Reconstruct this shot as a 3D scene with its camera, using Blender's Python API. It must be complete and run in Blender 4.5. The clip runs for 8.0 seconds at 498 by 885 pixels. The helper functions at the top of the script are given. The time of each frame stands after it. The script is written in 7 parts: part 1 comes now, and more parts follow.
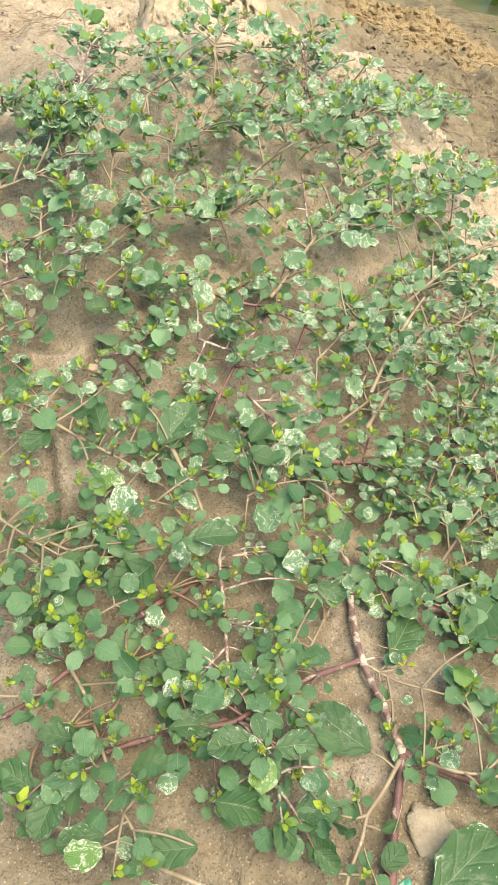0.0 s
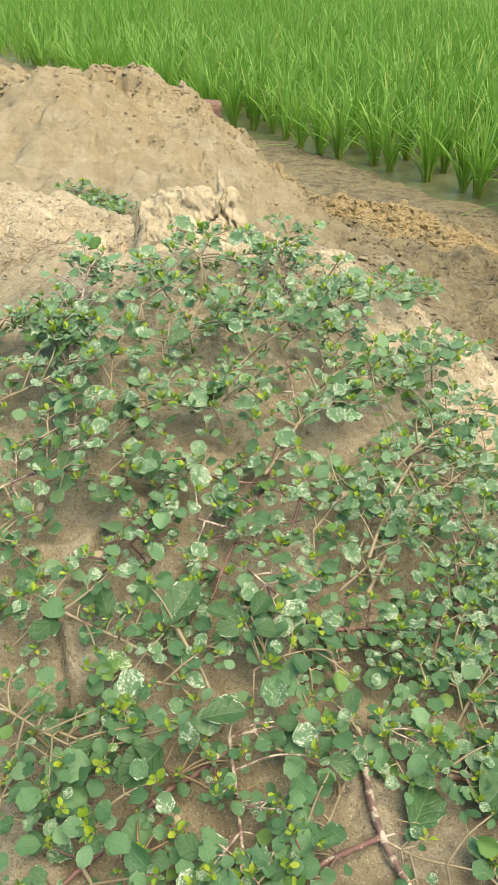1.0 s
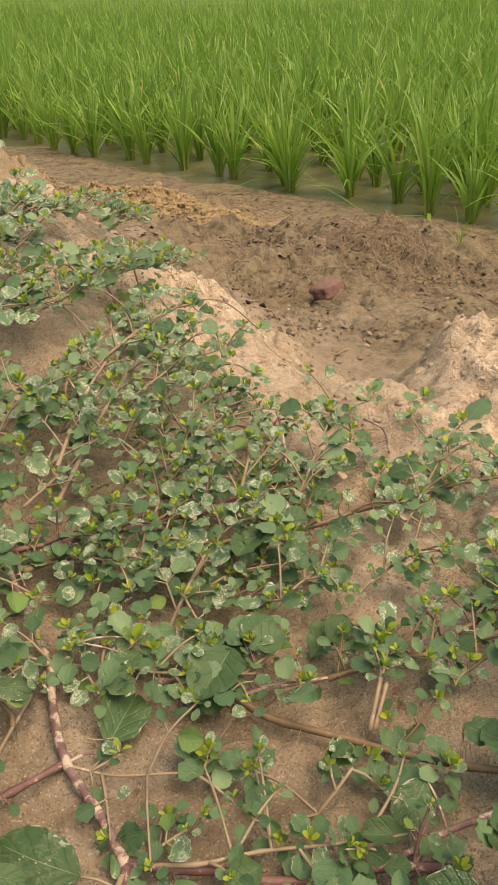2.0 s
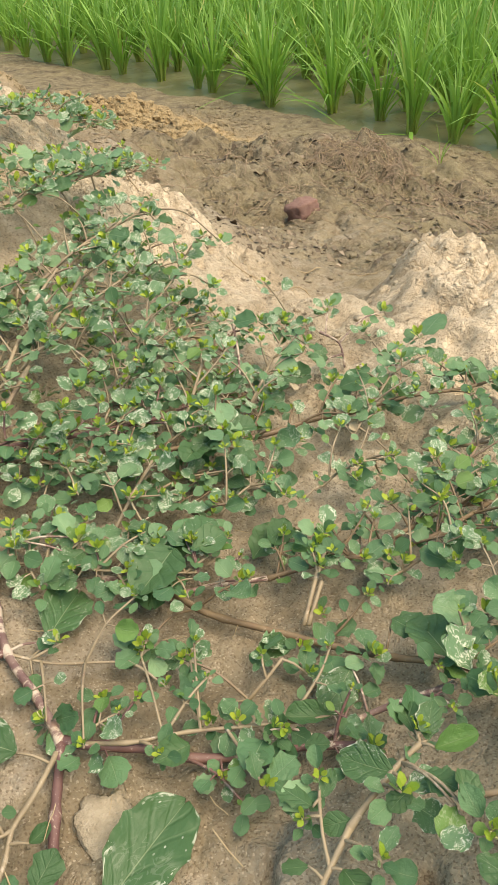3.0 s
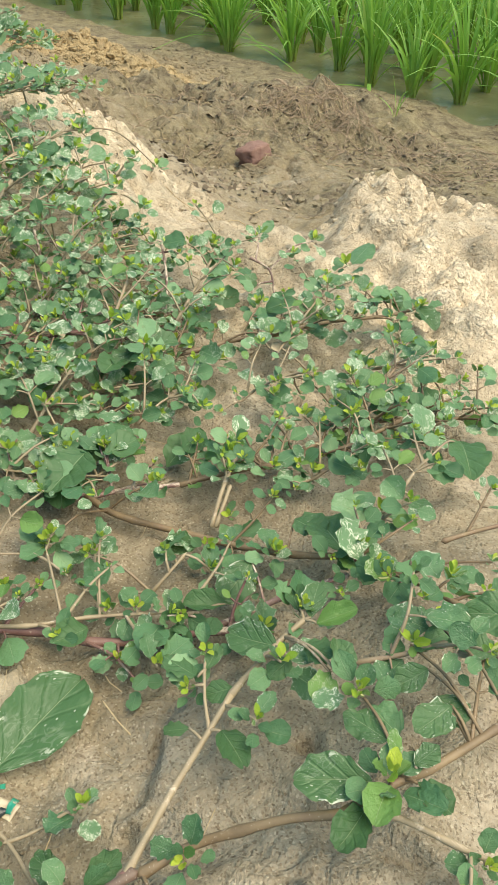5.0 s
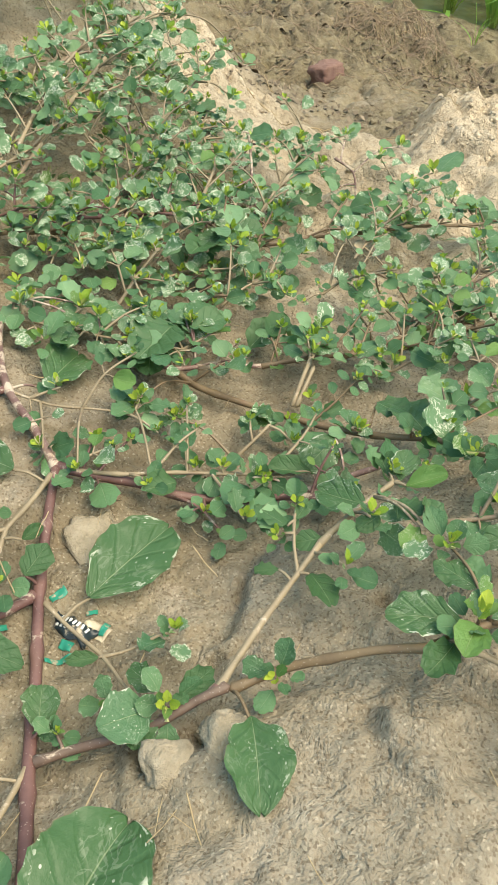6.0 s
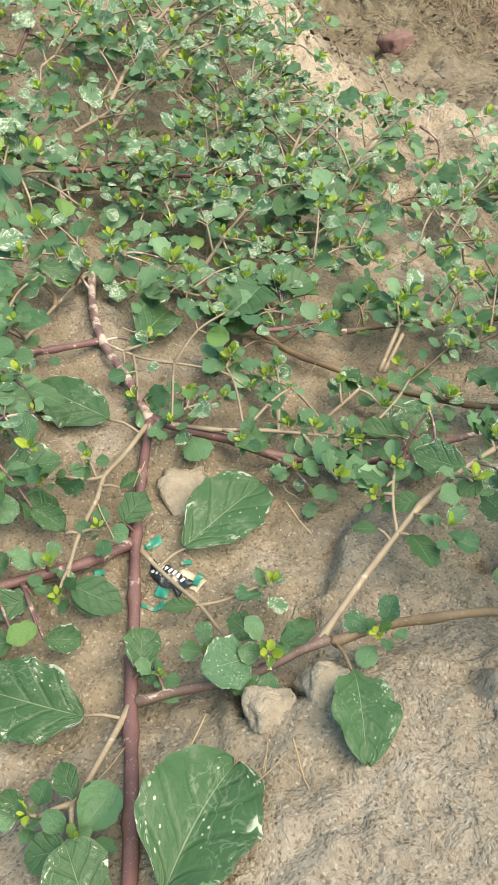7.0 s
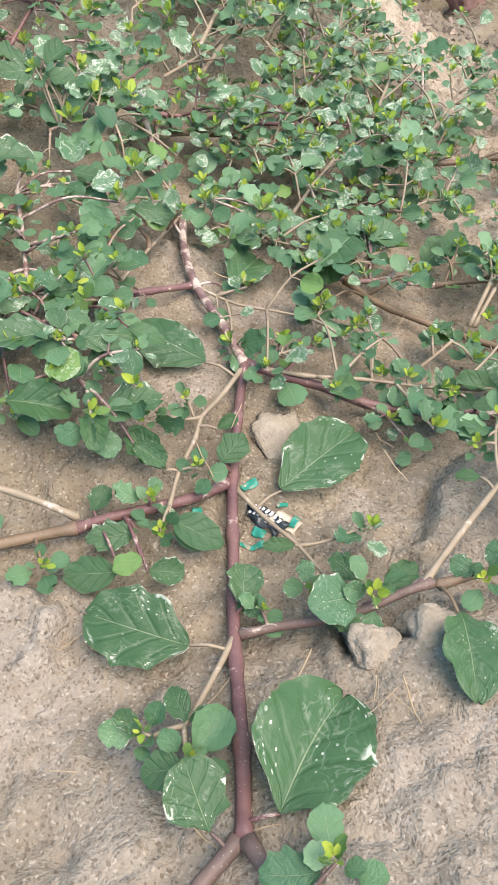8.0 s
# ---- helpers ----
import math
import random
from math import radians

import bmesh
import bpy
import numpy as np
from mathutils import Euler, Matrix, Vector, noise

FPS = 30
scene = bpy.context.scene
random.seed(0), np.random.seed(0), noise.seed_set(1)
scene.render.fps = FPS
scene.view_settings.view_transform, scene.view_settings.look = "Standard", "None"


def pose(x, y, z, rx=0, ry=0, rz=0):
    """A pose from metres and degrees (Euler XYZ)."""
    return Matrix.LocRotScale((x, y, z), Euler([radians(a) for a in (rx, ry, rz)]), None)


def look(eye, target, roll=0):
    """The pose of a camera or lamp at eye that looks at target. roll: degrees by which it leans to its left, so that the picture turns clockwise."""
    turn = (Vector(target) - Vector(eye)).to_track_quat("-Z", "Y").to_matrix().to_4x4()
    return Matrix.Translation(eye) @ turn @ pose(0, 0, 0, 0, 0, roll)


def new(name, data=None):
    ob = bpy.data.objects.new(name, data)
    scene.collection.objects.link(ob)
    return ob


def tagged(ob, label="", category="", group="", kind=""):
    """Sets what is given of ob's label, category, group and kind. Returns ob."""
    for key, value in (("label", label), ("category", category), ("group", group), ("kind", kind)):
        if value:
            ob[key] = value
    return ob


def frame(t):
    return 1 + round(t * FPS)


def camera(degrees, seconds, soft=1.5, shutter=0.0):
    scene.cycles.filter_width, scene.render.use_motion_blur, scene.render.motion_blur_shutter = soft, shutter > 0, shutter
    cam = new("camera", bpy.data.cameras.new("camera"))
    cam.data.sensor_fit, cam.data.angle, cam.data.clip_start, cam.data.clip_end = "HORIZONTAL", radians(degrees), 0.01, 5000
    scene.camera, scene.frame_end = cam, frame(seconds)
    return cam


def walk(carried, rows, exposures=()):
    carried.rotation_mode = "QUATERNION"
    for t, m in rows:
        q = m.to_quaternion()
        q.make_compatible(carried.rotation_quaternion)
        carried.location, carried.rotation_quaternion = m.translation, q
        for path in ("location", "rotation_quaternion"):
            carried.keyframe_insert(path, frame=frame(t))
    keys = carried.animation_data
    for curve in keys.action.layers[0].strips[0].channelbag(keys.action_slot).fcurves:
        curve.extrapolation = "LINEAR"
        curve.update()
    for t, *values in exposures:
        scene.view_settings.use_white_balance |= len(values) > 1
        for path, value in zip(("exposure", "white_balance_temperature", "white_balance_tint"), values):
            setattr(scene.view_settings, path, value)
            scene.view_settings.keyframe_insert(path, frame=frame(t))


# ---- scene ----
cam = camera(35.1, 8.0, 1.0)
PATH = [
    (0, (0.025, 0.04, 0.565), (0.06, 1.457, -0.845), 4.3),
    (0.5, (0.039, 0.015, 0.597), (0.073, 1.575, -0.654), 1.3),
    (1, (0.045, 0.017, 0.588), (0.021, 1.705, -0.484), -1.5),
    (1.2, (0.064, 0.018, 0.551), (0.04, 1.798, -0.36), -3.3),
    (1.3, (0.071, 0.024, 0.522), (0.072, 1.818, -0.361), -3.9),
    (1.4, (0.082, 0.027, 0.502), (0.172, 1.812, -0.394), -2.9),
    (1.5, (0.1, 0.028, 0.481), (0.26, 1.806, -0.42), -3.3),
    (1.6, (0.121, 0.03, 0.467), (0.367, 1.786, -0.458), -3.1),
    (1.8, (0.157, 0.034, 0.443), (0.505, 1.75, -0.524), -4.0),
    (2, (0.171, 0.03, 0.433), (0.587, 1.68, -0.618), -3.1),
    (3.5, (0.195, 0.006, 0.422), (0.628, 1.537, -0.789), -1.7),
    (4, (0.205, 0.0, 0.425), (0.666, 1.518, -0.793), -1.5),
    (4.2, (0.215, -0.009, 0.408), (0.693, 1.493, -0.822), -0.6),
    (5.3, (0.212, -0.037, 0.393), (0.726, 1.384, -0.917), 3.1),
    (5.5, (0.204, -0.045, 0.386), (0.71, 1.358, -0.947), 3.7),
    (6, (0.171, -0.054, 0.37), (0.586, 1.315, -1.028), 5.0),
    (6.5, (0.154, -0.054, 0.367), (0.505, 1.316, -1.046), 4.9),
    (7, (0.137, -0.055, 0.36), (0.456, 1.292, -1.083), 5.2),
    (7.5, (0.115, -0.059, 0.355), (0.382, 1.27, -1.115), 5.2),
    (8, (0.103, -0.061, 0.349), (0.326, 1.242, -1.152), 4.6),
]
EXPOSURES = [(0.0, 1.30, 7000, 19), (0.5, 1.12, 7050, 13), (1.0, 1.0, 7100, 11), (1.5, 0.50, 7300, 15), (2.0, 0.64, 8350, 33), (3.5, 1.04, 6800, 14), (5.5, 1.07, 6800, 12), (7.0, 1.14, 6600, 18), (8.0, 1.24, 6080, 28)]
# The light grows and falls a little as the camera's own exposure follows the picture.
walk(cam, [(t, look(eye, target, roll)) for t, eye, target, roll in PATH], EXPOSURES)

# ---- world and sun: a bright, hazy sky ----
SUN_HEIGHT, SUN_TURN = 66.0, 128.0
world = bpy.data.worlds.new("world")
scene.world = world
world.use_nodes = True
wn, wl = world.node_tree.nodes, world.node_tree.links
sky = wn.new("ShaderNodeTexSky")
sky.sky_type, sky.sun_disc = "NISHITA", False
sky.sun_elevation, sky.sun_rotation = radians(SUN_HEIGHT), radians(SUN_TURN)
sky.air_density, sky.dust_density, sky.ozone_density, sky.altitude = 1.3, 0.4, 3.5, 0
veil = wn.new("ShaderNodeMix")
veil.data_type = "RGBA"
veil.inputs[0].default_value = 0.72
veil.inputs[7].default_value = (1.42, 3.00, 4.05, 1)
wl.new(sky.outputs["Color"], veil.inputs[6])
wl.new(veil.outputs[2], wn["Background"].inputs["Color"])
wn["Background"].inputs["Strength"].default_value = 0.122
sun = new("sun", bpy.data.lights.new("sun", "SUN"))
sun.data.energy, sun.data.angle, sun.data.color = 3.45, radians(58), (1.0, 0.88, 0.66)
sun.matrix_world = look((0, 0, 20), (0, 0, 0)) if SUN_HEIGHT > 89 else look(
    (20 * math.sin(radians(SUN_TURN)) * math.cos(radians(SUN_HEIGHT)), 20 * math.cos(radians(SUN_TURN)) * math.cos(radians(SUN_HEIGHT)), 20 * math.sin(radians(SUN_HEIGHT))), (0, 0, 0))


# ---- materials ----
class Mat:
    """A node material with short ways to add nodes."""

    def __init__(self, name, rough=0.8, spec=0.3):
        self.m = bpy.data.materials.new(name)
        self.m.use_nodes = True
        self.n, self.l = self.m.node_tree.nodes, self.m.node_tree.links
        self.b = self.n["Principled BSDF"]
        self.b.inputs["Roughness"].default_value = rough
        self.b.inputs["Specular IOR Level"].default_value = spec

    def put(self, sock, value):
        if hasattr(value, "is_linked"):
            self.l.new(value, sock)
        else:
            sock.default_value = value

    def coords(self, kind="Object"):
        return self.n.new("ShaderNodeTexCoord").outputs[kind]

    def noise(self, scale, detail=4.0, rough=0.55, vec=None, warp=0.0):
        k = self.n.new("ShaderNodeTexNoise")
        k.inputs["Scale"].default_value, k.inputs["Detail"].default_value = scale, detail
        k.inputs["Roughness"].default_value, k.inputs["Distortion"].default_value = rough, warp
        self.put(k.inputs["Vector"], vec if vec is not None else self.coords())
        return k.outputs["Fac"]

    def cells(self, scale, feature="F1", vec=None, out="Distance"):
        k = self.n.new("ShaderNodeTexVoronoi")
        k.feature = feature
        k.inputs["Scale"].default_value = scale
        self.put(k.inputs["Vector"], vec if vec is not None else self.coords())
        return k.outputs[out]

    def span(self, value, a, b, c=0.0, d=1.0):
        k = self.n.new("ShaderNodeMapRange")
        self.put(k.inputs["Value"], value)
        for key, x in zip(("From Min", "From Max", "To Min", "To Max"), (a, b, c, d)):
            k.inputs[key].default_value = x
        return k.outputs["Result"]

    def calc(self, op, a, b=0.0):
        k = self.n.new("ShaderNodeMath")
        k.operation = op
        self.put(k.inputs[0], a), self.put(k.inputs[1], b)
        return k.outputs[0]

    def mix(self, fac, a, b, blend="MIX"):
        k = self.n.new("ShaderNodeMix")
        k.data_type, k.blend_type = "RGBA", blend
        self.put(k.inputs[0], fac)
        for sock, value in ((k.inputs[6], a), (k.inputs[7], b)):
            self.put(sock, (*value, 1) if isinstance(value, tuple) else value)
        return k.outputs[2]

    def warp(self, vec, scale, amount):
        """The same places, pushed about by noise."""
        k = self.n.new("ShaderNodeTexNoise")
        k.inputs["Scale"].default_value, k.inputs["Detail"].default_value = scale, 4
        self.put(k.inputs["Vector"], vec)
        a = self.n.new("ShaderNodeVectorMath")
        a.operation = "MULTIPLY_ADD"
        self.put(a.inputs[0], k.outputs["Color"])
        a.inputs[1].default_value = (amount, amount, amount)
        self.put(a.inputs[2], vec)
        return a.outputs[0]

    def attr(self, name):
        k = self.n.new("ShaderNodeAttribute")
        k.attribute_name = name
        return k.outputs["Fac"]

    def chance(self):
        """A number for each object and each loose piece of it."""
        a = self.n.new("ShaderNodeObjectInfo").outputs["Random"]
        b = self.n.new("ShaderNodeNewGeometry").outputs["Random Per Island"]
        return self.calc("FRACT", self.calc("ADD", a, b))

    def bump(self, height, strength, distance):
        k = self.n.new("ShaderNodeBump")
        k.inputs["Strength"].default_value, k.inputs["Distance"].default_value = strength, distance
        self.put(k.inputs["Height"], height)
        self.put(self.b.inputs["Normal"], k.outputs["Normal"])
        return self

    def paint(self, colour):
        self.put(self.b.inputs["Base Color"], (*colour, 1) if isinstance(colour, tuple) else colour)
        return self

    def thin(self, colour, amount):
        """Light that comes through a leaf."""
        k = self.n.new("ShaderNodeBsdfTranslucent")
        self.put(k.inputs["Color"], (*colour, 1) if isinstance(colour, tuple) else colour)
        x = self.n.new("ShaderNodeMixShader")
        x.inputs[0].default_value = amount
        self.l.new(self.b.outputs[0], x.inputs[1]), self.l.new(k.outputs[0], x.inputs[2])
        self.l.new(x.outputs[0], self.n["Material Output"].inputs["Surface"])
        return self


def soil_material():
    k = Mat("sandy_soil", 0.95, 0.12)
    pos = k.coords()
    damp, pale, ochre = k.attr("damp"), k.attr("pale"), k.attr("ochre")
    broad, mid, fine = k.noise(5, 5, 0.6, pos, 0.4), k.noise(28, 6, 0.65, pos), k.noise(420, 4, 0.7, pos)
    crumbs = k.noise(150, 5, 0.65, pos)
    c = k.mix(k.span(broad, 0.3, 0.7), (0.163, 0.137, 0.092), (0.236, 0.201, 0.138))
    c = k.mix(k.span(mid, 0.35, 0.7), c, (0.300, 0.260, 0.183))
    c = k.mix(k.span(k.noise(0.55, 5, 0.6, pos), 0.48, 0.70, 0.0, 0.5), c, (0.23, 0.18, 0.115))
    slick = k.calc("MULTIPLY", k.span(k.noise(8, 6, 0.7, k.warp(pos, 20, 0.03)), 0.53, 0.58), 0.75)
    c = k.mix(slick, c, k.mix(k.span(mid, 0.3, 0.7), (0.29, 0.255, 0.20), (0.41, 0.365, 0.29)))
    c = k.mix(pale, c, k.mix(k.span(mid, 0.3, 0.7), (0.62, 0.505, 0.355), (0.84, 0.72, 0.54)))
    c = k.mix(ochre, c, k.mix(k.span(crumbs, 0.35, 0.65), (0.40, 0.285, 0.135), (0.62, 0.48, 0.27)))
    c = k.mix(k.attr("grey"), c, k.mix(k.span(mid, 0.3, 0.7), (0.240, 0.212, 0.158), (0.340, 0.303, 0.232)))
    c = k.mix(k.attr("brown"), c, k.mix(k.span(mid, 0.3, 0.7), (0.135, 0.110, 0.073), (0.225, 0.187, 0.128)))
    clump = k.noise(19, 8, 0.78, pos, 0.5)
    mud = k.mix(k.span(clump, 0.40, 0.58), (0.082, 0.066, 0.044), (0.285, 0.245, 0.150))
    mud = k.mix(k.span(k.noise(4, 4, 0.6, pos), 0.5, 0.65, 0.0, 0.6), mud, (0.27, 0.235, 0.125))
    c = k.mix(damp, c, mud)
    c = k.mix(k.span(fine, 0.38, 0.68, 0.0, 0.7), c, k.mix(0.5, c, (0.17, 0.12, 0.07)))
    c = k.mix(k.span(crumbs, 0.50, 0.68, 0.0, 0.5), c, k.mix(0.5, c, (0.15, 0.105, 0.06)))
    grains = k.n.new("ShaderNodeSeparateColor")
    k.l.new(k.cells(880, "F1", pos, "Color"), grains.inputs[0])
    c = k.mix(k.span(grains.outputs[0], 0.91, 0.96, 0.0, 0.45), c, (0.50, 0.44, 0.34))
    c = k.mix(k.span(grains.outputs[1], 0.83, 0.92, 0.0, 0.62), c, (0.12, 0.09, 0.06))
    seams = k.cells(8.5, "DISTANCE_TO_EDGE", k.warp(pos, 14, 0.09))
    crack = k.calc("MULTIPLY", k.span(seams, 0.004, 0.016, 1.0, 0.0), k.span(k.noise(6, 3, 0.5, pos), 0.63, 0.68))
    crack = k.calc("MULTIPLY", crack, k.span(damp, 0.2, 0.6, 1.0, 0.0))
    c = k.mix(k.calc("MULTIPLY", crack, 0.12), c, (0.13, 0.09, 0.055))
    flecks = k.calc("MULTIPLY", k.span(k.noise(75, 6, 0.7, pos, 0.8), 0.57, 0.66), k.calc("MULTIPLY", pale, 0.40))
    c = k.mix(flecks, c, (0.30, 0.235, 0.155))
    k.paint(c)
    k.put(k.b.inputs["Roughness"], k.span(damp, 0, 1, 0.96, 0.7))
    high = k.calc("ADD", k.calc("MULTIPLY", fine, 0.5), k.calc("ADD", k.calc("MULTIPLY", crumbs, 0.85), k.calc("MULTIPLY", mid, 0.2)))
    high = k.calc("SUBTRACT", high, k.calc("MULTIPLY", crack, 0.12))
    rug = k.noise(26, 5, 0.58, pos)
    pits = k.calc("ABSOLUTE", k.calc("SUBTRACT", k.noise(60, 5, 0.65, pos, 0.6), 0.5))
    rugged = k.calc("MULTIPLY", k.calc("ADD", rug, k.span(pits, 0.0, 0.10, 0.0, 0.20)), k.calc("ADD", k.calc("ADD", k.calc("MULTIPLY", pale, 0.010), 0.003), k.calc("ADD", k.calc("MULTIPLY", damp, 0.008), k.calc("MULTIPLY", ochre, 0.014))))
    return k.bump(k.calc("ADD", k.calc("MULTIPLY", high, k.span(pale, 0.3, 1.0, 0.0036, 0.0018)), rugged), 1.0, 1.0).m


def leaf_material(name, dark, light, scars, gloss, rare=0.25, heavy=0.85, net=1.0, ribbed=0.3):
    k = Mat(name, gloss, 0.32)
    uv = k.coords("UV")
    pos = k.coords()
    any_ = k.chance()
    part_ = k.n.new("ShaderNodeSeparateXYZ")
    k.l.new(uv, part_.inputs[0])
    u, v = part_.outputs[0], part_.outputs[1]
    side = k.calc("ABSOLUTE", k.calc("SUBTRACT", u, 0.5))
    shift = k.n.new("ShaderNodeCombineXYZ")
    k.put(shift.inputs[0], u), k.put(shift.inputs[1], v), k.put(shift.inputs[2], k.calc("MULTIPLY", any_, 37.0))
    here = shift.outputs[0]
    blotch = k.noise(3.0, 4, 0.6, here)
    c = k.mix(k.calc("ADD", k.calc("MULTIPLY", any_, 0.72), k.calc("MULTIPLY", blotch, 0.28)), dark, light)
    rib = k.span(k.calc("SUBTRACT", side, k.calc("MULTIPLY", k.calc("SUBTRACT", 1.0, v), 0.007)), 0.002, 0.009, 1.0, 0.0)
    bent = k.calc("ADD", k.calc("MULTIPLY", k.noise(2.6, 2, 0.5, here), 0.10), k.calc("SUBTRACT", v, k.calc("MULTIPLY", k.calc("POWER", side, 0.75), 0.62)))
    veins = k.calc("SINE", k.calc("MULTIPLY", bent, 27.0))
    vein = k.calc("MULTIPLY", k.span(veins, 0.975, 1.0), k.span(side, 0.30, 0.46, 1.0, 0.2))
    c = k.mix(k.calc("MULTIPLY", vein, 0.30 * ribbed), c, k.mix(0.7, c, (0.03, 0.07, 0.03)))
    c = k.mix(k.calc("MULTIPLY", rib, 0.45), c, (0.34, 0.42, 0.24))
    c = k.mix(k.span(k.noise(7, 4, 0.6, here), 0.55, 0.75, 0.0, 0.35), c, k.mix(0.5, c, light))
    c = k.mix(k.calc("MULTIPLY", k.span(side, 0.484, 0.498), k.span(k.noise(4, 2, 0.5, here), 0.45, 0.6, 0.0, 0.7)), c, (0.20, 0.12, 0.09))
    if scars:
        pick = k.calc("FRACT", k.calc("MULTIPLY", any_, 7.31))
        often = k.span(pick, rare, rare + 0.25)
        some = k.span(k.calc("ADD", k.noise(2.1, 2, 0.5, here), k.calc("MULTIPLY", side, 0.22)), 0.51, 0.57)
        trail = k.calc("ABSOLUTE", k.calc("SUBTRACT", k.noise(3.4, 2.5, 0.55, here, 2.2), 0.5))
        lines = k.calc("MULTIPLY", k.span(trail, 0.022, 0.030, 1.0, 0.0), some)
        mesh_ = k.calc("MULTIPLY", k.span(k.cells(6.2, "DISTANCE_TO_EDGE", k.warp(here, 6, 0.20)), 0.045, 0.065, 1.0, 0.0), k.span(k.noise(2.9, 2, 0.5, here), 0.59, 0.62))
        spots = k.calc("MULTIPLY", k.span(k.noise(8, 3, 0.65, here, 0.6), 0.60, 0.63), some)
        dots = k.calc("MULTIPLY", k.span(k.cells(13, "F1", here), 0.13, 0.19, 1.0, 0.0), k.span(k.noise(3, 1, 0.5, here), 0.50, 0.56))
        rim = k.calc("MULTIPLY", k.span(k.calc("ADD", side, k.calc("MULTIPLY", k.noise(9, 2, 0.5, here), 0.16)), 0.530, 0.545), k.span(k.noise(3.1, 2, 0.5, here), 0.58, 0.62))
        mesh_, lines = k.calc("MULTIPLY", mesh_, net), k.calc("MULTIPLY", lines, 0.15 + 0.85 * net)
        spots = spots if net else k.calc("MULTIPLY", spots, k.span(side, 0.32, 0.42))
        marks = k.calc("MAXIMUM", k.calc("MAXIMUM", lines, spots), k.calc("MAXIMUM", k.calc("MAXIMUM", dots, mesh_), rim))
        c = k.mix(k.calc("MULTIPLY", often, 0.75 * net), c, k.mix(0.42, dark, light))
        c = k.mix(k.calc("MULTIPLY", k.calc("MULTIPLY", marks, often), heavy), c, (0.66, 0.69, 0.55))
    dust = k.span(k.noise(260, 3, 0.6, pos), 0.62, 0.80, 0.0, 0.12)
    c = k.mix(dust, c, (0.40, 0.36, 0.27))
    k.paint(c)
    quilt = k.calc("ADD", k.calc("MULTIPLY", k.span(veins, 0.6, 1.0), -0.30 * ribbed), k.calc("MULTIPLY", rib, -0.5))
    k.bump(k.calc("ADD", quilt, k.calc("MULTIPLY", k.noise(8, 4, 0.6, here), 0.9)), 0.55, 0.0022)
    return k.thin(k.mix(0.5, c, (0.20, 0.38, 0.05)), 0.22).m


def stem_material(name, a, b, peel):
    k = Mat(name, 0.55, 0.35)
    pos = k.coords()
    c = k.mix(k.span(k.noise(45, 4, 0.6, pos), 0.3, 0.7), a, b)
    c = k.mix(k.span(k.noise(22, 3, 0.6, pos, 0.5), 0.56, 0.66, 0.0, 0.45), c, (0.17, 0.10, 0.075))
    c = k.mix(k.span(k.noise(90, 5, 0.7, pos, 0.6), 0.62 - peel, 0.70 - peel, 0.0, 0.8), c, (0.50, 0.42, 0.33))
    c = k.mix(k.span(k.cells(520, "F1", pos), 0.10, 0.18, 0.3, 0.0), c, (0.55, 0.48, 0.42))
    return k.paint(c).bump(k.noise(240, 3, 0.6, pos), 0.4, 0.0012).m


def plain(name, a, b, scale, rough=0.85, bump=0.3, depth=0.01, spec=0.3):
    k = Mat(name, rough, spec)
    pos = k.coords()
    f = k.noise(scale, 6, 0.65, pos, 0.3)
    return k.paint(k.mix(k.span(f, 0.3, 0.7), a, b)).bump(k.noise(scale * 4, 4, 0.6, pos), bump, depth).m


def rice_material():
    k = Mat("rice_blade", 0.5, 0.35)
    any_ = k.chance()
    along = k.attr("along")
    c = k.mix(any_, (0.105, 0.250, 0.032), (0.225, 0.415, 0.074))
    c = k.mix(k.span(along, 0.55, 1.0, 0.0, 0.35), c, (0.30, 0.46, 0.13))
    c = k.mix(k.span(along, 0.0, 0.30, 1.0, 0.0), c, (0.33, 0.37, 0.10))
    c = k.mix(k.calc("MULTIPLY", k.span(any_, 0.96, 0.98), k.span(along, 0.5, 1.0)), c, (0.45, 0.36, 0.12))
    return k.paint(c).thin(k.mix(0.5, c, (0.25, 0.48, 0.05)), 0.35).m


def water_material():
    k = Mat("muddy_water", 0.3, 0.4)
    pos = k.coords()
    c = k.mix(k.span(k.noise(2.5, 5, 0.6, pos, 0.5), 0.35, 0.65), (0.078, 0.084, 0.043), (0.135, 0.138, 0.072))
    scum = k.span(k.noise(9, 6, 0.75, pos, 0.8), 0.56, 0.66)
    c = k.mix(k.calc("MULTIPLY", scum, 0.7), c, (0.16, 0.15, 0.085))
    k.paint(c)
    k.put(k.b.inputs["Roughness"], k.span(scum, 0, 1, 0.28, 0.7))
    return k.bump(k.noise(30, 3, 0.5, pos), 0.06, 0.01).m


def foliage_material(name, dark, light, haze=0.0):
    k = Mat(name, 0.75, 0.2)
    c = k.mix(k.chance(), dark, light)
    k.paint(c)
    # haze is put into the material as an even, sky-coloured glow
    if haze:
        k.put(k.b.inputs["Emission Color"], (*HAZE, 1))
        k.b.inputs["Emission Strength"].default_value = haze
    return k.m


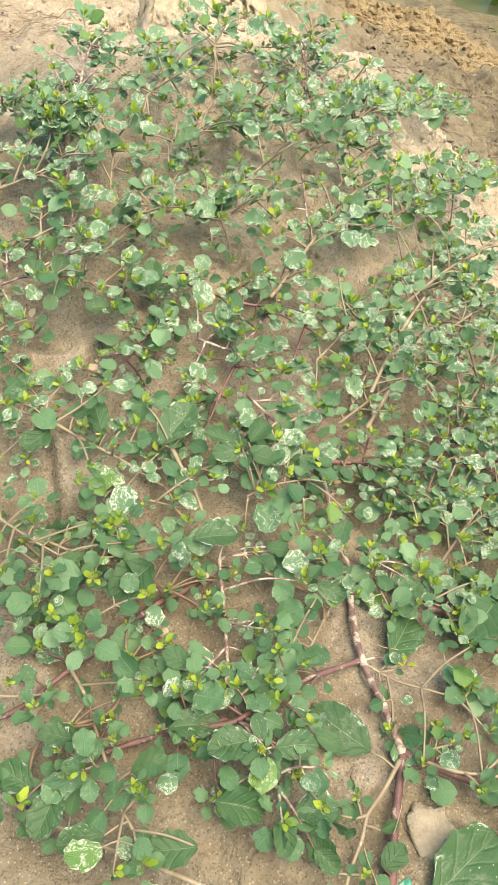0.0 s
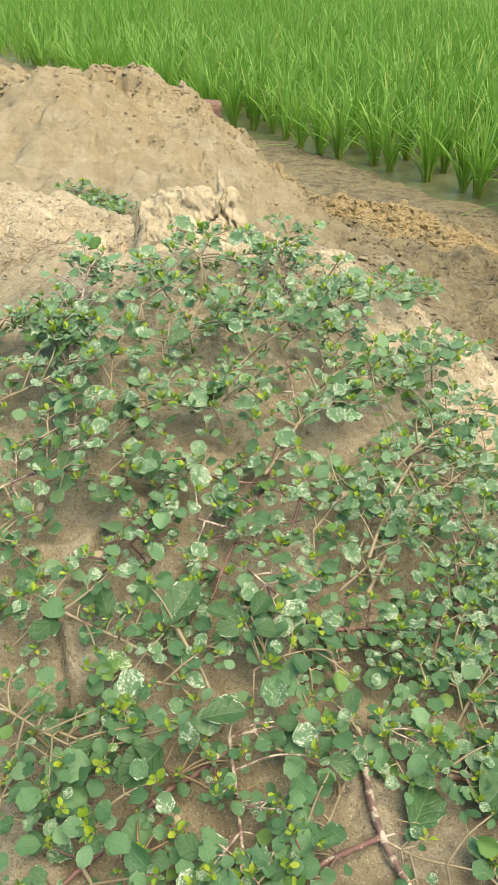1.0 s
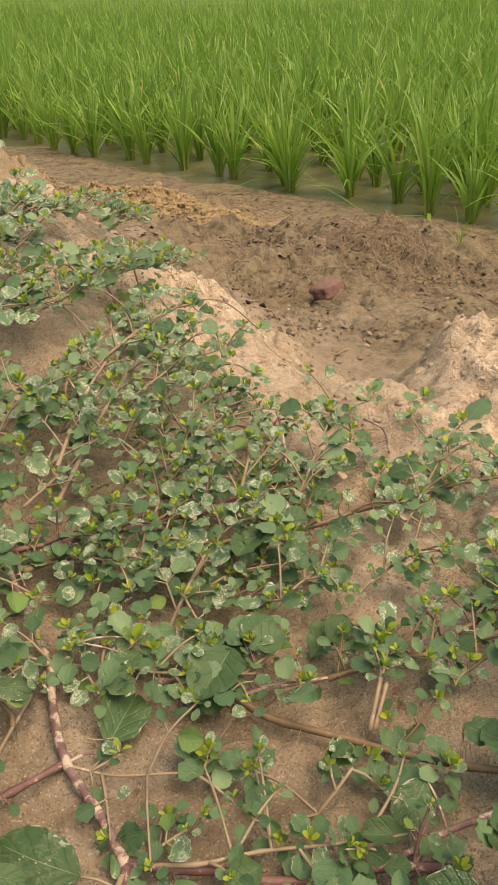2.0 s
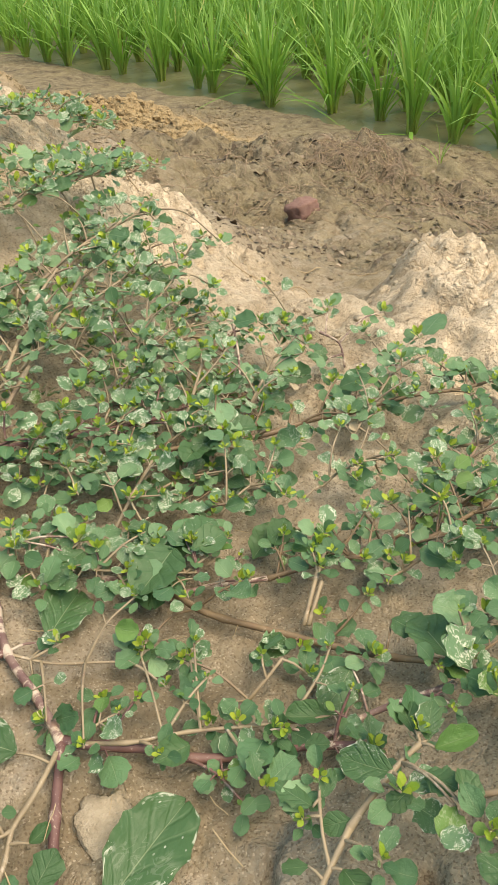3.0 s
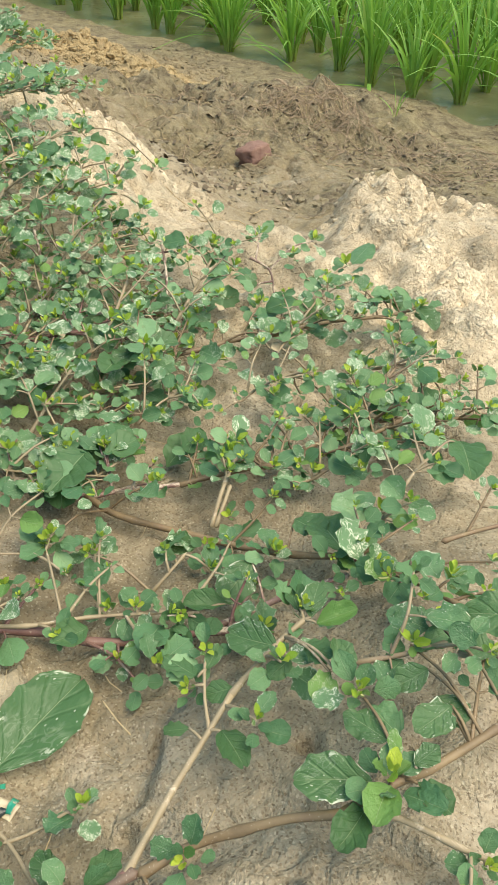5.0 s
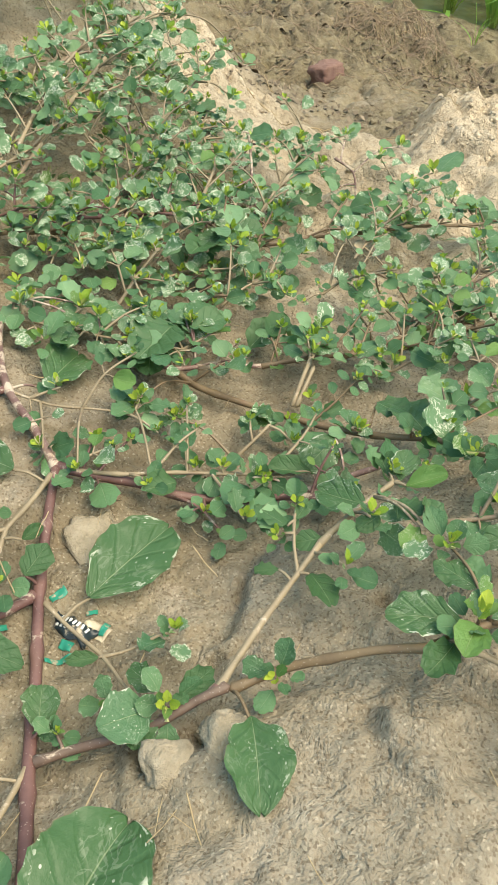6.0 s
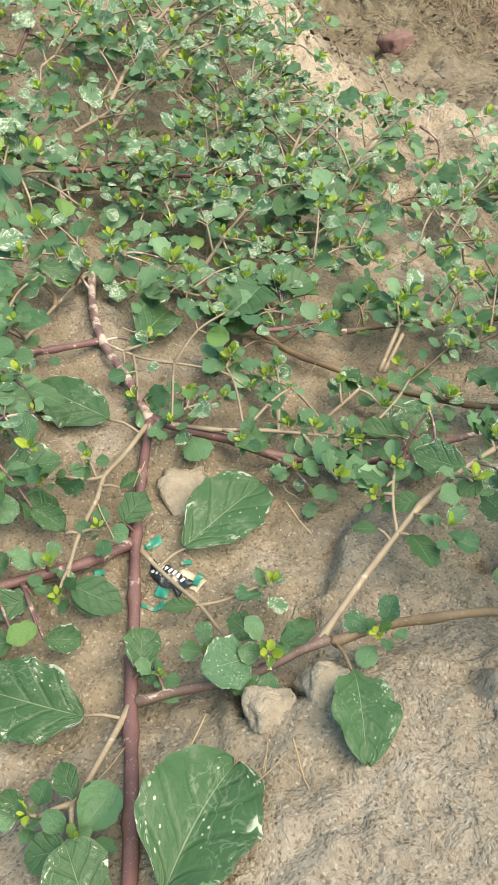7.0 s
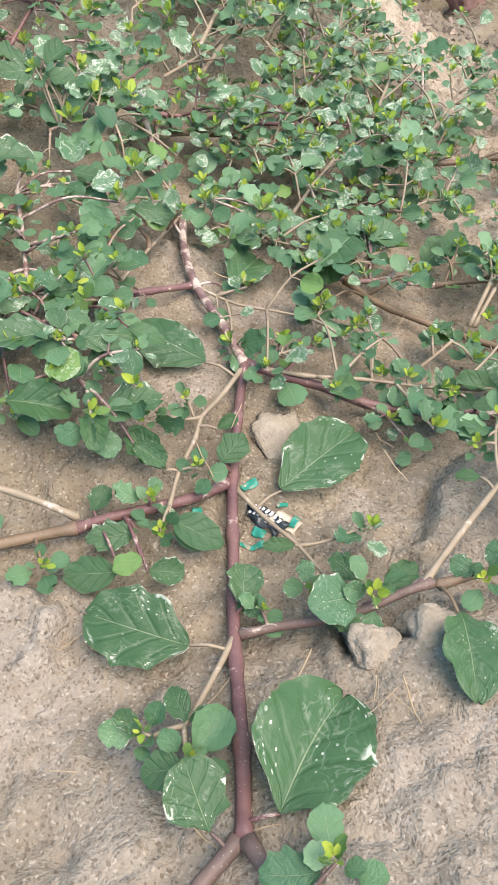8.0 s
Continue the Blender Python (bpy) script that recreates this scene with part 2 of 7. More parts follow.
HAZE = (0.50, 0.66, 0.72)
SOIL = soil_material()
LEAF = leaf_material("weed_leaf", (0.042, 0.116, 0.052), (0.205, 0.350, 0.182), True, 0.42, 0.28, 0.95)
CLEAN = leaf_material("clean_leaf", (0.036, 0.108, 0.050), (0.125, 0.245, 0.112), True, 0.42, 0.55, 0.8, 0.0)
OLDLEAF = leaf_material("broad_leaf", (0.036, 0.092, 0.034), (0.070, 0.148, 0.060), True, 0.45, 0.30, 0.70, 0.0, 0.9)
YOUNG = leaf_material("young_leaf", (0.20, 0.35, 0.035), (0.46, 0.53, 0.065), False, 0.4)
FRESH = leaf_material("fresh_leaf", (0.080, 0.180, 0.048), (0.155, 0.275, 0.072), True, 0.42, 0.6)
PURPLE = stem_material("purple_stem", (0.100, 0.050, 0.047), (0.185, 0.100, 0.085), 0.05)
BARKY = stem_material("peeling_stem", (0.115, 0.062, 0.058), (0.24, 0.165, 0.135), 0.15)
TAN = stem_material("tan_stem", (0.195, 0.155, 0.098), (0.31, 0.25, 0.162), 0.02)
RICE = rice_material()
WATER = water_material()
CRUST = plain("dry_crust", (0.37, 0.302, 0.205), (0.56, 0.468, 0.335), 70, 0.95, 0.9, 0.004, 0.1)
CLOD = plain("dry_clod", (0.27, 0.228, 0.160), (0.40, 0.345, 0.255), 160, 0.95, 0.8, 0.003, 0.1)
BRICK = plain("old_brick", (0.15, 0.082, 0.066), (0.245, 0.15, 0.12), 30, 0.92, 0.6, 0.01)
STRAW = plain("dry_straw", (0.30, 0.22, 0.12), (0.44, 0.35, 0.21), 60, 0.85)
DARKSTRAW = plain("rotting_straw", (0.19, 0.14, 0.095), (0.36, 0.275, 0.19), 60, 0.9)
BARK = foliage_material("tree_bark", (0.14, 0.11, 0.085), (0.20, 0.16, 0.13))
CROWN = foliage_material("tree_leaves", (0.065, 0.165, 0.070), (0.19, 0.345, 0.155))
CROWN_B = foliage_material("hut_tree_leaves", (0.085, 0.20, 0.080), (0.20, 0.36, 0.16))
# far trees: dark leaves with painted haze, a faint glow of their own
FAR = foliage_material("far_trees_haze_glow", (0.03, 0.05, 0.04), (0.05, 0.08, 0.06), 0.47)
CANOPY = plain("rice_canopy", (0.070, 0.150, 0.016), (0.125, 0.23, 0.032), 3.0, 0.8, 0.8, 0.15)


# ---- ways to build ----
def mesh_of(name, verts, faces, mat, smooth=True, uvs=None, floats=()):
    """One mesh from arrays: faces all of one size. uvs: a pair for each vertex. floats: (name, value for each vertex)."""
    verts, faces = np.asarray(verts, np.float32), np.asarray(faces, np.int32)
    me = bpy.data.meshes.new(name)
    size = faces.shape[1]
    me.vertices.add(len(verts)), me.loops.add(faces.size), me.polygons.add(len(faces))
    me.vertices.foreach_set("co", verts.ravel())
    me.loops.foreach_set("vertex_index", faces.ravel())
    me.polygons.foreach_set("loop_start", np.arange(0, faces.size, size, dtype=np.int32))
    me.update(calc_edges=True)
    me.polygons.foreach_set("use_smooth", np.full(len(faces), smooth, dtype=bool))
    if uvs is not None:
        layer = me.uv_layers.new(name="UVMap")
        layer.data.foreach_set("uv", np.asarray(uvs, np.float32)[faces.ravel()].ravel())
    for key, values in floats:
        me.attributes.new(key, "FLOAT", "POINT").data.foreach_set("value", np.asarray(values, np.float32))
    if mat:
        me.materials.append(mat)
    me.validate()
    return me


def part(name, me, parent, label=""):
    ob = new(name, me)
    ob.parent = parent
    return tagged(ob, label) if label else ob


def bm_mesh(name, bm, mat, smooth=False):
    me = bpy.data.meshes.new(name)
    bm.to_mesh(me)
    bm.free()
    me.materials.append(mat)
    me.polygons.foreach_set("use_smooth", [smooth] * len(me.polygons))
    return me


def hashed(i, j, seed):
    n = (i.astype(np.int64) * 374761393 + j.astype(np.int64) * 668265263 + seed * 974711) & 0x7FFFFFFF
    n = ((n ^ (n >> 13)) * 1274126177) & 0x7FFFFFFF
    return ((n ^ (n >> 16)) & 0xFFFF) / 65535.0


def rough(x, y, scale, seed):
    """Smooth noise from -1 to 1."""
    x, y = x * scale + 1000.0, y * scale + 1000.0
    i, j = np.floor(x).astype(np.int64), np.floor(y).astype(np.int64)
    f, g = x - i, y - j
    f, g = f * f * f * (f * (f * 6 - 15) + 10), g * g * g * (g * (g * 6 - 15) + 10)
    a, b = hashed(i, j, seed), hashed(i + 1, j, seed)
    c, d = hashed(i, j + 1, seed), hashed(i + 1, j + 1, seed)
    return 2 * ((a + (b - a) * f) + ((c + (d - c) * f) - (a + (b - a) * f)) * g) - 1


def clods(x, y, scale, seed):
    """Rounded lumps of uneven height, from 0 to 1."""
    x, y = x * scale + 500.0, y * scale + 500.0
    i, j = np.floor(x).astype(np.int64), np.floor(y).astype(np.int64)
    best = np.zeros_like(x)
    for a in (-1, 0, 1):
        for b in (-1, 0, 1):
            p, q = i + a, j + b
            dx, dy = p + hashed(p, q, seed) - x, q + hashed(p, q, seed + 1) - y
            r = 0.35 + 0.75 * hashed(p, q, seed + 2)
            best = np.maximum(best, np.sqrt(np.clip(1 - (dx * dx + dy * dy) / (r * r), 0, 1)) * r * hashed(p, q, seed + 3) ** 0.5)
    return best


def layers(x, y, scale, seed, count):
    total, size = 0 * x, 1.0
    for k in range(count):
        total = total + size * rough(x * math.cos(k) - y * math.sin(k), x * math.sin(k) + y * math.cos(k), scale * 2.1 ** k, seed + k)
        size *= 0.5
    return total


# ---- the ground: an earth bank that falls away to a flooded rice field ----
EDGE, OUT = (0.80, 4.96), (0.849, 0.529)
WET = -0.59
BROAD = [(1.80, 3.15, 0.56, -0.029), (1.80, 0.90, 0.56, 0.258), (1.05, 2.40, 0.56, 0.086), (1.05, 0.90, 0.56, -0.377), (1.05, -0.60, 0.56, -0.079),
         (0.30, 3.90, 0.56, -0.047), (-0.45, 3.90, 0.56, 0.131), (-0.45, 3.15, 0.56, 0.413), (-0.45, 1.65, 0.56, -0.068), (-0.45, 0.90, 0.56, 0.256),
         (-1.20, 3.90, 0.56, 0.114), (-1.20, 0.90, 0.56, 0.090)]
MIDDLE = [(0.99, 1.80, 0.29, 0.056), (0.99, 1.44, 0.29, 0.089), (0.99, 1.08, 0.29, 0.267), (0.99, 0.72, 0.29, 0.114), (0.99, 0.36, 0.29, 0.140),
         (0.63, 1.80, 0.29, -0.172), (0.63, 1.08, 0.29, -0.135), (0.63, 0.72, 0.29, 0.183), (0.63, 0.36, 0.29, -0.108), (0.63, 0.00, 0.29, 0.199),
         (0.27, 1.80, 0.29, 0.099), (0.27, 1.44, 0.29, 0.146), (0.27, 1.08, 0.29, 0.088), (0.27, 0.36, 0.29, -0.067), (-0.09, 1.44, 0.29, -0.070),
         (-0.09, 1.08, 0.29, 0.102), (-0.45, 1.44, 0.29, 0.135), (-0.45, 1.08, 0.29, -0.144), (-0.45, 0.72, 0.29, -0.030), (-0.45, 0.36, 0.29, -0.091),
         (-0.55, 3.30, 0.22, -0.131)]
SMALL = [(-0.42, 1.55, 0.15, 0.030), (0.42, 0.42, 0.12, 0.045), (0.42, 0.14, 0.12, 0.092), (0.42, 0.00, 0.12, -0.110), (0.28, 0.42, 0.12, 0.004),
         (0.28, 0.28, 0.12, -0.011), (0.28, 0.14, 0.12, -0.022), (0.28, 0.00, 0.12, 0.082), (0.14, 0.28, 0.12, 0.053), (0.14, 0.14, 0.12, -0.025),
         (0.00, 0.14, 0.12, -0.006)]


MEND = [(0.35, 0.75, 0.15, -0.017), (0.35, 1.25, 0.15, 0.024), (0.35, 1.75, 0.15, -0.035), (0.45, 1.62, 0.08, -0.012), (0.60, 0.75, 0.15, 0.028), (0.60, 1.25, 0.15, -0.066), (0.60, 1.50, 0.15, 0.030),
        (0.60, 1.75, 0.14, 0.060), (0.85, 1.50, 0.15, -0.020), (0.60, 3.00, 0.30, 0.021), (1.05, 2.10, 0.30, -0.013), (1.05, 2.60, 0.30, 0.057), (1.05, 3.00, 0.30, 0.050), (1.50, 2.10, 0.30, -0.022),
        (1.50, 2.60, 0.30, 0.066), (1.50, 3.00, 0.30, 0.025), (1.29, 2.46, 0.09, 0.040), (0.80, 1.08, 0.07, 0.050), (0.80, 1.10, 0.045, 0.034), (0.83, 1.06, 0.050, 0.024), (0.97, 1.20, 0.13, -0.055), (0.66, 1.12, 0.06, -0.012), (0.70, 0.64, 0.06, 0.020)]


def out_of(x, y):
    """How far a place lies beyond the first row of rice."""
    return (x - EDGE[0]) * OUT[0] + (y - EDGE[1]) * OUT[1]


def lie(x, y):
    """The ground's height without clods."""
    x, y = np.asarray(x, float), np.asarray(y, float)
    z = WET + 0.62 / (1 + np.exp(np.clip((out_of(x, y) + 1.75) / 0.38, -40, 40)))
    for a, b, r, high in BROAD + MIDDLE + SMALL + MEND:
        z = z + high * np.exp(-((x - a) ** 2 + (y - b) ** 2) / (2 * r * r))
    return z


def steps(parts):
    """Grid lines: (from, to, step) one after the other."""
    rows = [np.arange(a, b, s) for a, b, s in parts]
    return np.concatenate(rows)


def crust(x, y, a, b, along, across, turn, high, seed, keen=34):
    """A slab of dried crust that stands proud with a broken edge."""
    u = (x - a) * math.cos(turn) + (y - b) * math.sin(turn)
    v = -(x - a) * math.sin(turn) + (y - b) * math.cos(turn)
    d = np.sqrt((u / along) ** 2 + (v / across) ** 2) + 0.22 * layers(x, y, 16, seed, 3)
    return high * (1 / (1 + np.exp(np.clip((d - 1) * keen, -40, 40))) - 0.5) * np.exp(-((d - 1) / 0.6) ** 2)


def plate(x, y, corners, high, fade, crack, seed, keen=0.0022):
    """A broken sheet of crust: a sharp, crumbling edge that stands over a crack, and a top that sinks back into the ground."""
    px, py = np.array(corners).T
    near = (x > px.min() - 0.03) & (x < px.max() + 0.03) & (y > py.min() - 0.03) & (y < py.max() + 0.03)
    out = np.zeros_like(x)
    a, b = x[near], y[near]
    a, b = a + 0.003 * layers(a, b, 70, seed, 3), b + 0.003 * layers(a, b, 70, seed + 9, 3)
    best, inside = np.full(len(a), 9.0), np.zeros(len(a), bool)
    for x0, y0, x1, y1 in zip(px, py, np.roll(px, -1), np.roll(py, -1)):
        t = np.clip(((a - x0) * (x1 - x0) + (b - y0) * (y1 - y0)) / ((x1 - x0) ** 2 + (y1 - y0) ** 2), 0, 1)
        best = np.minimum(best, np.hypot(a - x0 - t * (x1 - x0), b - y0 - t * (y1 - y0)))
        inside ^= ((y0 > b) != (y1 > b)) & (a < (x1 - x0) * (b - y0) / (y1 - y0 + 1e-9) + x0)
    d = np.where(inside, best, -best)
    out[near] = high / (1 + np.exp(np.clip(-d / keen, -40, 40))) * np.exp(-(np.clip(d, 0, 9) / fade) ** 2) - crack * np.exp(-((d + 0.003) / 0.0032) ** 2) * np.clip(0.5 + 0.8 * rough(a, b, 60, seed + 5), 0, 1)
    return out


def far_steps(start, end, first, grow):
    rows, step = [start], first
    while abs(rows[-1] - start) < end:
        rows.append(rows[-1] + math.copysign(step, first))
        step *= grow
    return np.array(rows[1:])


def ground_height(x, y):
    z = lie(x, y)
    dry = 1 / (1 + np.exp(np.clip(-(z + 0.52) / 0.02, -40, 40)))
    near = np.exp(-(((x - 0.22) / 0.42) ** 2 + ((y - 0.25) / 0.45) ** 2) ** 2)
    pale = pale_of(x, y)
    wx, wy = x + 0.012 * rough(x, y, 14, 41), y + 0.012 * rough(x, y, 14, 42)
    z = z + dry * (1 - 0.9 * near) * (0.016 * layers(x, y, 6, 11, 3) + 0.010 * (clods(wx, wy, 14, 21) - 0.4) + 0.006 * clods(wx, wy, 34, 25))
    z = z + dry * (0.0035 * layers(x, y, 38, 51, 3) + 0.0016 * layers(x, y, 150, 71, 2))
    far = 1 / (1 + np.exp(np.clip(-(y - 2.2) / 0.12, -40, 40)))
    z = z + dry * far * (0.035 * layers(x, y, 3.2, 91, 3) + 0.07 * clods(wx, wy, 4.5, 95) + 0.06 * clods(wx, wy, 8, 96) + 0.035 * clods(wx, wy, 17, 97) + 0.016 * clods(wx, wy, 34, 99) - 0.16)
    muddy = blob(x, y, 1.1, 2.3, 0.7, 0.7)
    z = z + dry * muddy * (0.036 * clods(wx, wy, 12, 101) + 0.030 * clods(wx, wy, 28, 105) + 0.014 * clods(wx, wy, 55, 109) - 0.036)
    # crumbled earth on the pale heaps
    z = z + dry * pale * (0.036 * clods(wx, wy, 11, 121) + 0.040 * clods(wx, wy, 22, 125) + 0.026 * clods(wx, wy, 44, 129) + 0.006 * rough(x, y, 70, 131) - 0.062)
    # slabs of crust in the foreground
    z = z + blob(x, y, 0.255, 0.185, 0.060, 0.062) * plate(x, y, ((0.315, 0.250), (0.282, 0.222), (0.260, 0.200), (0.248, 0.182), (0.235, 0.161), (0.220, 0.146), (0.235, 0.122), (0.36, 0.13), (0.38, 0.24)), 0.013, 0.075, 0.008, 201, 0.0013)
    z = z + plate(x, y, ((-0.06, 0.150), (0.02, 0.146), (0.048, 0.141), (0.056, 0.123), (0.050, 0.102), (0.032, 0.088), (-0.06, 0.075)), 0.014, 0.06, 0.006, 203)
    z = z + blob(x, y, 0.200, 0.090, 0.050, 0.034) * plate(x, y, ((0.178, 0.114), (0.173, 0.101), (0.180, 0.091), (0.194, 0.090), (0.206, 0.097), (0.219, 0.100), (0.233, 0.109), (0.28, 0.11), (0.32, 0.05), (0.28, -0.03), (0.18, 0.0), (0.162, 0.06)), 0.013, 0.07, 0.008, 202)
    z = z + plate(x, y, ((0.284, 0.086), (0.300, 0.074), (0.304, 0.058), (0.292, 0.044), (0.281, 0.056), (0.279, 0.072)), 0.009, 0.03, 0.004, 204)
    z = z + plate(x, y, ((0.145, 0.010), (0.178, 0.008), (0.205, 0.000), (0.24, -0.005), (0.22, -0.05), (0.14, -0.05)), 0.004, 0.05, 0.003, 206, 0.0015)
    z = z + plate(x, y, ((0.31, 0.100), (0.335, 0.086), (0.36, 0.060), (0.42, 0.03), (0.40, 0.14)), 0.005, 0.05, 0.005, 207, 0.0015)
    z = z + plate(x, y, ((-0.127, 0.502), (-0.121, 0.470), (-0.111, 0.435), (-0.082, 0.440), (-0.04, 0.46), (-0.04, 0.53), (-0.09, 0.527)), 0.020, 0.07, 0.014, 205)
    z = z + crust(x, y, -0.16, 0.62, 0.09, 0.05, 0.4, 0.020, 206)
    z = z + crust(x, y, 0.90, 0.90, 0.20, 0.22, 0.2, 0.034, 208, 9) + crust(x, y, 0.31, 1.20, 0.21, 0.26, -0.3, 0.020, 209, 14)
    z = z + crust(x, y, -0.45, 3.35, 0.65, 0.30, 0.1, 0.07, 210, 12) + crust(x, y, -0.42, 1.5, 0.25, 0.16, 0.2, 0.04, 211, 14)
    z = z + crust(x, y, 0.52, 0.12, 0.12, 0.08, 0.9, 0.020, 207)
    # small hollows under the stems
    z = z - 0.012 * blob(x, y, 0.207, 0.101, 0.012, 0.009) - 0.010 * blob(x, y, 0.316, 0.153, 0.006, 0.006)
    # the weathered spike of earth behind the weeds, and knobs along the heap
    for a, b, r, high in ((-0.30, 3.35, 0.14, 0.05), (-0.47, 3.3, 0.14, 0.04), (0.03, 3.2, 0.12, 0.05), (0.60, 1.30, 0.06, 0.04), (0.45, 1.30, 0.09, 0.05),
                          (0.52, 3.62, 0.16, 0.09), (0.72, 3.50, 0.14, 0.07), (0.92, 3.25, 0.12, 0.03), (1.30, 2.40, 0.16, 0.05), (0.64, 0.52, 0.05, 0.025)):
        z = z + high * np.exp(-((x - a) ** 2 + (y - b) ** 2) / (2 * r * r)) * (0.6 + 0.7 * clods(wx, wy, 20, 141) + 0.15 * rough(x, y, 60, 145))
    z = z - 0.035 * blob(x, y, 0.30, 1.33, 0.18, 0.18) - 0.10 * blob(x, y, -0.95, 3.3, 0.35, 0.5)
    # crags on the broken heap and along the crest of the ridge
    for a, b, rx, ry, high, seed in ((0.82, 1.05, 0.14, 0.12, 1.0, 301), (0.70, 0.66, 0.09, 0.10, 0.6, 305), (0.44, 1.45, 0.16, 0.12, 0.5, 309)):
        z = z + high * blob(x, y, a, b, rx, ry) * (0.020 * clods(wx, wy, 15, seed) + 0.022 * clods(wx, wy, 36, seed + 4) + 0.010 * (1 - np.abs(rough(wx, wy, 31, seed + 1))) ** 2 + 0.008 * rough(x, y, 80, seed + 2) - 0.016)
    # never above the flood beyond the edge
    beyond = out_of(x, y) + 0.07 * layers(x, y, 3, 151, 3)
    z = np.where(beyond < -0.15, np.maximum(z, WET + 0.010 + 0.05 * np.clip(-0.15 - beyond, 0, 0.5) + 0.010 * clods(wx, wy, 16, 153)), z)
    z = np.where(beyond > -0.15, np.minimum(z, WET + 0.010 - 0.16 * np.clip(beyond + 0.15, 0, 0.5)), z)
    return z


def blob(x, y, a, b, rx, ry):
    return np.exp(-(((x - a) / rx) ** 2 + ((y - b) / ry) ** 2))


def pale_of(x, y):
    p = blob(x, y, 0.42, 1.34, 0.18, 0.26) + 1.35 * blob(x, y, 0.84, 1.02, 0.17, 0.15) + blob(x, y, 0.0, 1.22, 0.22, 0.12) + blob(x, y, -0.42, 1.45, 0.28, 0.25)
    p = p + 1.3 * blob(x, y, 0.74, 0.66, 0.11, 0.17) + 0.3 * blob(x, y, 0.56, 1.08, 0.14, 0.22) + 0.35 * blob(x, y, 0.58, 0.74, 0.14, 0.12) + 0.4 * blob(x, y, -0.5, 3.3, 0.8, 0.9) + 0.5 * blob(x, y, 0.34, 1.55, 0.16, 0.18) + 0.28 * blob(x, y, 0.15, 0.75, 0.45, 0.32) + 0.52 * blob(x, y, 0.53, 0.50, 0.16, 0.17)
    return np.clip(p * (1 + 0.35 * layers(x, y, 7, 161, 3)), 0, 1)


SURFACE = {}


def top(x, y):
    """The height of the finished ground at one place."""
    xs, ys, z = SURFACE["xs"], SURFACE["ys"], SURFACE["z"]
    i, j = int(np.searchsorted(xs, x)) - 1, int(np.searchsorted(ys, y)) - 1
    f, g = (x - xs[i]) / (xs[i + 1] - xs[i]), (y - ys[j]) / (ys[j + 1] - ys[j])
    return float((z[j, i] * (1 - f) + z[j, i + 1] * f) * (1 - g) + (z[j + 1, i] * (1 - f) + z[j + 1, i + 1] * f) * g)


def top_many(x, y):
    """The same for arrays of places."""
    xs, ys, z = SURFACE["xs"], SURFACE["ys"], SURFACE["z"]
    i, j = np.searchsorted(xs, x) - 1, np.searchsorted(ys, y) - 1
    f, g = (x - xs[i]) / (xs[i + 1] - xs[i]), (y - ys[j]) / (ys[j + 1] - ys[j])
    return (z[j, i] * (1 - f) + z[j, i + 1] * f) * (1 - g) + (z[j + 1, i] * (1 - f) + z[j + 1, i + 1] * f) * g


def tints(x, y, z):
    """How damp, how pale and how ochre the earth is."""
    damp = 1 / (1 + np.exp(np.clip((z + 0.30 + 0.07 * layers(x, y, 4, 171, 4)) / 0.035, -40, 40)))
    damp = np.maximum(damp, 0.75 * blob(x, y, 0.85, 1.55, 0.22, 0.40) * (0.7 + 0.5 * layers(x, y, 10, 175, 3)))
    ochre = np.clip((blob(x, y, 0.60, 3.5, 0.5, 0.32) + 0.8 * blob(x, y, 0.95, 3.2, 0.25, 0.2) + 0.42 * blob(x, y, -0.5, 3.3, 0.9, 0.9)) * (1 + 0.5 * layers(x, y, 9, 181, 3)), 0, 1)
    damp = np.clip(damp * (1 - 1.1 * ochre) * (1 - 0.75 * blob(x, y, 0.98, 1.86, 0.14, 0.11)), 0, 1)
    pale = np.clip(pale_of(x, y) + 0.4 * blob(x, y, 0.30, 0.98, 0.12, 0.15) + 0.4 * blob(x, y, 0.05, 0.98, 0.25, 0.16) + 0.26 * blob(x, y, 0.33, 0.14, 0.11, 0.15), 0, 1)
    grey = blob(x, y, 0.075, 0.035, 0.045, 0.040) + blob(x, y, 0.18, -0.005, 0.06, 0.018) + 0.7 * blob(x, y, 0.01, 0.115, 0.045, 0.028) + 1.0 * blob(x, y, 0.275, 0.185, 0.035, 0.045) + 0.9 * blob(x, y, -0.095, 0.48, 0.035, 0.04) + 0.6 * blob(x, y, -0.12, 0.59, 0.04, 0.04) + 1.0 * blob(x, y, 0.27, 0.05, 0.12, 0.075)
    grey = np.clip(grey * (1.0 + 0.5 * layers(x, y, 22, 191, 3)), 0, 1)
    brown = np.clip(0.26 * blob(x, y, 0.17, 0.36, 0.22, 0.15) * (1.0 + 0.5 * layers(x, y, 12, 195, 3)) * (1 - grey), 0, 1)
    return (("damp", damp), ("pale", pale), ("ochre", ochre), ("grey", grey), ("brown", brown))


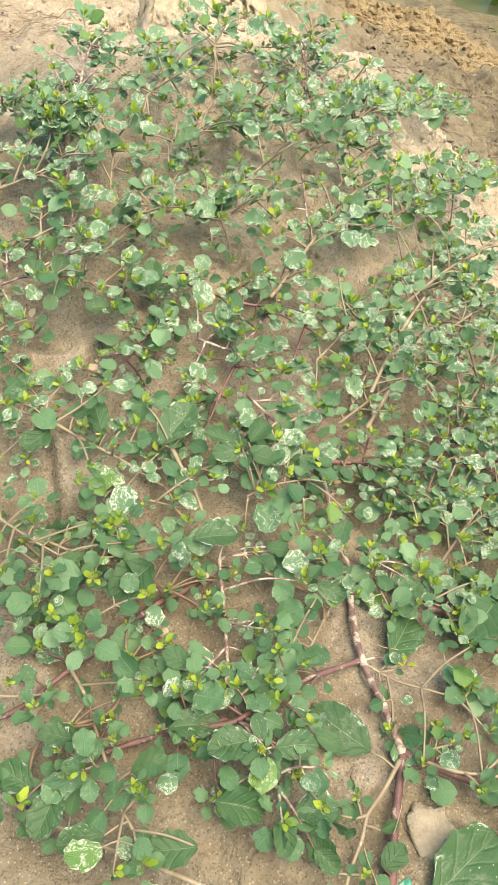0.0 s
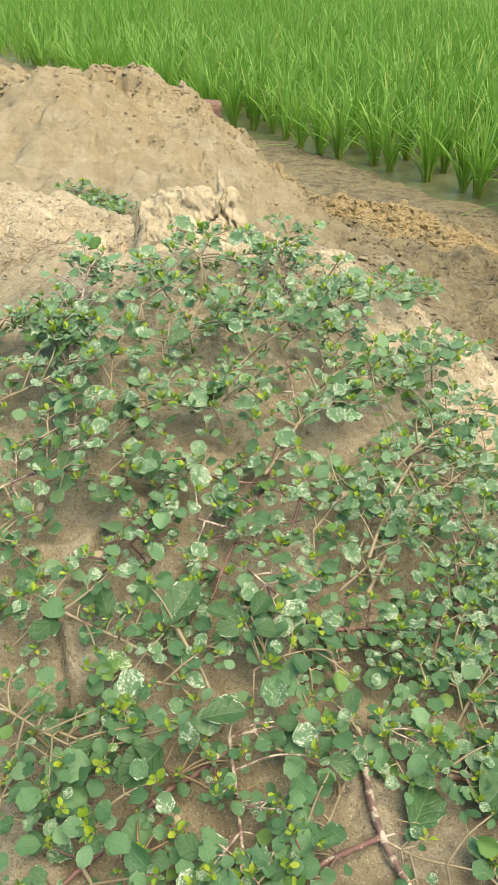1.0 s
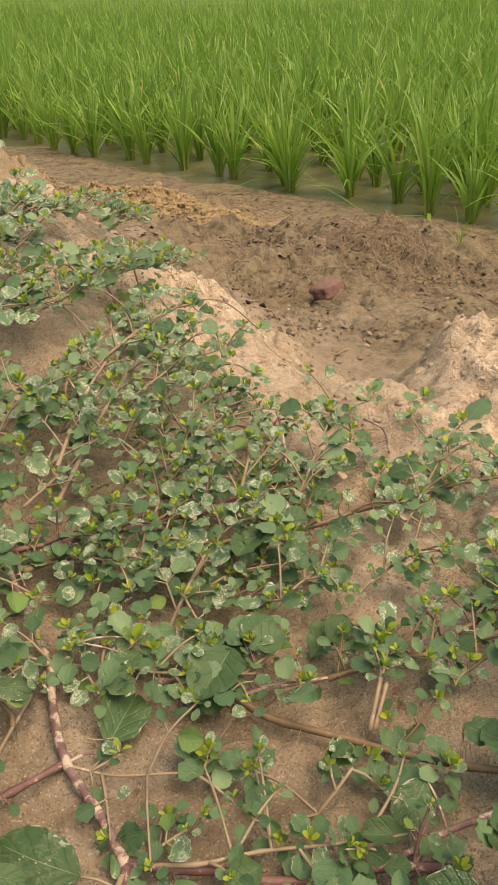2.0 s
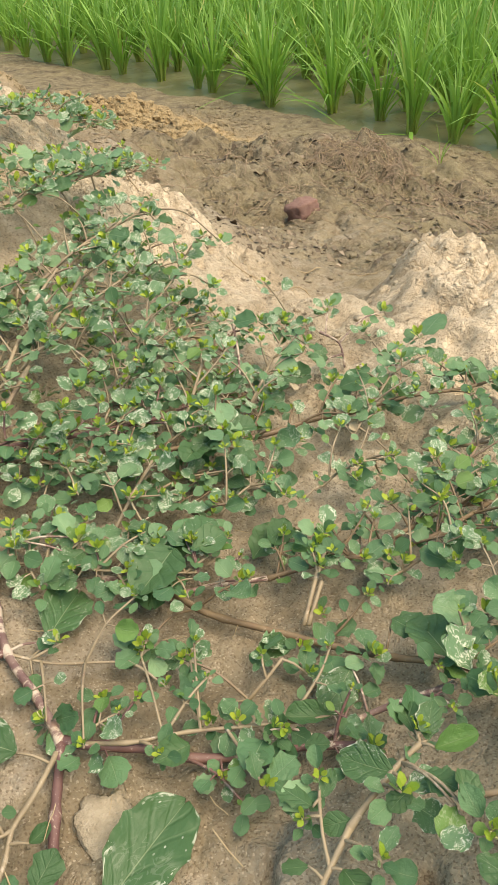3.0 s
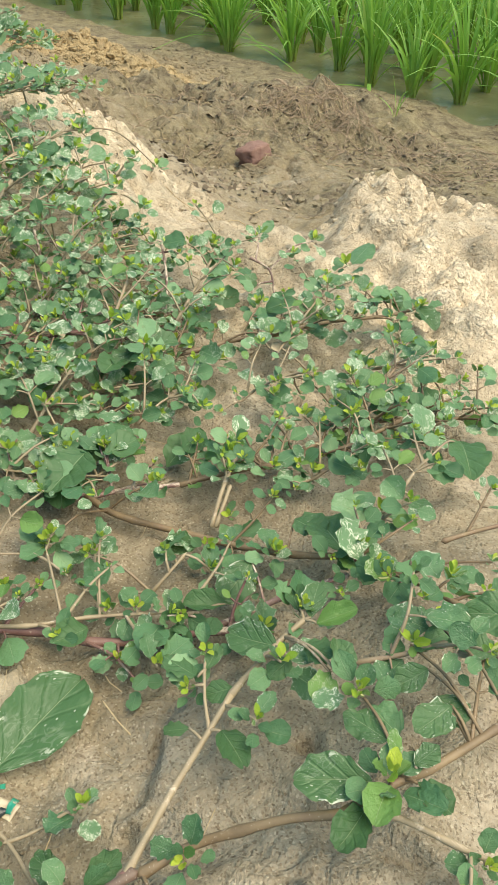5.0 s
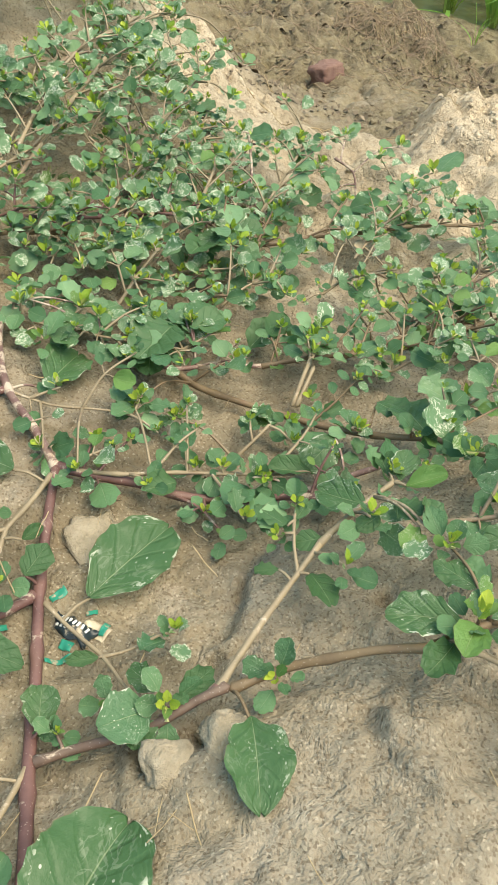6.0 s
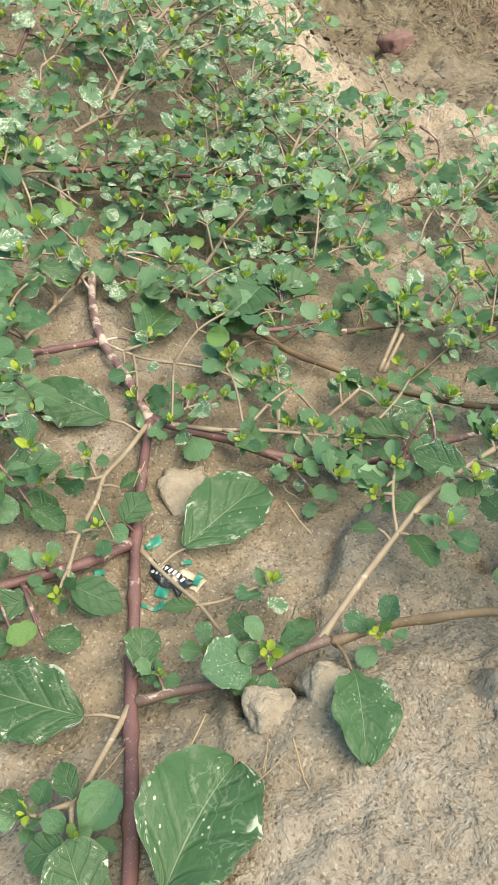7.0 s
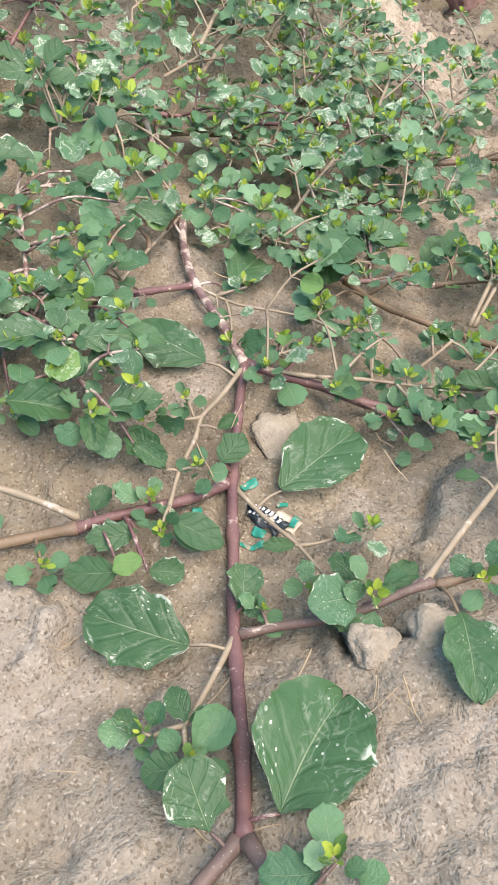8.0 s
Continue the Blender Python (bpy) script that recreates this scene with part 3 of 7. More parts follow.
def build_ground():
    xs = np.concatenate([far_steps(-1.0, 700, -0.02, 1.09)[::-1], steps([(-1.0, -0.45, 0.011), (-0.45, -0.18, 0.007), (-0.18, 0.0, 0.0038), (0.0, 0.36, 0.0022), (0.36, 0.55, 0.0038), (0.55, 1.1, 0.0065), (1.1, 1.9, 0.013)]), far_steps(1.9, 700, 0.022, 1.10)])
    ys = np.concatenate([far_steps(-0.12, 700, -0.006, 1.12)[::-1], steps([(-0.12, -0.03, 0.0038), (-0.03, 0.26, 0.0022), (0.26, 0.55, 0.0038), (0.55, 1.5, 0.006), (1.5, 2.4, 0.011), (2.4, 4.0, 0.014), (4.0, 5.4, 0.024)]), far_steps(5.4, 700, 0.03, 1.12)])
    gx, gy = np.meshgrid(xs, ys)
    x, y = gx.ravel(), gy.ravel()
    z = ground_height(x, y)
    z = np.where((out_of(x, y) < 0) & (np.abs(x) + np.abs(y) > 30), np.maximum(z, WET + 0.02), z)
    w, h = len(xs), len(ys)
    SURFACE.update(xs=xs, ys=ys, z=z.reshape(h, w))
    q = (np.arange(h - 1)[:, None] * w + np.arange(w - 1)).ravel()
    faces = np.stack([q, q + 1, q + w + 1, q + w], 1)
    me = mesh_of("ground", np.stack([x, y, z], 1), faces, SOIL, True, None, tints(x, y, z))
    return tagged(new("ground", me), "dry sandy earth bank with crumbled heaps and damp mud", "ground", "", "structure")


ground = build_ground()


def crumbs(label, x0, x1, y0, y1, count, small, large, weight, seed, flat=0.75, smooth=False):
    """Loose crumbs of earth of all sizes, lying where the earth is broken."""
    rng = np.random.default_rng(seed)
    bm = bmesh.new()
    bmesh.ops.create_icosphere(bm, subdivisions=1, radius=1.0)
    ball = np.array([v.co for v in bm.verts])
    tris = np.array([[v.index for v in f.verts] for f in bm.faces])
    bm.free()
    x, y = rng.uniform(x0, x1, count), rng.uniform(y0, y1, count)
    keep = rng.uniform(0, 1, count) < weight(x, y)
    x, y = x[keep], y[keep]
    n = len(x)
    size = small * (large / small) ** (rng.uniform(0, 1, n) ** 2.2)
    z = top_many(x, y) + size * rng.uniform(-0.6, 0.15, n)
    shape = ball[None] * rng.uniform(0.62, 1.3, (n, len(ball), 1)) * np.stack([rng.uniform(0.7, 1.3, n), rng.uniform(0.7, 1.3, n), np.full(n, flat)], 1)[:, None]
    turn = rng.uniform(0, 6.28, n)[:, None]
    px = shape[:, :, 0] * np.cos(turn) - shape[:, :, 1] * np.sin(turn)
    py = shape[:, :, 0] * np.sin(turn) + shape[:, :, 1] * np.cos(turn)
    verts = np.stack([px * size[:, None] + x[:, None], py * size[:, None] + y[:, None], shape[:, :, 2] * size[:, None] + z[:, None]], 2).reshape(-1, 3)
    faces = (tris[None] + (np.arange(n) * len(ball))[:, None, None]).reshape(-1, 3)
    floats = [(key, np.repeat(value, len(ball))) for key, value in tints(x, y, z)]
    tagged(new("crumbs", mesh_of("crumbs", verts, faces, SOIL, smooth, None, floats)), label, "earth crumbs", "", "stuff")


crumbs("pale dry crumbs of earth on the heaps", -0.75, 1.35, 0.75, 1.85, 16000, 0.0018, 0.0075, lambda x, y: 0.9 * pale_of(x, y) ** 1.5, 611, 0.75, True)
crumbs("crumbs and lumps on the large earth heap", -1.5, 0.75, 2.5, 3.75, 20000, 0.003, 0.012, lambda x, y: 0.5 * blob(x, y, -0.4, 3.25, 0.9, 0.40), 612, 0.6, True)
crumbs("sunken lumps on the large earth heap", -1.4, 0.6, 2.6, 3.7, 1500, 0.010, 0.030, lambda x, y: 0.5 * blob(x, y, -0.4, 3.35, 0.9, 0.22), 617, 0.5, True)
crumbs("ochre lumps on the low mound", 0.2, 1.4, 2.95, 4.0, 9000, 0.005, 0.018, lambda x, y: tints(x, y, 0 * x)[2][1], 613)
crumbs("dark clumps of trodden mud", 0.35, 2.3, 1.35, 3.2, 15000, 0.003, 0.014, lambda x, y: np.clip(0.5 + 0.9 * layers(x, y, 5, 621, 3), 0.02, 1) * 0.75, 614, 0.5)
crumbs("fine grit and crumbs on the sandy crust", -0.2, 0.65, -0.08, 0.75, 22000, 0.0004, 0.0022, lambda x, y: np.clip(0.35 + 0.8 * layers(x, y, 12, 631, 3), 0.05, 1), 615)


def build_water():
    s = np.concatenate([np.arange(-0.9, 3, 0.12), far_steps(3, 600, 0.2, 1.25)])
    k = np.concatenate([far_steps(-4, 600, -0.2, 1.25)[::-1], np.arange(-4, 4, 0.12), far_steps(4, 600, 0.2, 1.25)])
    gs, gk = np.meshgrid(s, k)
    x = EDGE[0] + OUT[0] * gs.ravel() - OUT[1] * gk.ravel()
    y = EDGE[1] + OUT[1] * gs.ravel() + OUT[0] * gk.ravel()
    w, h = len(s), len(k)
    q = (np.arange(h - 1)[:, None] * w + np.arange(w - 1)).ravel()
    z = np.full(len(x), WET)
    me = mesh_of("water", np.stack([x, y, z], 1), np.stack([q, q + w, q + w + 1, q + 1], 1), WATER, True)
    return tagged(new("water", me), "shallow muddy water standing in the rice field", "water", "", "structure")


build_water()
# ---- the rice ----
def blades(count, high, width, segs, rng, spread=0.028, lean=0.36):
    """One rice plant's blades as arrays: vertices, faces and how far along its blade each vertex lies."""
    t = np.linspace(0, 1, segs + 1)
    turn = rng.uniform(0, 2 * np.pi, count)
    tall = high * rng.uniform(0.62, 1.08, count)
    out = np.abs(rng.normal(0, lean, count)) * rng.choice((0.7, 1.0, 1.7), count, p=(0.4, 0.4, 0.2)) + 0.04
    droop = rng.uniform(0.08, 0.62, count) * rng.uniform(0, 1, count) ** 1.2 * tall
    foot = spread * np.sqrt(rng.uniform(0, 1, count))
    wide = width * rng.uniform(0.7, 1.2, count)
    reach = foot[:, None] + tall[:, None] * np.sin(out)[:, None] * t ** 1.6 * 0.9 + droop[:, None] * t ** 3
    z = tall[:, None] * np.cos(out)[:, None] * t - droop[:, None] * t ** 3 * 0.9
    x, y = np.cos(turn)[:, None] * reach, np.sin(turn)[:, None] * reach
    face = turn + rng.normal(0, 0.8, count) + np.pi / 2
    half = wide[:, None] * np.clip(np.where(t < 0.35, 0.55 + 1.3 * t, 1.0) * (1 - t ** 3.5), 0.03, 1) / 2
    dx, dy = np.cos(face)[:, None] * half, np.sin(face)[:, None] * half
    a, b = np.stack([x - dx, y - dy, z], 2), np.stack([x + dx, y + dy, z], 2)
    verts = np.stack([a, b], 2).reshape(-1, 3)
    base = (np.arange(count) * (segs + 1) * 2)[:, None] + (np.arange(segs) * 2)[None]
    faces = np.stack([base, base + 1, base + 3, base + 2], 2).reshape(-1, 4)
    return verts, faces, np.tile(np.repeat(t, 2), count)


def rice_places(s0, s1, gap, row, wide, rng):
    """Planted rows that run along the field's edge."""
    s = np.arange(s0, s1, row)
    k = np.arange(-wide, wide, gap)
    gs, gk = np.meshgrid(s, k)
    gs, gk = gs.ravel() + rng.normal(0, 0.035, gs.size), gk.ravel() + rng.normal(0, 0.045, gs.size)
    return EDGE[0] + OUT[0] * gs - OUT[1] * gk, EDGE[1] + OUT[1] * gs + OUT[0] * gk


def scatter(kinds, x, y, rng, size):
    """Many plants joined: arrays of vertices, faces and values."""
    vs, fs, vals, total = [], [], [], 0
    which = rng.integers(0, len(kinds), len(x))
    for n, (v, f, along) in enumerate(kinds):
        at = np.nonzero(which == n)[0]
        if not len(at):
            continue
        a, g = rng.uniform(0, 2 * np.pi, len(at)), size * rng.uniform(0.88, 1.12, len(at))
        c, s = np.cos(a)[:, None] * g[:, None], np.sin(a)[:, None] * g[:, None]
        px = v[None, :, 0] * c - v[None, :, 1] * s + x[at][:, None]
        py = v[None, :, 0] * s + v[None, :, 1] * c + y[at][:, None]
        pz = v[None, :, 2] * g[:, None] + WET - 0.01
        vs.append(np.stack([px, py, pz], 2).reshape(-1, 3))
        fs.append((f[None] + (np.arange(len(at)) * len(v))[:, None, None] + total).reshape(-1, 4))
        vals.append(np.tile(along, len(at)))
        total += len(at) * len(v)
    return np.concatenate(vs), np.concatenate(fs), np.concatenate(vals)


def build_rice():
    rng = np.random.default_rng(7)
    kinds = [blades(int(rng.integers(30, 40)), 0.52, 0.0150, 7, rng, 0.022, 0.36) for _ in range(6)]
    meshes = [mesh_of("rice_plant", v, f, RICE, True, None, (("along", al),)) for v, f, al in kinds]
    # the rows at the edge, plant by plant
    x, y = rice_places(0.0, 1.1, 0.23, 0.27, 3.4, rng)
    for a, b in zip(x, y):
        ob = new("rice_plant", meshes[int(rng.integers(0, 6))])
        g = rng.uniform(0.85, 1.1)
        ob.matrix_world = pose(a, b, WET - 0.01, 0, 0, rng.uniform(0, 360)) @ Matrix.Scale(g, 4)
        tagged(ob, "tuft of bright green young rice standing in water", "rice plant", "rice rows at the field edge")
    vs, fs, vals, total = [], [], [], 0

    def add(kinds, x, y, size):
        nonlocal total
        v, f, al = scatter(kinds, x, y, rng, size)
        vs.append(v), fs.append(f + total), vals.append(al)
        total += len(v)

    def wedge(x, y, near, far):
        """Keep what lies ahead of the bank at that distance."""
        d, a = np.hypot(x, y), np.degrees(np.arctan2(x, y))
        return (d >= near) & (d < far) & (a > -40) & (a < 62)

    x, y = rice_places(1.1, 13, 0.23, 0.27, 12, rng)
    keep = wedge(x, y, 0, 11)
    add([blades(22, 0.52, 0.0185, 4, rng, 0.035, 0.42) for _ in range(5)], x[keep], y[keep], 1.0)
    x, y = rice_places(0.0, 1.1, 0.23, 0.27, 12, rng)
    keep = wedge(x, y, 0, 11) & (np.abs(-(x - EDGE[0]) * OUT[1] + (y - EDGE[1]) * OUT[0]) > 3.4)
    add([blades(26, 0.50, 0.0150, 5, rng, 0.04, 0.50) for _ in range(3)], x[keep], y[keep], 1.0)
    x, y = rice_places(0.0, 36, 0.30, 0.30, 36, rng)
    keep = wedge(x, y, 11, 28)
    add([blades(11, 0.58, 0.019, 2, rng, 0.10) for _ in range(5)], x[keep], y[keep], 1.0)
    # the rest of the field, sparser, out of the way of the bank
    x, y = rice_places(0.0, 5, 0.25, 0.27, 12, rng)
    keep = ~wedge(x, y, 0, 99)
    add([blades(14, 0.52, 0.017, 2, rng, 0.04, 0.45) for _ in range(4)], x[keep], y[keep], 1.0)
    x, y = rice_places(0.0, 16, 0.36, 0.36, 24, rng)
    keep = ~wedge(x, y, 0, 99) & ((out_of(x, y) > 5) | (np.abs(-(x - EDGE[0]) * OUT[1] + (y - EDGE[1]) * OUT[0]) > 12))
    add([blades(8, 0.56, 0.022, 2, rng, 0.09) for _ in range(4)], x[keep], y[keep], 1.0)
    n = 26000
    d, a = 28 * (230 / 28) ** rng.uniform(0, 1, n), np.radians(rng.uniform(-40, 62, n))
    add([blades(7, 0.60, 0.03, 2, rng, 0.25, 0.25) for _ in range(5)], d * np.sin(a), d * np.cos(a), 1.0)
    me = mesh_of("rice_field", np.concatenate(vs), np.concatenate(fs), RICE, True, None, (("along", np.concatenate(vals)),))
    tagged(new("rice_field", me), "wide field of bright green young rice", "rice field", "", "stuff")
    # the closed canopy of the far field
    d = np.concatenate([np.arange(14, 40, 1.0), far_steps(40, 380, 1.5, 1.12)])
    a = np.radians(np.arange(-33, 150, 1.5))
    gd, ga = np.meshgrid(d, a)
    x, y = (gd * np.sin(ga)).ravel(), (gd * np.cos(ga)).ravel()
    z = WET + 0.34 + 0.05 * rough(x, y, 0.8, 301) + 0.03 * rough(x, y, 0.1, 302)
    z = np.where((gd.ravel() < 15) | (out_of(x, y) < 7), WET - 0.05, z)
    w, h = len(d), len(a)
    q = (np.arange(h - 1)[:, None] * w + np.arange(w - 1)).ravel()
    me = mesh_of("rice_canopy", np.stack([x, y, z], 1), np.stack([q, q + w, q + w + 1, q + 1], 1), CANOPY)
    tagged(new("rice_canopy", me), "unbroken green canopy of the distant rice", "rice field", "", "stuff")


build_rice()


# ---- the far side of the field ----
def tube(bm, pts, radii, sides=8, caps=True):
    """A bent, tapering tube through pts."""
    rings = []
    for i, p in enumerate(pts):
        p = Vector(p)
        ahead = (Vector(pts[min(i + 1, len(pts) - 1)]) - Vector(pts[max(i - 1, 0)])).normalized()
        side = ahead.orthogonal().normalized() if abs(ahead.z) > 0.9 else ahead.cross(Vector((0, 0, 1))).normalized()
        up = side.cross(ahead)
        rings.append([bm.verts.new(p + radii[i] * (math.cos(2 * math.pi * k / sides) * side + math.sin(2 * math.pi * k / sides) * up)) for k in range(sides)])
    for a, b in zip(rings, rings[1:]):
        for k in range(sides):
            bm.faces.new((a[k], a[(k + 1) % sides], b[(k + 1) % sides], b[k]))
    if caps:
        bm.faces.new(rings[0][::-1]), bm.faces.new(rings[-1])


def crown(rng, lobes, count, size):
    """Many small leaf clumps round a set of lobes (x, y, z, radius): arrays of quads."""
    lobes = np.array(lobes, float)
    pick = rng.integers(0, len(lobes), count)
    way = rng.normal(0, 1, (count, 3))
    way /= np.linalg.norm(way, axis=1)[:, None]
    c = lobes[pick, :3] + way * (lobes[pick, 3] * rng.uniform(0.45, 1.08, count) ** 0.6)[:, None] * np.array((1, 1, 0.8))
    a, b = rng.normal(0, 1, (count, 3)), rng.normal(0, 1, (count, 3))
    a /= np.linalg.norm(a, axis=1)[:, None]
    b -= a * (a * b).sum(1)[:, None]
    b /= np.linalg.norm(b, axis=1)[:, None]
    g = size * rng.uniform(0.5, 1.3, (count, 1))
    v = np.stack([c - a * g, c - b * g * 0.6, c + a * g, c + b * g * 0.6], 1).reshape(-1, 3)
    return v, np.arange(count * 4).reshape(-1, 4)


def tree(x, y, high, wide, mat, seed, label, lobes=9, skirt=0.18):
    rng = np.random.default_rng(seed)
    root = new("tree")
    root.location = (x, y, WET)
    tagged(root, label, "tree", "trees across the field")
    bm = bmesh.new()
    top = high * 0.55
    lean = rng.uniform(-0.04, 0.04, 2) * high
    tube(bm, [(0, 0, 0), (lean[0] * 0.4, lean[1] * 0.4, top * 0.5), (lean[0], lean[1], top)], [high * 0.030, high * 0.022, high * 0.014])
    spots = []
    for k in range(lobes):
        a = 2 * math.pi * k / lobes + rng.uniform(-0.3, 0.3)
        r = wide * 0.5 * rng.uniform(0.2, 0.80)
        h = high * rng.uniform(skirt + 0.06, 0.86)
        spots.append((r * math.cos(a), r * math.sin(a), h, wide * rng.uniform(0.16, 0.26)))
        tube(bm, [(lean[0] * 0.5, lean[1] * 0.5, top * rng.uniform(0.4, 0.9)), (r * 0.5 * math.cos(a), r * 0.5 * math.sin(a), h * 0.85), (r * math.cos(a), r * math.sin(a), h)],
             [high * 0.014, high * 0.009, high * 0.004], 5)
    spots.append((lean[0], lean[1], high * 0.86, wide * 0.25))
    part("trunk", bm_mesh("trunk", bm, BARK, True), root)
    spots += [(a * 0.55, b * 0.55, (c + high * 0.5) / 2, d * 1.25) for a, b, c, d in spots]
    v, f = crown(rng, spots, 13000, high * 0.021)
    part("crown", mesh_of("crown", v, f, mat, False), root)
    return root


tree(22.9, 150, 15.5, 5.6, CROWN, 41, "large dark green tree standing across the field", 18, -0.03)
tree(33.9, 152, 18.5, 12.0, CROWN, 42, "broad dark green tree standing across the field", 28, 0.02)
tree(31.2, 154, 12.0, 5.5, CROWN, 44, "dark green tree between two larger trees", 16, 0.0)
tree(-30.0, 124, 7.6, 6.0, CROWN_B, 43, "leafy green tree rising behind a small hut", 14, 0.25)
tree(-35.5, 127, 8.5, 6.0, CROWN_B, 45, "leafy green tree beside a small hut", 14, 0.2)


def build_pole():
    root = new("utility_pole")
    root.location = (23.9, 90, WET)
    tagged(root, "pale concrete utility pole standing in the field", "utility pole")
    bm = bmesh.new()
    tube(bm, [(0, 0, 0), (0, 0, 4.5), (0, 0, 9.0)], [0.20, 0.165, 0.13], 10)
    part("shaft", bm_mesh("shaft", bm, plain("pole_concrete", (0.50, 0.44, 0.35), (0.62, 0.56, 0.46), 2.0), True), root)
    bm = bmesh.new()
    tube(bm, [(-0.7, 0, 8.5), (0.7, 0, 8.5)], [0.06, 0.06], 6)
    part("cross_arm", bm_mesh("cross_arm", bm, STRAW, False), root)


def box(bm, x0, x1, y0, y1, z0, z1):
    v = [bm.verts.new((x, y, z)) for z in (z0, z1) for x, y in ((x0, y0), (x1, y0), (x1, y1), (x0, y1))]
    for a in ((3, 2, 1, 0), (4, 5, 6, 7), (0, 1, 5, 4), (1, 2, 6, 5), (2, 3, 7, 6), (3, 0, 4, 7)):
        bm.faces.new([v[k] for k in a])


def build_hut():
    root = new("hut")
    root.matrix_world = pose(-29.05, 119, WET, 0, 0, 4) @ Matrix.Scale(0.93, 4)
    tagged(root, "small flat-roofed plastered hut with a dark doorway", "hut")
    wall_mat = plain("hut_plaster", (0.28, 0.21, 0.17), (0.44, 0.36, 0.30), 1.2)
    bm = bmesh.new()
    for x0, x1 in ((-2.85, -1.9), (-0.65, 2.85)):
        box(bm, x0, x1, -1.8, -1.55, 0, 2.6)
    box(bm, -1.9, -0.65, -1.8, -1.55, 2.1, 2.6)
    box(bm, -2.85, 2.85, 1.55, 1.8, 0, 2.6)
    box(bm, -2.85, -2.6, -1.55, 1.55, 0, 2.6), box(bm, 2.6, 2.85, -1.55, 1.55, 0, 2.6)
    part("wall", bm_mesh("wall", bm, wall_mat), root)
    bm = bmesh.new()
    box(bm, -3.0, 3.0, -2.0, 2.0, 2.6, 2.8)
    part("roof", bm_mesh("roof", bm, wall_mat), root)
    bm = bmesh.new()
    box(bm, -1.9, -0.65, -1.62, -1.56, 0, 2.1)
    part("door", bm_mesh("door", bm, plain("dark_door", (0.04, 0.045, 0.05), (0.07, 0.07, 0.075), 3)), root)
    bm = bmesh.new()
    box(bm, 1.0, 1.25, -1.95, -1.80, 0, 2.6), box(bm, 2.0, 2.25, -1.95, -1.80, 0, 2.6)
    part("buttress", bm_mesh("buttress", bm, wall_mat), root)


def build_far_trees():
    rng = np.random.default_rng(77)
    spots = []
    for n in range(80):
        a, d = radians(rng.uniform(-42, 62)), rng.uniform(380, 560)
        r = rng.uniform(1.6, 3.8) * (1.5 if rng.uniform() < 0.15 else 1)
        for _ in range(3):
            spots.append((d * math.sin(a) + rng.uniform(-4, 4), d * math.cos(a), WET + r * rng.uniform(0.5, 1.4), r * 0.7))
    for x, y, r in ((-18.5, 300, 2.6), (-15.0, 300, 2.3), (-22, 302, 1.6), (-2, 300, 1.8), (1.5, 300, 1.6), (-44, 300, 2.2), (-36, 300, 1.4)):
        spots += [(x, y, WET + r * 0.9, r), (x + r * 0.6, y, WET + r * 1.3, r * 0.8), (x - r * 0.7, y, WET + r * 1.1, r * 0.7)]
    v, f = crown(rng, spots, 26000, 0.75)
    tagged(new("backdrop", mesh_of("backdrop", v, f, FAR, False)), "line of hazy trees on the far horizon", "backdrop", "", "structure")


build_pole()
build_hut()
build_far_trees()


def build_low_wall():
    """The broken brick wall at the foot of the left tree."""
    bm = bmesh.new()
    for x0, x1, high in ((-1.5, -0.6, 1.75), (-0.6, 0.7, 1.95), (0.7, 1.5, 1.6)):
        box(bm, x0, x1, -0.15, 0.15, 0, high)
    ob = new("low_wall", bm_mesh("low_wall", bm, plain("weathered_brick", (0.26, 0.17, 0.14), (0.38, 0.28, 0.23), 4.0), False))
    ob.matrix_world = pose(25.1, 148.5, WET, 0, 0, -6)
    tagged(ob, "low weathered brick wall beside a tree trunk", "wall")


build_low_wall()


# ---- the weeds ----
BROWN = stem_material("brown_stem", (0.085, 0.055, 0.042), (0.15, 0.105, 0.080), 0.0)
OLIVE = stem_material("olive_stem", (0.115, 0.080, 0.048), (0.21, 0.15, 0.085), 0.0)
DARKLEAF = leaf_material("shaded_leaf", (0.022, 0.075, 0.022), (0.04, 0.11, 0.035), False, 0.45)
DRYLEAF = plain("dry_leaf", (0.25, 0.20, 0.125), (0.38, 0.315, 0.215), 160, 0.8, 0.4, 0.002)


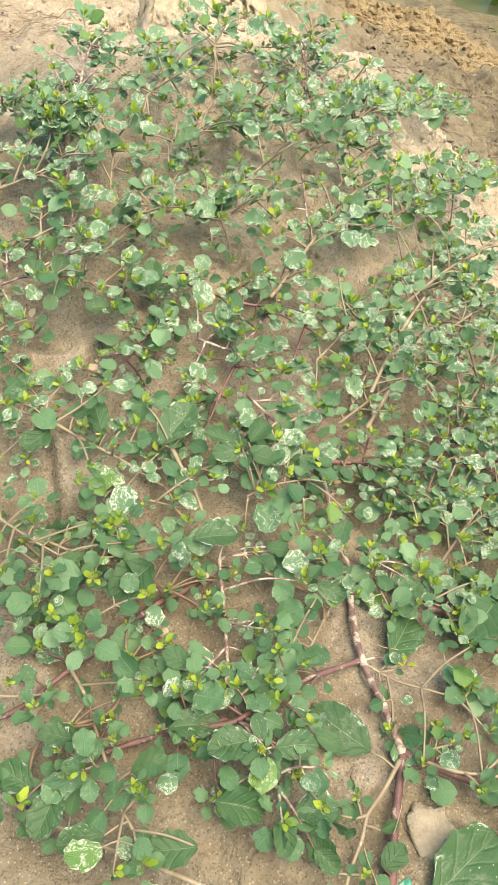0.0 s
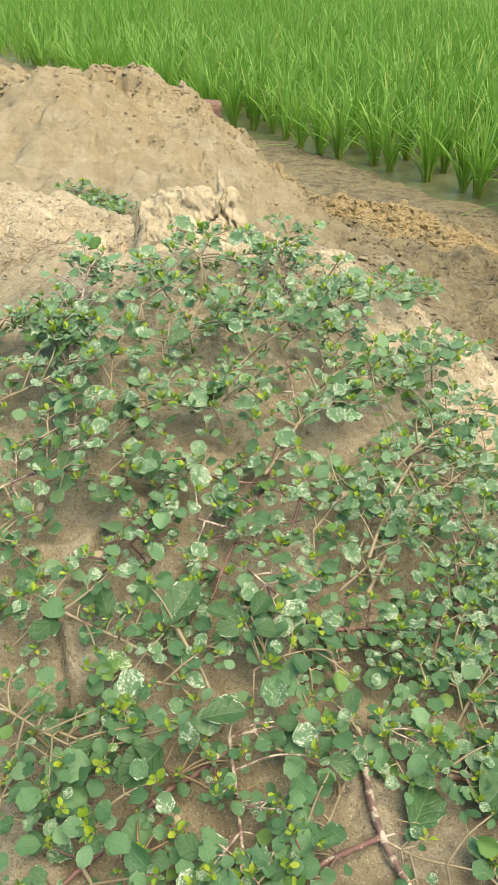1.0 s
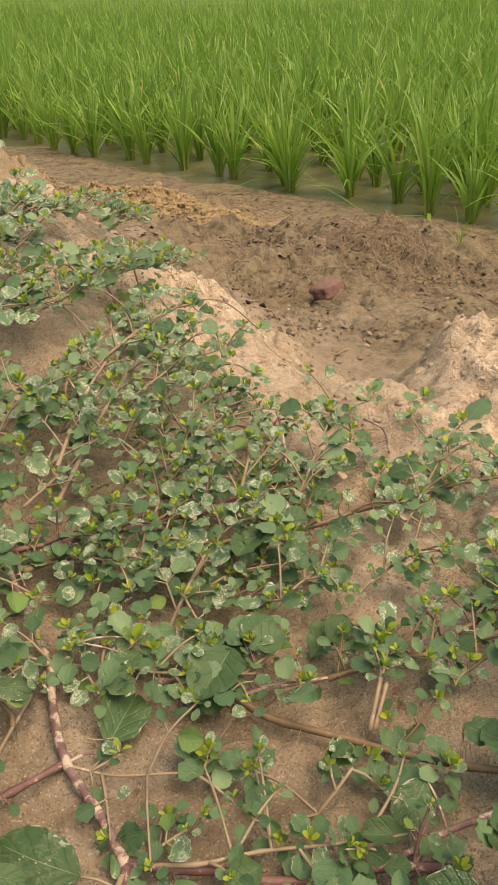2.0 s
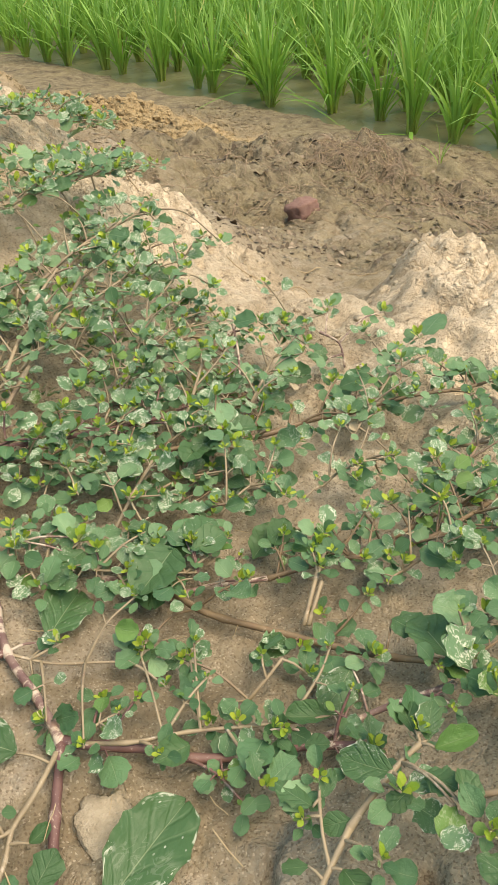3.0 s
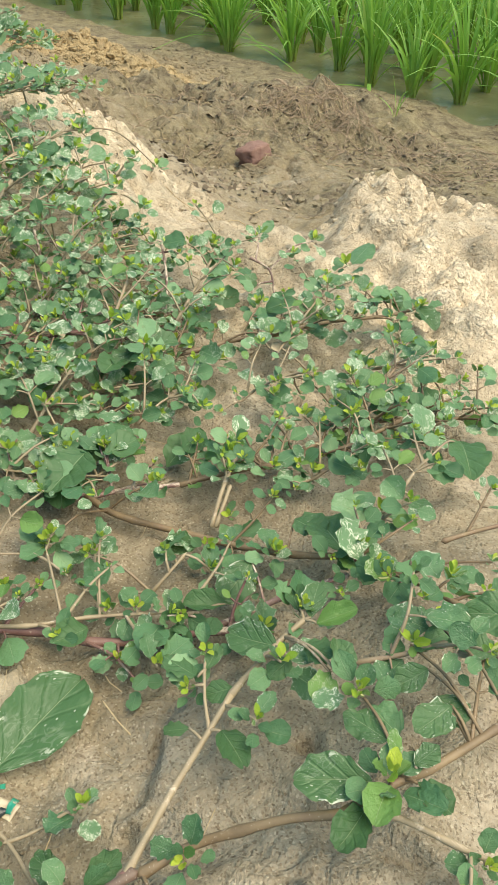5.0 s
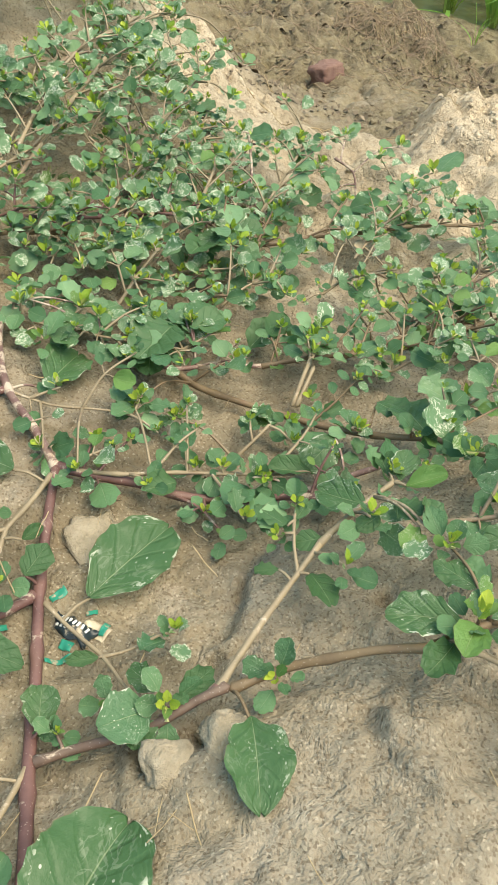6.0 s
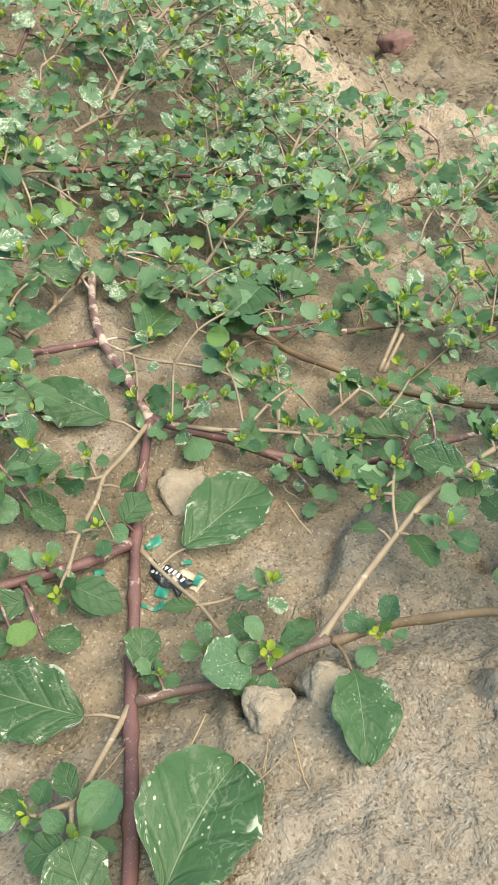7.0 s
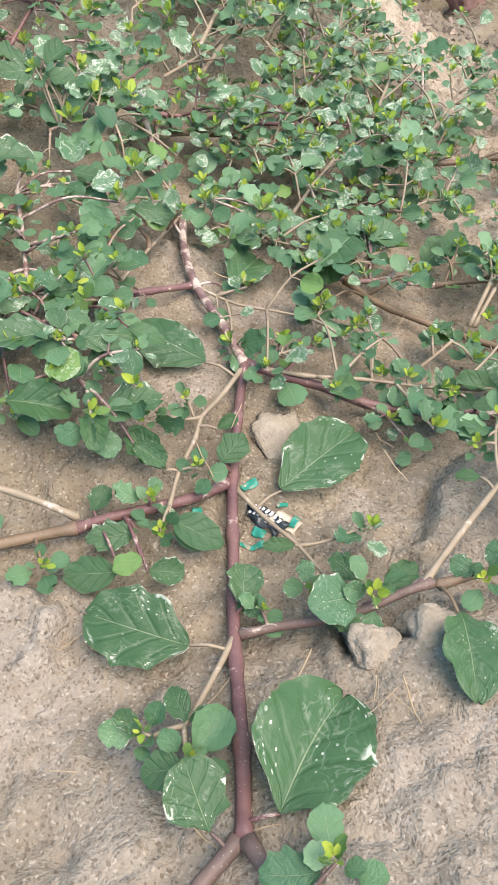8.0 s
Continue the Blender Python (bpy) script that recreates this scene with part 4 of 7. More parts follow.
def leaf_arrays(rows, cols, seed, wave, teeth=0.055, quilt=0.005):
    """A leaf one long and one wide that lies along +y: vertices, faces, uv."""
    rng = np.random.default_rng(seed)
    v = (1 - np.cos(np.pi * np.linspace(0, 1, rows + 1))) / 2
    u = np.linspace(-1, 1, cols + 1)
    phase = rng.uniform(0, 6.28, 8)
    half = np.sin(np.pi * v ** rng.uniform(1.0, 1.28)) ** rng.uniform(0.50, 0.60) * 0.5 * np.clip(v / 0.22, 0.3, 1) ** 0.28
    half[0], half[-1] = 0.012, 0.06
    gu, gv = np.meshgrid(u, v)
    side = np.where(gu < 0, 0.0, 1.0)
    edge = np.abs(gu) ** 3
    lobes, nicks = rng.uniform(2.4, 3.6), rng.uniform(5.0, 7.5)
    rim = np.sin(lobes * 2 * np.pi * gv + phase[0] + side * phase[1]) + 0.55 * np.sin(nicks * 2 * np.pi * gv + phase[2] + side * phase[3])
    h = half[:, None] * (1 + teeth * edge * rim)
    x = gu * h + 0.05 * np.sin(np.pi * gv + phase[4]) * math.sin(phase[5])
    y = gv + 0.4 * teeth * edge * np.sin(lobes * 2 * np.pi * gv + phase[6]) - 0.05 * np.exp(-(gu / 0.5) ** 2) * gv ** 9 * rng.uniform(0, 1.4)
    z = np.abs(gu) * half[:, None] * rng.uniform(-0.12, 0.55) - 0.20 * rng.uniform(-0.35, 1.0) * gv ** 2 + 0.03
    z = z + wave * edge * (np.sin(lobes * 2 * np.pi * gv + phase[2] + side * 2) + 0.4 * np.sin(nicks * 2 * np.pi * gv + phase[7])) * half[:, None] * 2
    z = z + quilt * np.abs(np.sin((gv - 0.42 * np.abs(gu)) * 4.3 * np.pi)) * np.abs(gu) * (1 - 0.6 * np.abs(gu)) * (half[:, None] * 2)
    n = cols + 1
    q = (np.arange(rows)[:, None] * n + np.arange(cols)).ravel()
    faces = np.stack([q, q + 1, q + n + 1, q + n], 1)
    return np.stack([x.ravel(), y.ravel(), z.ravel()], 1), faces, np.stack([gu.ravel() * 0.5 + 0.5, gv.ravel()], 1)


SHAPES = [leaf_arrays(10, 4, 900 + k, 0.065 + 0.045 * (k % 2), 0.055 + 0.050 * (k % 2)) for k in range(14)]
BIG_SHAPES = [leaf_arrays(36, 14, 950 + k, 0.034, 0.045, 0.016) for k in range(8)]
LOW_SHAPES = [leaf_arrays(4, 2, 970 + k, 0.05) for k in range(6)]
BUD = plain("pale_bud", (0.42, 0.42, 0.16), (0.56, 0.54, 0.28), 200, 0.6, 0.2, 0.001)
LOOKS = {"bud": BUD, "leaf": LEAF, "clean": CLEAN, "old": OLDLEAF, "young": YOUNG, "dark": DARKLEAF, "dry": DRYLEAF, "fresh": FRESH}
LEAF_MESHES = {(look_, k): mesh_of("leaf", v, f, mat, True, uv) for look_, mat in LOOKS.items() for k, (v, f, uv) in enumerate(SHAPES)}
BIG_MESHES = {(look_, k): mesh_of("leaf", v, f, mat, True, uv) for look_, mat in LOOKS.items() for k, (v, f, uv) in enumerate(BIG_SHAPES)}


class Plant:
    """One weed while it grows: its stems, and the leaves that wait for them."""

    def __init__(self, name, label, base, seed, singles):
        self.root = new(name)
        self.root.location = base
        tagged(self.root, label, "weed", "weeds on the bank")
        self.rng = np.random.default_rng(seed)
        self.stems, self.leaves, self.singles, self.known = [], [], singles, 0

    def near(self, p):
        """The stem and the place on it that lie nearest to p."""
        if self.known != len(self.stems):
            self.known = len(self.stems)
            self.places = np.concatenate([s["line"] for s in self.stems])
            self.owners = np.concatenate([np.full(len(s["line"]), n) for n, s in enumerate(self.stems)])
        d = ((self.places - p) ** 2).sum(1)
        k = int(d.argmin())
        return math.sqrt(d[k]), self.stems[self.owners[k]], self.places[k]


def smooth_line(pts, step=0.006):
    """A rounded line through pts, with small kinks."""
    p = np.array([2 * np.array(pts[0]) - np.array(pts[1])] + list(pts) + [2 * np.array(pts[-1]) - np.array(pts[-2])], float)
    rows = []
    for i in range(1, len(p) - 2):
        n = max(2, int(np.linalg.norm(p[i + 1] - p[i]) / step))
        t = np.linspace(0, 1, n, endpoint=False)[:, None]
        a, b, c, d = p[i - 1], p[i], p[i + 1], p[i + 2]
        rows.append(0.5 * (2 * b + (c - a) * t + (2 * a - 5 * b + 4 * c - d) * t ** 2 + (3 * b - a - 3 * c + d) * t ** 3))
    return np.concatenate(rows + [p[-2:-1]])


def tube_arrays(line, radii, sides):
    """A bent tube as arrays, closed at both ends."""
    line, radii = np.asarray(line, float), np.asarray(radii, float)
    line = np.concatenate([line[:1] + (line[:1] - line[1:2]) * 0.25, line, line[-1:] + (line[-1:] - line[-2:-1]) * 0.25])
    radii = np.concatenate([radii[:1] * 0.05, radii, radii[-1:] * 0.05])
    ahead = np.gradient(line, axis=0)
    ahead /= np.linalg.norm(ahead, axis=1)[:, None] + 1e-9
    side = np.cross(ahead, (0.05, 0.1, 1.0))
    side /= np.linalg.norm(side, axis=1)[:, None] + 1e-9
    up = np.cross(side, ahead)
    a = np.arange(sides) * 2 * np.pi / sides
    ring = side[:, None] * np.cos(a)[None, :, None] + up[:, None] * np.sin(a)[None, :, None]
    v = (line[:, None] + ring * np.asarray(radii)[:, None, None]).reshape(-1, 3)
    n = len(line)
    i, k = np.meshgrid(np.arange(n - 1), np.arange(sides), indexing="ij")
    f = np.stack([i * sides + k, i * sides + (k + 1) % sides, (i + 1) * sides + (k + 1) % sides, (i + 1) * sides + k], 2).reshape(-1, 4)
    return v, f


def stem(plant, mat, r0, r1, fill, *pts):
    line = smooth_line(pts)
    line[:, 2] = np.maximum(line[:, 2], np.array([top(p[0], p[1]) for p in line]) + r0 * 0.75)
    along = np.linspace(0, 1, len(line))
    knots = np.zeros(len(line))
    length = np.linalg.norm(np.diff(line, axis=0), axis=1).sum()
    nodes = np.arange(0.0, 1.0001, 1 / max(1, round(length / 0.038)))
    for a in nodes:
        knots += np.exp(-((along - a) * length / 0.0028) ** 2)
    radii = (r0 + (r1 - r0) * along) * (1 + 0.28 * knots + 0.06 * rough(along * length, along * 0, 160, 401))
    plant.stems.append({"line": line, "mat": mat, "tubes": [tube_arrays(line, radii, 8)], "fill": fill, "length": length, "r": r1})


def put_leaf(plant, base, way, up, length, wide, look_, big=False):
    """Note a leaf: it grows from base along way, its upper face towards up."""
    y = np.array(way, float)
    y /= np.linalg.norm(y) + 1e-9
    x = np.cross(y, np.array(up, float))
    x /= np.linalg.norm(x) + 1e-9
    z = np.cross(x, y)
    plant.leaves.append((np.array(base, float), x * wide, y * length, z * length, look_, big))


def twig(plant, owner, a, b, r, sag=0.15):
    """A thin stalk from a stem to a leaf or a tuft, part of that stem's mesh."""
    a, b = np.array(a, float), np.array(b, float)
    mid = (a + b) / 2 + np.array((0, 0, sag * np.linalg.norm(b - a)))
    line = smooth_line([a, mid, b], 0.004)
    owner["tubes"].append(tube_arrays(line, np.linspace(r * 1.15, r * 0.8, len(line)), 5))


def big_leaf(plant, base, tip, wide, look_="old"):
    base, tip = np.array(base), np.array(tip)
    for p in (base, tip):
        p[2] = max(p[2], top(p[0], p[1]) + 0.006)
    length = np.linalg.norm(tip - base)
    far, owner, spot = plant.near(base)
    if far < 0.06:
        twig(plant, owner, spot, base, 0.0009)
    up = (plant.rng.normal(0, 0.16), -0.28 + plant.rng.normal(0, 0.12), 1)
    put_leaf(plant, base, tip - base, up, length, length * wide * 0.84, look_, length > 0.030)


def tuft(plant, at, size, reach=0.055, join=True, skip=0.0):
    """A shoot's end: a pair of broad leaves, smaller pairs above them and a yellow-green heart."""
    rng = plant.rng
    at = np.array(at, float)
    at[2] = max(at[2], top(at[0], at[1]) + 0.5 * size)
    if join:
        far, owner, spot = plant.near(at)
        if far > 2.2 * reach:
            return
        twig(plant, owner, spot, at, 0.0009)
    turn = rng.uniform(0, 2 * math.pi)
    lean = np.array((rng.normal(0, 0.25), -0.25 + rng.normal(0, 0.2), 1.0))
    lean /= np.linalg.norm(lean)
    side = np.cross(lean, (0, 1, 0.2))
    side /= np.linalg.norm(side)
    other = np.cross(lean, side)
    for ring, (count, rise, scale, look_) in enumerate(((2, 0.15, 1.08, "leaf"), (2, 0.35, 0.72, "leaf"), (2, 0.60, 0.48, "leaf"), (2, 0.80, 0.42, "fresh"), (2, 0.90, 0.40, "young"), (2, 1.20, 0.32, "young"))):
        for k in range(count):
            if rng.uniform() < (skip if look_ == "leaf" else skip * 0.5):
                continue
            a = turn + ring * 1.35 + 2 * math.pi * k / count + rng.normal(0, 0.25)
            out = side * math.cos(a) + other * math.sin(a)
            e = rise + rng.normal(0, 0.16)
            way = out * math.cos(e) + lean * math.sin(e)
            up = lean * math.cos(e) - out * math.sin(e) + rng.normal(0, 0.30, 3)
            g = size * scale * rng.uniform(0.7, 1.25) * (0.62 if (k and ring == 0) else 1)
            kind_ = look_
            if look_ == "leaf" and rng.uniform() < 0.02:
                kind_, g = "dry", g * 0.5
            base = at - lean * size * (0.25 - ring * (0.055 if ring < 3 else 0.10)) + out * size * (0.34 if ring < 2 else 0.16 if ring == 2 else 0.06)
            put_leaf(plant, base, way, up, g, g * (rng.uniform(0.72, 0.95) if look_ == "leaf" else rng.uniform(0.5, 0.65)), kind_)
    if rng.uniform() < 0.30:
        way = lean + side * rng.normal(0, 0.5) + other * rng.normal(0, 0.5)
        put_leaf(plant, at + lean * size * 0.10, way, side, size * rng.uniform(0.30, 0.48), size * 0.10, "bud")


def pair(plant, owner, p, way, size):
    """Two unequal leaves on short stalks, one on each side of a shoot."""
    rng = plant.rng
    way = np.array(way, float)
    side = np.cross(way, (0, 0, 1.0))
    side /= np.linalg.norm(side) + 1e-9
    for k, g in ((1, 1.0), (-1, 0.7)):
        if rng.uniform() < 0.2:
            continue
        out = side * k * rng.uniform(0.7, 1.1) + way / (np.linalg.norm(way) + 1e-9) * rng.uniform(0.0, 0.7) + np.array((0, 0, rng.uniform(-0.15, 0.5)))
        out /= np.linalg.norm(out)
        q = np.array(p) + out * size * 0.5
        q[2] = max(q[2], top(q[0], q[1]) + 0.005)
        twig(plant, owner, p, q, 0.0006, 0.08)
        length = size * g * rng.uniform(0.75, 1.25)
        put_leaf(plant, q, out, (rng.normal(0, 0.3), -0.25 + rng.normal(0, 0.3), 1), length, length * rng.uniform(0.75, 0.98), "leaf" if rng.uniform() < 0.9 else "fresh")


def shoot(plant, owner, a, q, size, r=0.0009):
    """A side shoot from a stem: a thin stalk with leaf pairs and a tuft at its end."""
    rng = plant.rng
    a, q = np.array(a, float), np.array(q, float)
    long_ = np.linalg.norm(q - a)
    mid = (a + q) / 2 + np.array((rng.normal(0, 0.04), rng.normal(0, 0.04), rng.uniform(0.0, 0.12))) * long_
    mid[2] = max(mid[2], top(mid[0], mid[1]) + 0.006)
    line = smooth_line([a, mid, q], 0.004)
    owner["tubes"].append(tube_arrays(line, np.linspace(r * 1.3, r * 0.8, len(line)), 5))
    n = int(long_ / 0.026)
    for k in range(1, n + 1):
        i = int(len(line) * k / (n + 1.0))
        pair(plant, owner, line[i], q - a, size * rng.uniform(0.5, 0.95))
    tuft(plant, q, size * rng.uniform(0.55, 1.0), join=False, skip=0.30)


BARE = ((-0.105, 0.480, 0.034), (-0.122, 0.590, 0.036), (0.05, 0.215, 0.035))


def cover(plant, outline, gap, want, size, seed, high, loose=0.46):
    """More shoots where the plant is still thin, inside an outline on the ground."""
    rng = plant.rng
    ox, oy = np.array(outline).T
    full, done = {}, 0
    for gx in np.arange(ox.min(), ox.max(), gap):
        for gy in np.arange(oy.min(), oy.max(), gap * 1.2):
            x, y = gx + rng.normal(0, gap * 0.35), gy + rng.normal(0, gap * 0.4)
            nx, ny = np.roll(ox, -1), np.roll(oy, -1)
            cross = ((oy > y) != (ny > y)) & (x < (nx - ox) * (y - oy) / (ny - oy + 1e-12) + ox)
            if cross.sum() % 2 == 0:
                continue
            if any(math.hypot(x - a, y - b) < r for a, b, r in BARE):
                continue
            if rough(np.array([x]), np.array([y]), 16, seed)[0] > loose + 0.2 * rng.normal():
                continue
            for l in plant.leaves[done:]:
                c = l[0] + l[2] * 0.5
                key = (int(c[0] // 0.01), int(c[1] // 0.012))
                full[key] = full.get(key, 0) + 1
            done = len(plant.leaves)
            ci, cj = int(x // 0.01), int(y // 0.012)
            if sum(full.get((ci + a, cj + b), 0) for a in (-1, 0, 1) for b in (-1, 0, 1)) >= want:
                continue
            q = np.array((x, y, top(x, y) + rng.uniform(*high)))
            far, owner, spot = plant.near(q)
            if far > 0.16:
                continue
            if far < 0.055:
                shoot(plant, owner, spot, q, size * rng.uniform(0.6, 1.1))
                continue
            mid = (spot + q) / 2 + np.array((rng.normal(0, 0.012), rng.normal(0, 0.012), 0))
            mid[2] = max(mid[2] * 0.5 + (top(mid[0], mid[1]) + 0.012) * 0.5, top(mid[0], mid[1]) + 0.006)
            stem(plant, TAN if rng.uniform() < 0.7 else OLIVE, 0.0016, 0.0010, 0, spot, mid, q)
            own = plant.stems[-1]
            for k in range(1, int(far / 0.026) + 1):
                i = int(len(own["line"]) * k / (int(far / 0.026) + 1.0))
                pair(plant, own, own["line"][i], q - spot, size * rng.uniform(0.5, 0.95))
            tuft(plant, q, size * rng.uniform(0.6, 1.1), join=False, skip=0.25)


def fill_stem(plant, s, size, gap):
    """Side shoots along a stem: at each node a pair of leaves, and a short shoot from one axil or both."""
    rng = plant.rng
    line, n = s["line"], len(s["line"])
    count = int(s["fill"] * s["length"] / gap * 0.55 + 0.5)
    for j in range(count):
        k = min(n - 2, int((j + 0.5 + rng.normal(0, 0.25)) / count * n)) if count > 1 else n // 2
        k = max(1, k)
        p, ahead = line[k], line[min(k + 1, n - 1)] - line[k - 1]
        ahead = ahead / (np.linalg.norm(ahead) + 1e-9)
        side = np.cross(ahead, (0, 0, 1.0))
        side /= np.linalg.norm(side) + 1e-9
        turn = (1 if j % 2 else -1) * rng.uniform(0.5, 1.25)
        r = rng.uniform(0.012, 0.050)
        q = p + (side * math.sin(turn) + ahead * math.cos(turn)) * r + np.array((0, 0, rng.uniform(0.002, 0.026)))
        q[2] = max(q[2], top(q[0], q[1]) + 0.012)
        shoot(plant, s, p, q, size * rng.uniform(0.6, 1.1))
        if rng.uniform() < 0.4:
            pair(plant, s, p, ahead, size * rng.uniform(0.6, 1.0))


def finish(plant):
    """Turn what has grown into objects: stems as parts, leaves as their sub-parts."""
    inverse = Matrix.Translation(-Vector(plant.root.location))
    for s in plant.stems:
        vs, fs, total = [], [], 0
        for v, f in s["tubes"]:
            vs.append(v), fs.append(f + total)
            total += len(v)
        ob = new("stem", mesh_of("stem", np.concatenate(vs), np.concatenate(fs), s["mat"], True))
        ob.parent, ob.matrix_parent_inverse = plant.root, inverse
        s["ob"], s["rest"] = ob, []
    rng = plant.rng
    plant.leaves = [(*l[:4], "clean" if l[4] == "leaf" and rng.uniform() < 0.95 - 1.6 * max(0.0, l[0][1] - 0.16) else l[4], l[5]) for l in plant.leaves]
    order = sorted(plant.leaves, key=lambda l: -np.linalg.norm(l[2]) / (0.12 + np.hypot(l[0][0] - 0.16, l[0][1] + 0.05)))
    for n, l in enumerate(order):
        base, x, y, z, look_, big = l
        owner = plant.near(base)[1]
        if n >= plant.singles:
            owner["rest"].append(l)
            continue
        shapes = BIG_MESHES if big else LEAF_MESHES
        k = int(plant.rng.integers(0, len(BIG_SHAPES if big else SHAPES)))
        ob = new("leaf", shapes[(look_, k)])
        ob.parent = owner["ob"]
        ob.matrix_basis = Matrix(((x[0], y[0], z[0], base[0]), (x[1], y[1], z[1], base[1]), (x[2], y[2], z[2], base[2]), (0, 0, 0, 1)))
    for s in plant.stems:
        for look_ in LOOKS:
            group_ = [l for l in s["rest"] if l[4] == look_]
            if not group_:
                continue
            vs, fs, uvs, total = [], [], [], 0
            for base, x, y, z, _, big in group_:
                v, f, uv = SHAPES[int(plant.rng.integers(0, len(SHAPES)))] if np.linalg.norm(y) > 0.012 else LOW_SHAPES[int(plant.rng.integers(0, len(LOW_SHAPES)))]
                vs.append(base + v[:, :1] * x + v[:, 1:2] * y + v[:, 2:] * z), fs.append(f + total), uvs.append(uv)
                total += len(v)
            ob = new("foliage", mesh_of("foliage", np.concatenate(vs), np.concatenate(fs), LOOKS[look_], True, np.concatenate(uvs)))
            ob.parent = s["ob"]
            tagged(ob, kind="stuff")


def build_plant_near(plant):
    stem(plant, PURPLE, 0.0033, 0.0028, 0, (0.126, 0.016, 0.044), (0.129, 0.046, 0.036), (0.131, 0.085, 0.026), (0.132, 0.107, 0.022), (0.136, 0.149, 0.016), (0.140, 0.197, 0.017), (0.147, 0.242, 0.022), (0.155, 0.280, 0.027))
    stem(plant, BARKY, 0.0030, 0.0026, .04, (0.155, 0.280, 0.027), (0.145, 0.311, 0.030), (0.130, 0.347, 0.035), (0.125, 0.390, 0.033), (0.125, 0.426, 0.035), (0.118, 0.461, 0.037), (0.102, 0.519, 0.058))
    stem(plant, BROWN, 0.0032, 0.0032, 0, (0.124, 0.016, 0.044), (0.116, 0.009, 0.043), (0.104, -0.002, 0.043), (0.098, -0.014, 0.043))
    stem(plant, BROWN, 0.0032, 0.0032, 0, (0.127, 0.015, 0.045), (0.132, 0.005, 0.049), (0.139, -0.010, 0.053), (0.144, -0.024, 0.056))
    stem(plant, PURPLE, 0.0030, 0.0027, 0, (0.138, 0.199, 0.017), (0.115, 0.187, 0.020), (0.077, 0.176, 0.024), (0.060, 0.169, 0.026))
    stem(plant, OLIVE, 0.0030, 0.0026, .2, (0.060, 0.169, 0.026), (0.040, 0.166, 0.025), (0.024, 0.163, 0.025), (0.001, 0.156, 0.027))
    stem(plant, TAN, 0.0019, 0.0015, 0, (0.060, 0.175, 0.027), (0.040, 0.182, 0.034), (0.024, 0.186, 0.039), (0.002, 0.193, 0.041))
    stem(plant, BROWN, 0.0023, 0.0022, 0, (0.135, 0.107, 0.023), (0.154, 0.108, 0.026), (0.172, 0.107, 0.031), (0.191, 0.107, 0.038), (0.207, 0.111, 0.043), (0.221, 0.113, 0.047))
    stem(plant, TAN, 0.0016, 0.0012, 0, (0.132, 0.106, 0.023), (0.124, 0.091, 0.027), (0.112, 0.070, 0.032), (0.107, 0.062, 0.036))
    stem(plant, TAN, 0.0012, 0.0008, 0, (0.107, 0.062, 0.036), (0.101, 0.061, 0.037), (0.094, 0.059, 0.036))
    stem(plant, TAN, 0.0012, 0.0008, 0, (0.107, 0.062, 0.036), (0.107, 0.054, 0.038), (0.108, 0.046, 0.041))
    stem(plant, TAN, 0.0017, 0.0011, 0, (0.152, 0.275, 0.027), (0.138, 0.253, 0.028), (0.126, 0.237, 0.029), (0.122, 0.223, 0.028), (0.112, 0.201, 0.027), (0.106, 0.179, 0.027))
    stem(plant, TAN, 0.0011, 0.0008, 0, (0.126, 0.237, 0.029), (0.118, 0.234, 0.031), (0.108, 0.234, 0.034))
    stem(plant, PURPLE, 0.0030, 0.0024, .25, (0.156, 0.281, 0.027), (0.177, 0.275, 0.022), (0.201, 0.269, 0.017), (0.227, 0.257, 0.013), (0.264, 0.250, 0.011), (0.291, 0.245, 0.014), (0.324, 0.228, 0.023))
    stem(plant, TAN, 0.0014, 0.0010, .5, (0.157, 0.281, 0.026), (0.190, 0.271, 0.025), (0.225, 0.270, 0.021), (0.266, 0.263, 0.019), (0.294, 0.254, 0.024))
    stem(plant, PURPLE, 0.0022, 0.0018, .2, (0.128, 0.347, 0.035), (0.106, 0.334, 0.042), (0.089, 0.324, 0.047), (0.057, 0.302, 0.054), (0.037, 0.283, 0.059), (0.019, 0.278, 0.059))
    stem(plant, TAN, 0.0014, 0.0010, .3, (0.122, 0.422, 0.035), (0.104, 0.382, 0.042), (0.084, 0.337, 0.048))
    stem(plant, TAN, 0.0013, 0.0008, 0, (0.143, 0.193, 0.017), (0.155, 0.175, 0.017), (0.169, 0.154, 0.021), (0.175, 0.139, 0.025), (0.180, 0.126, 0.031), (0.184, 0.117, 0.036))
    stem(plant, TAN, 0.0010, 0.0007, 0, (0.169, 0.154, 0.021), (0.178, 0.154, 0.022), (0.188, 0.155, 0.024))
    stem(plant, TAN, 0.0018, 0.0016, 0, (0.218, 0.114, 0.046), (0.243, 0.139, 0.051), (0.268, 0.163, 0.052), (0.283, 0.176, 0.056))
    stem(plant, TAN, 0.0018, 0.0014, .1, (0.283, 0.176, 0.056), (0.298, 0.185, 0.060), (0.317, 0.195, 0.064), (0.329, 0.199, 0.068))
    stem(plant, TAN, 0.0010, 0.0008, 0, (0.268, 0.163, 0.052), (0.270, 0.178, 0.054), (0.274, 0.193, 0.056))
    stem(plant, OLIVE, 0.0023, 0.0021, 0, (0.224, 0.112, 0.046), (0.247, 0.116, 0.048), (0.267, 0.112, 0.057), (0.287, 0.106, 0.068), (0.306, 0.097, 0.078))
    stem(plant, OLIVE, 0.0024, 0.0019, .1, (0.306, 0.097, 0.078), (0.329, 0.102, 0.079), (0.348, 0.103, 0.080), (0.370, 0.107, 0.081), (0.393, 0.112, 0.081), (0.427, 0.117, 0.082))
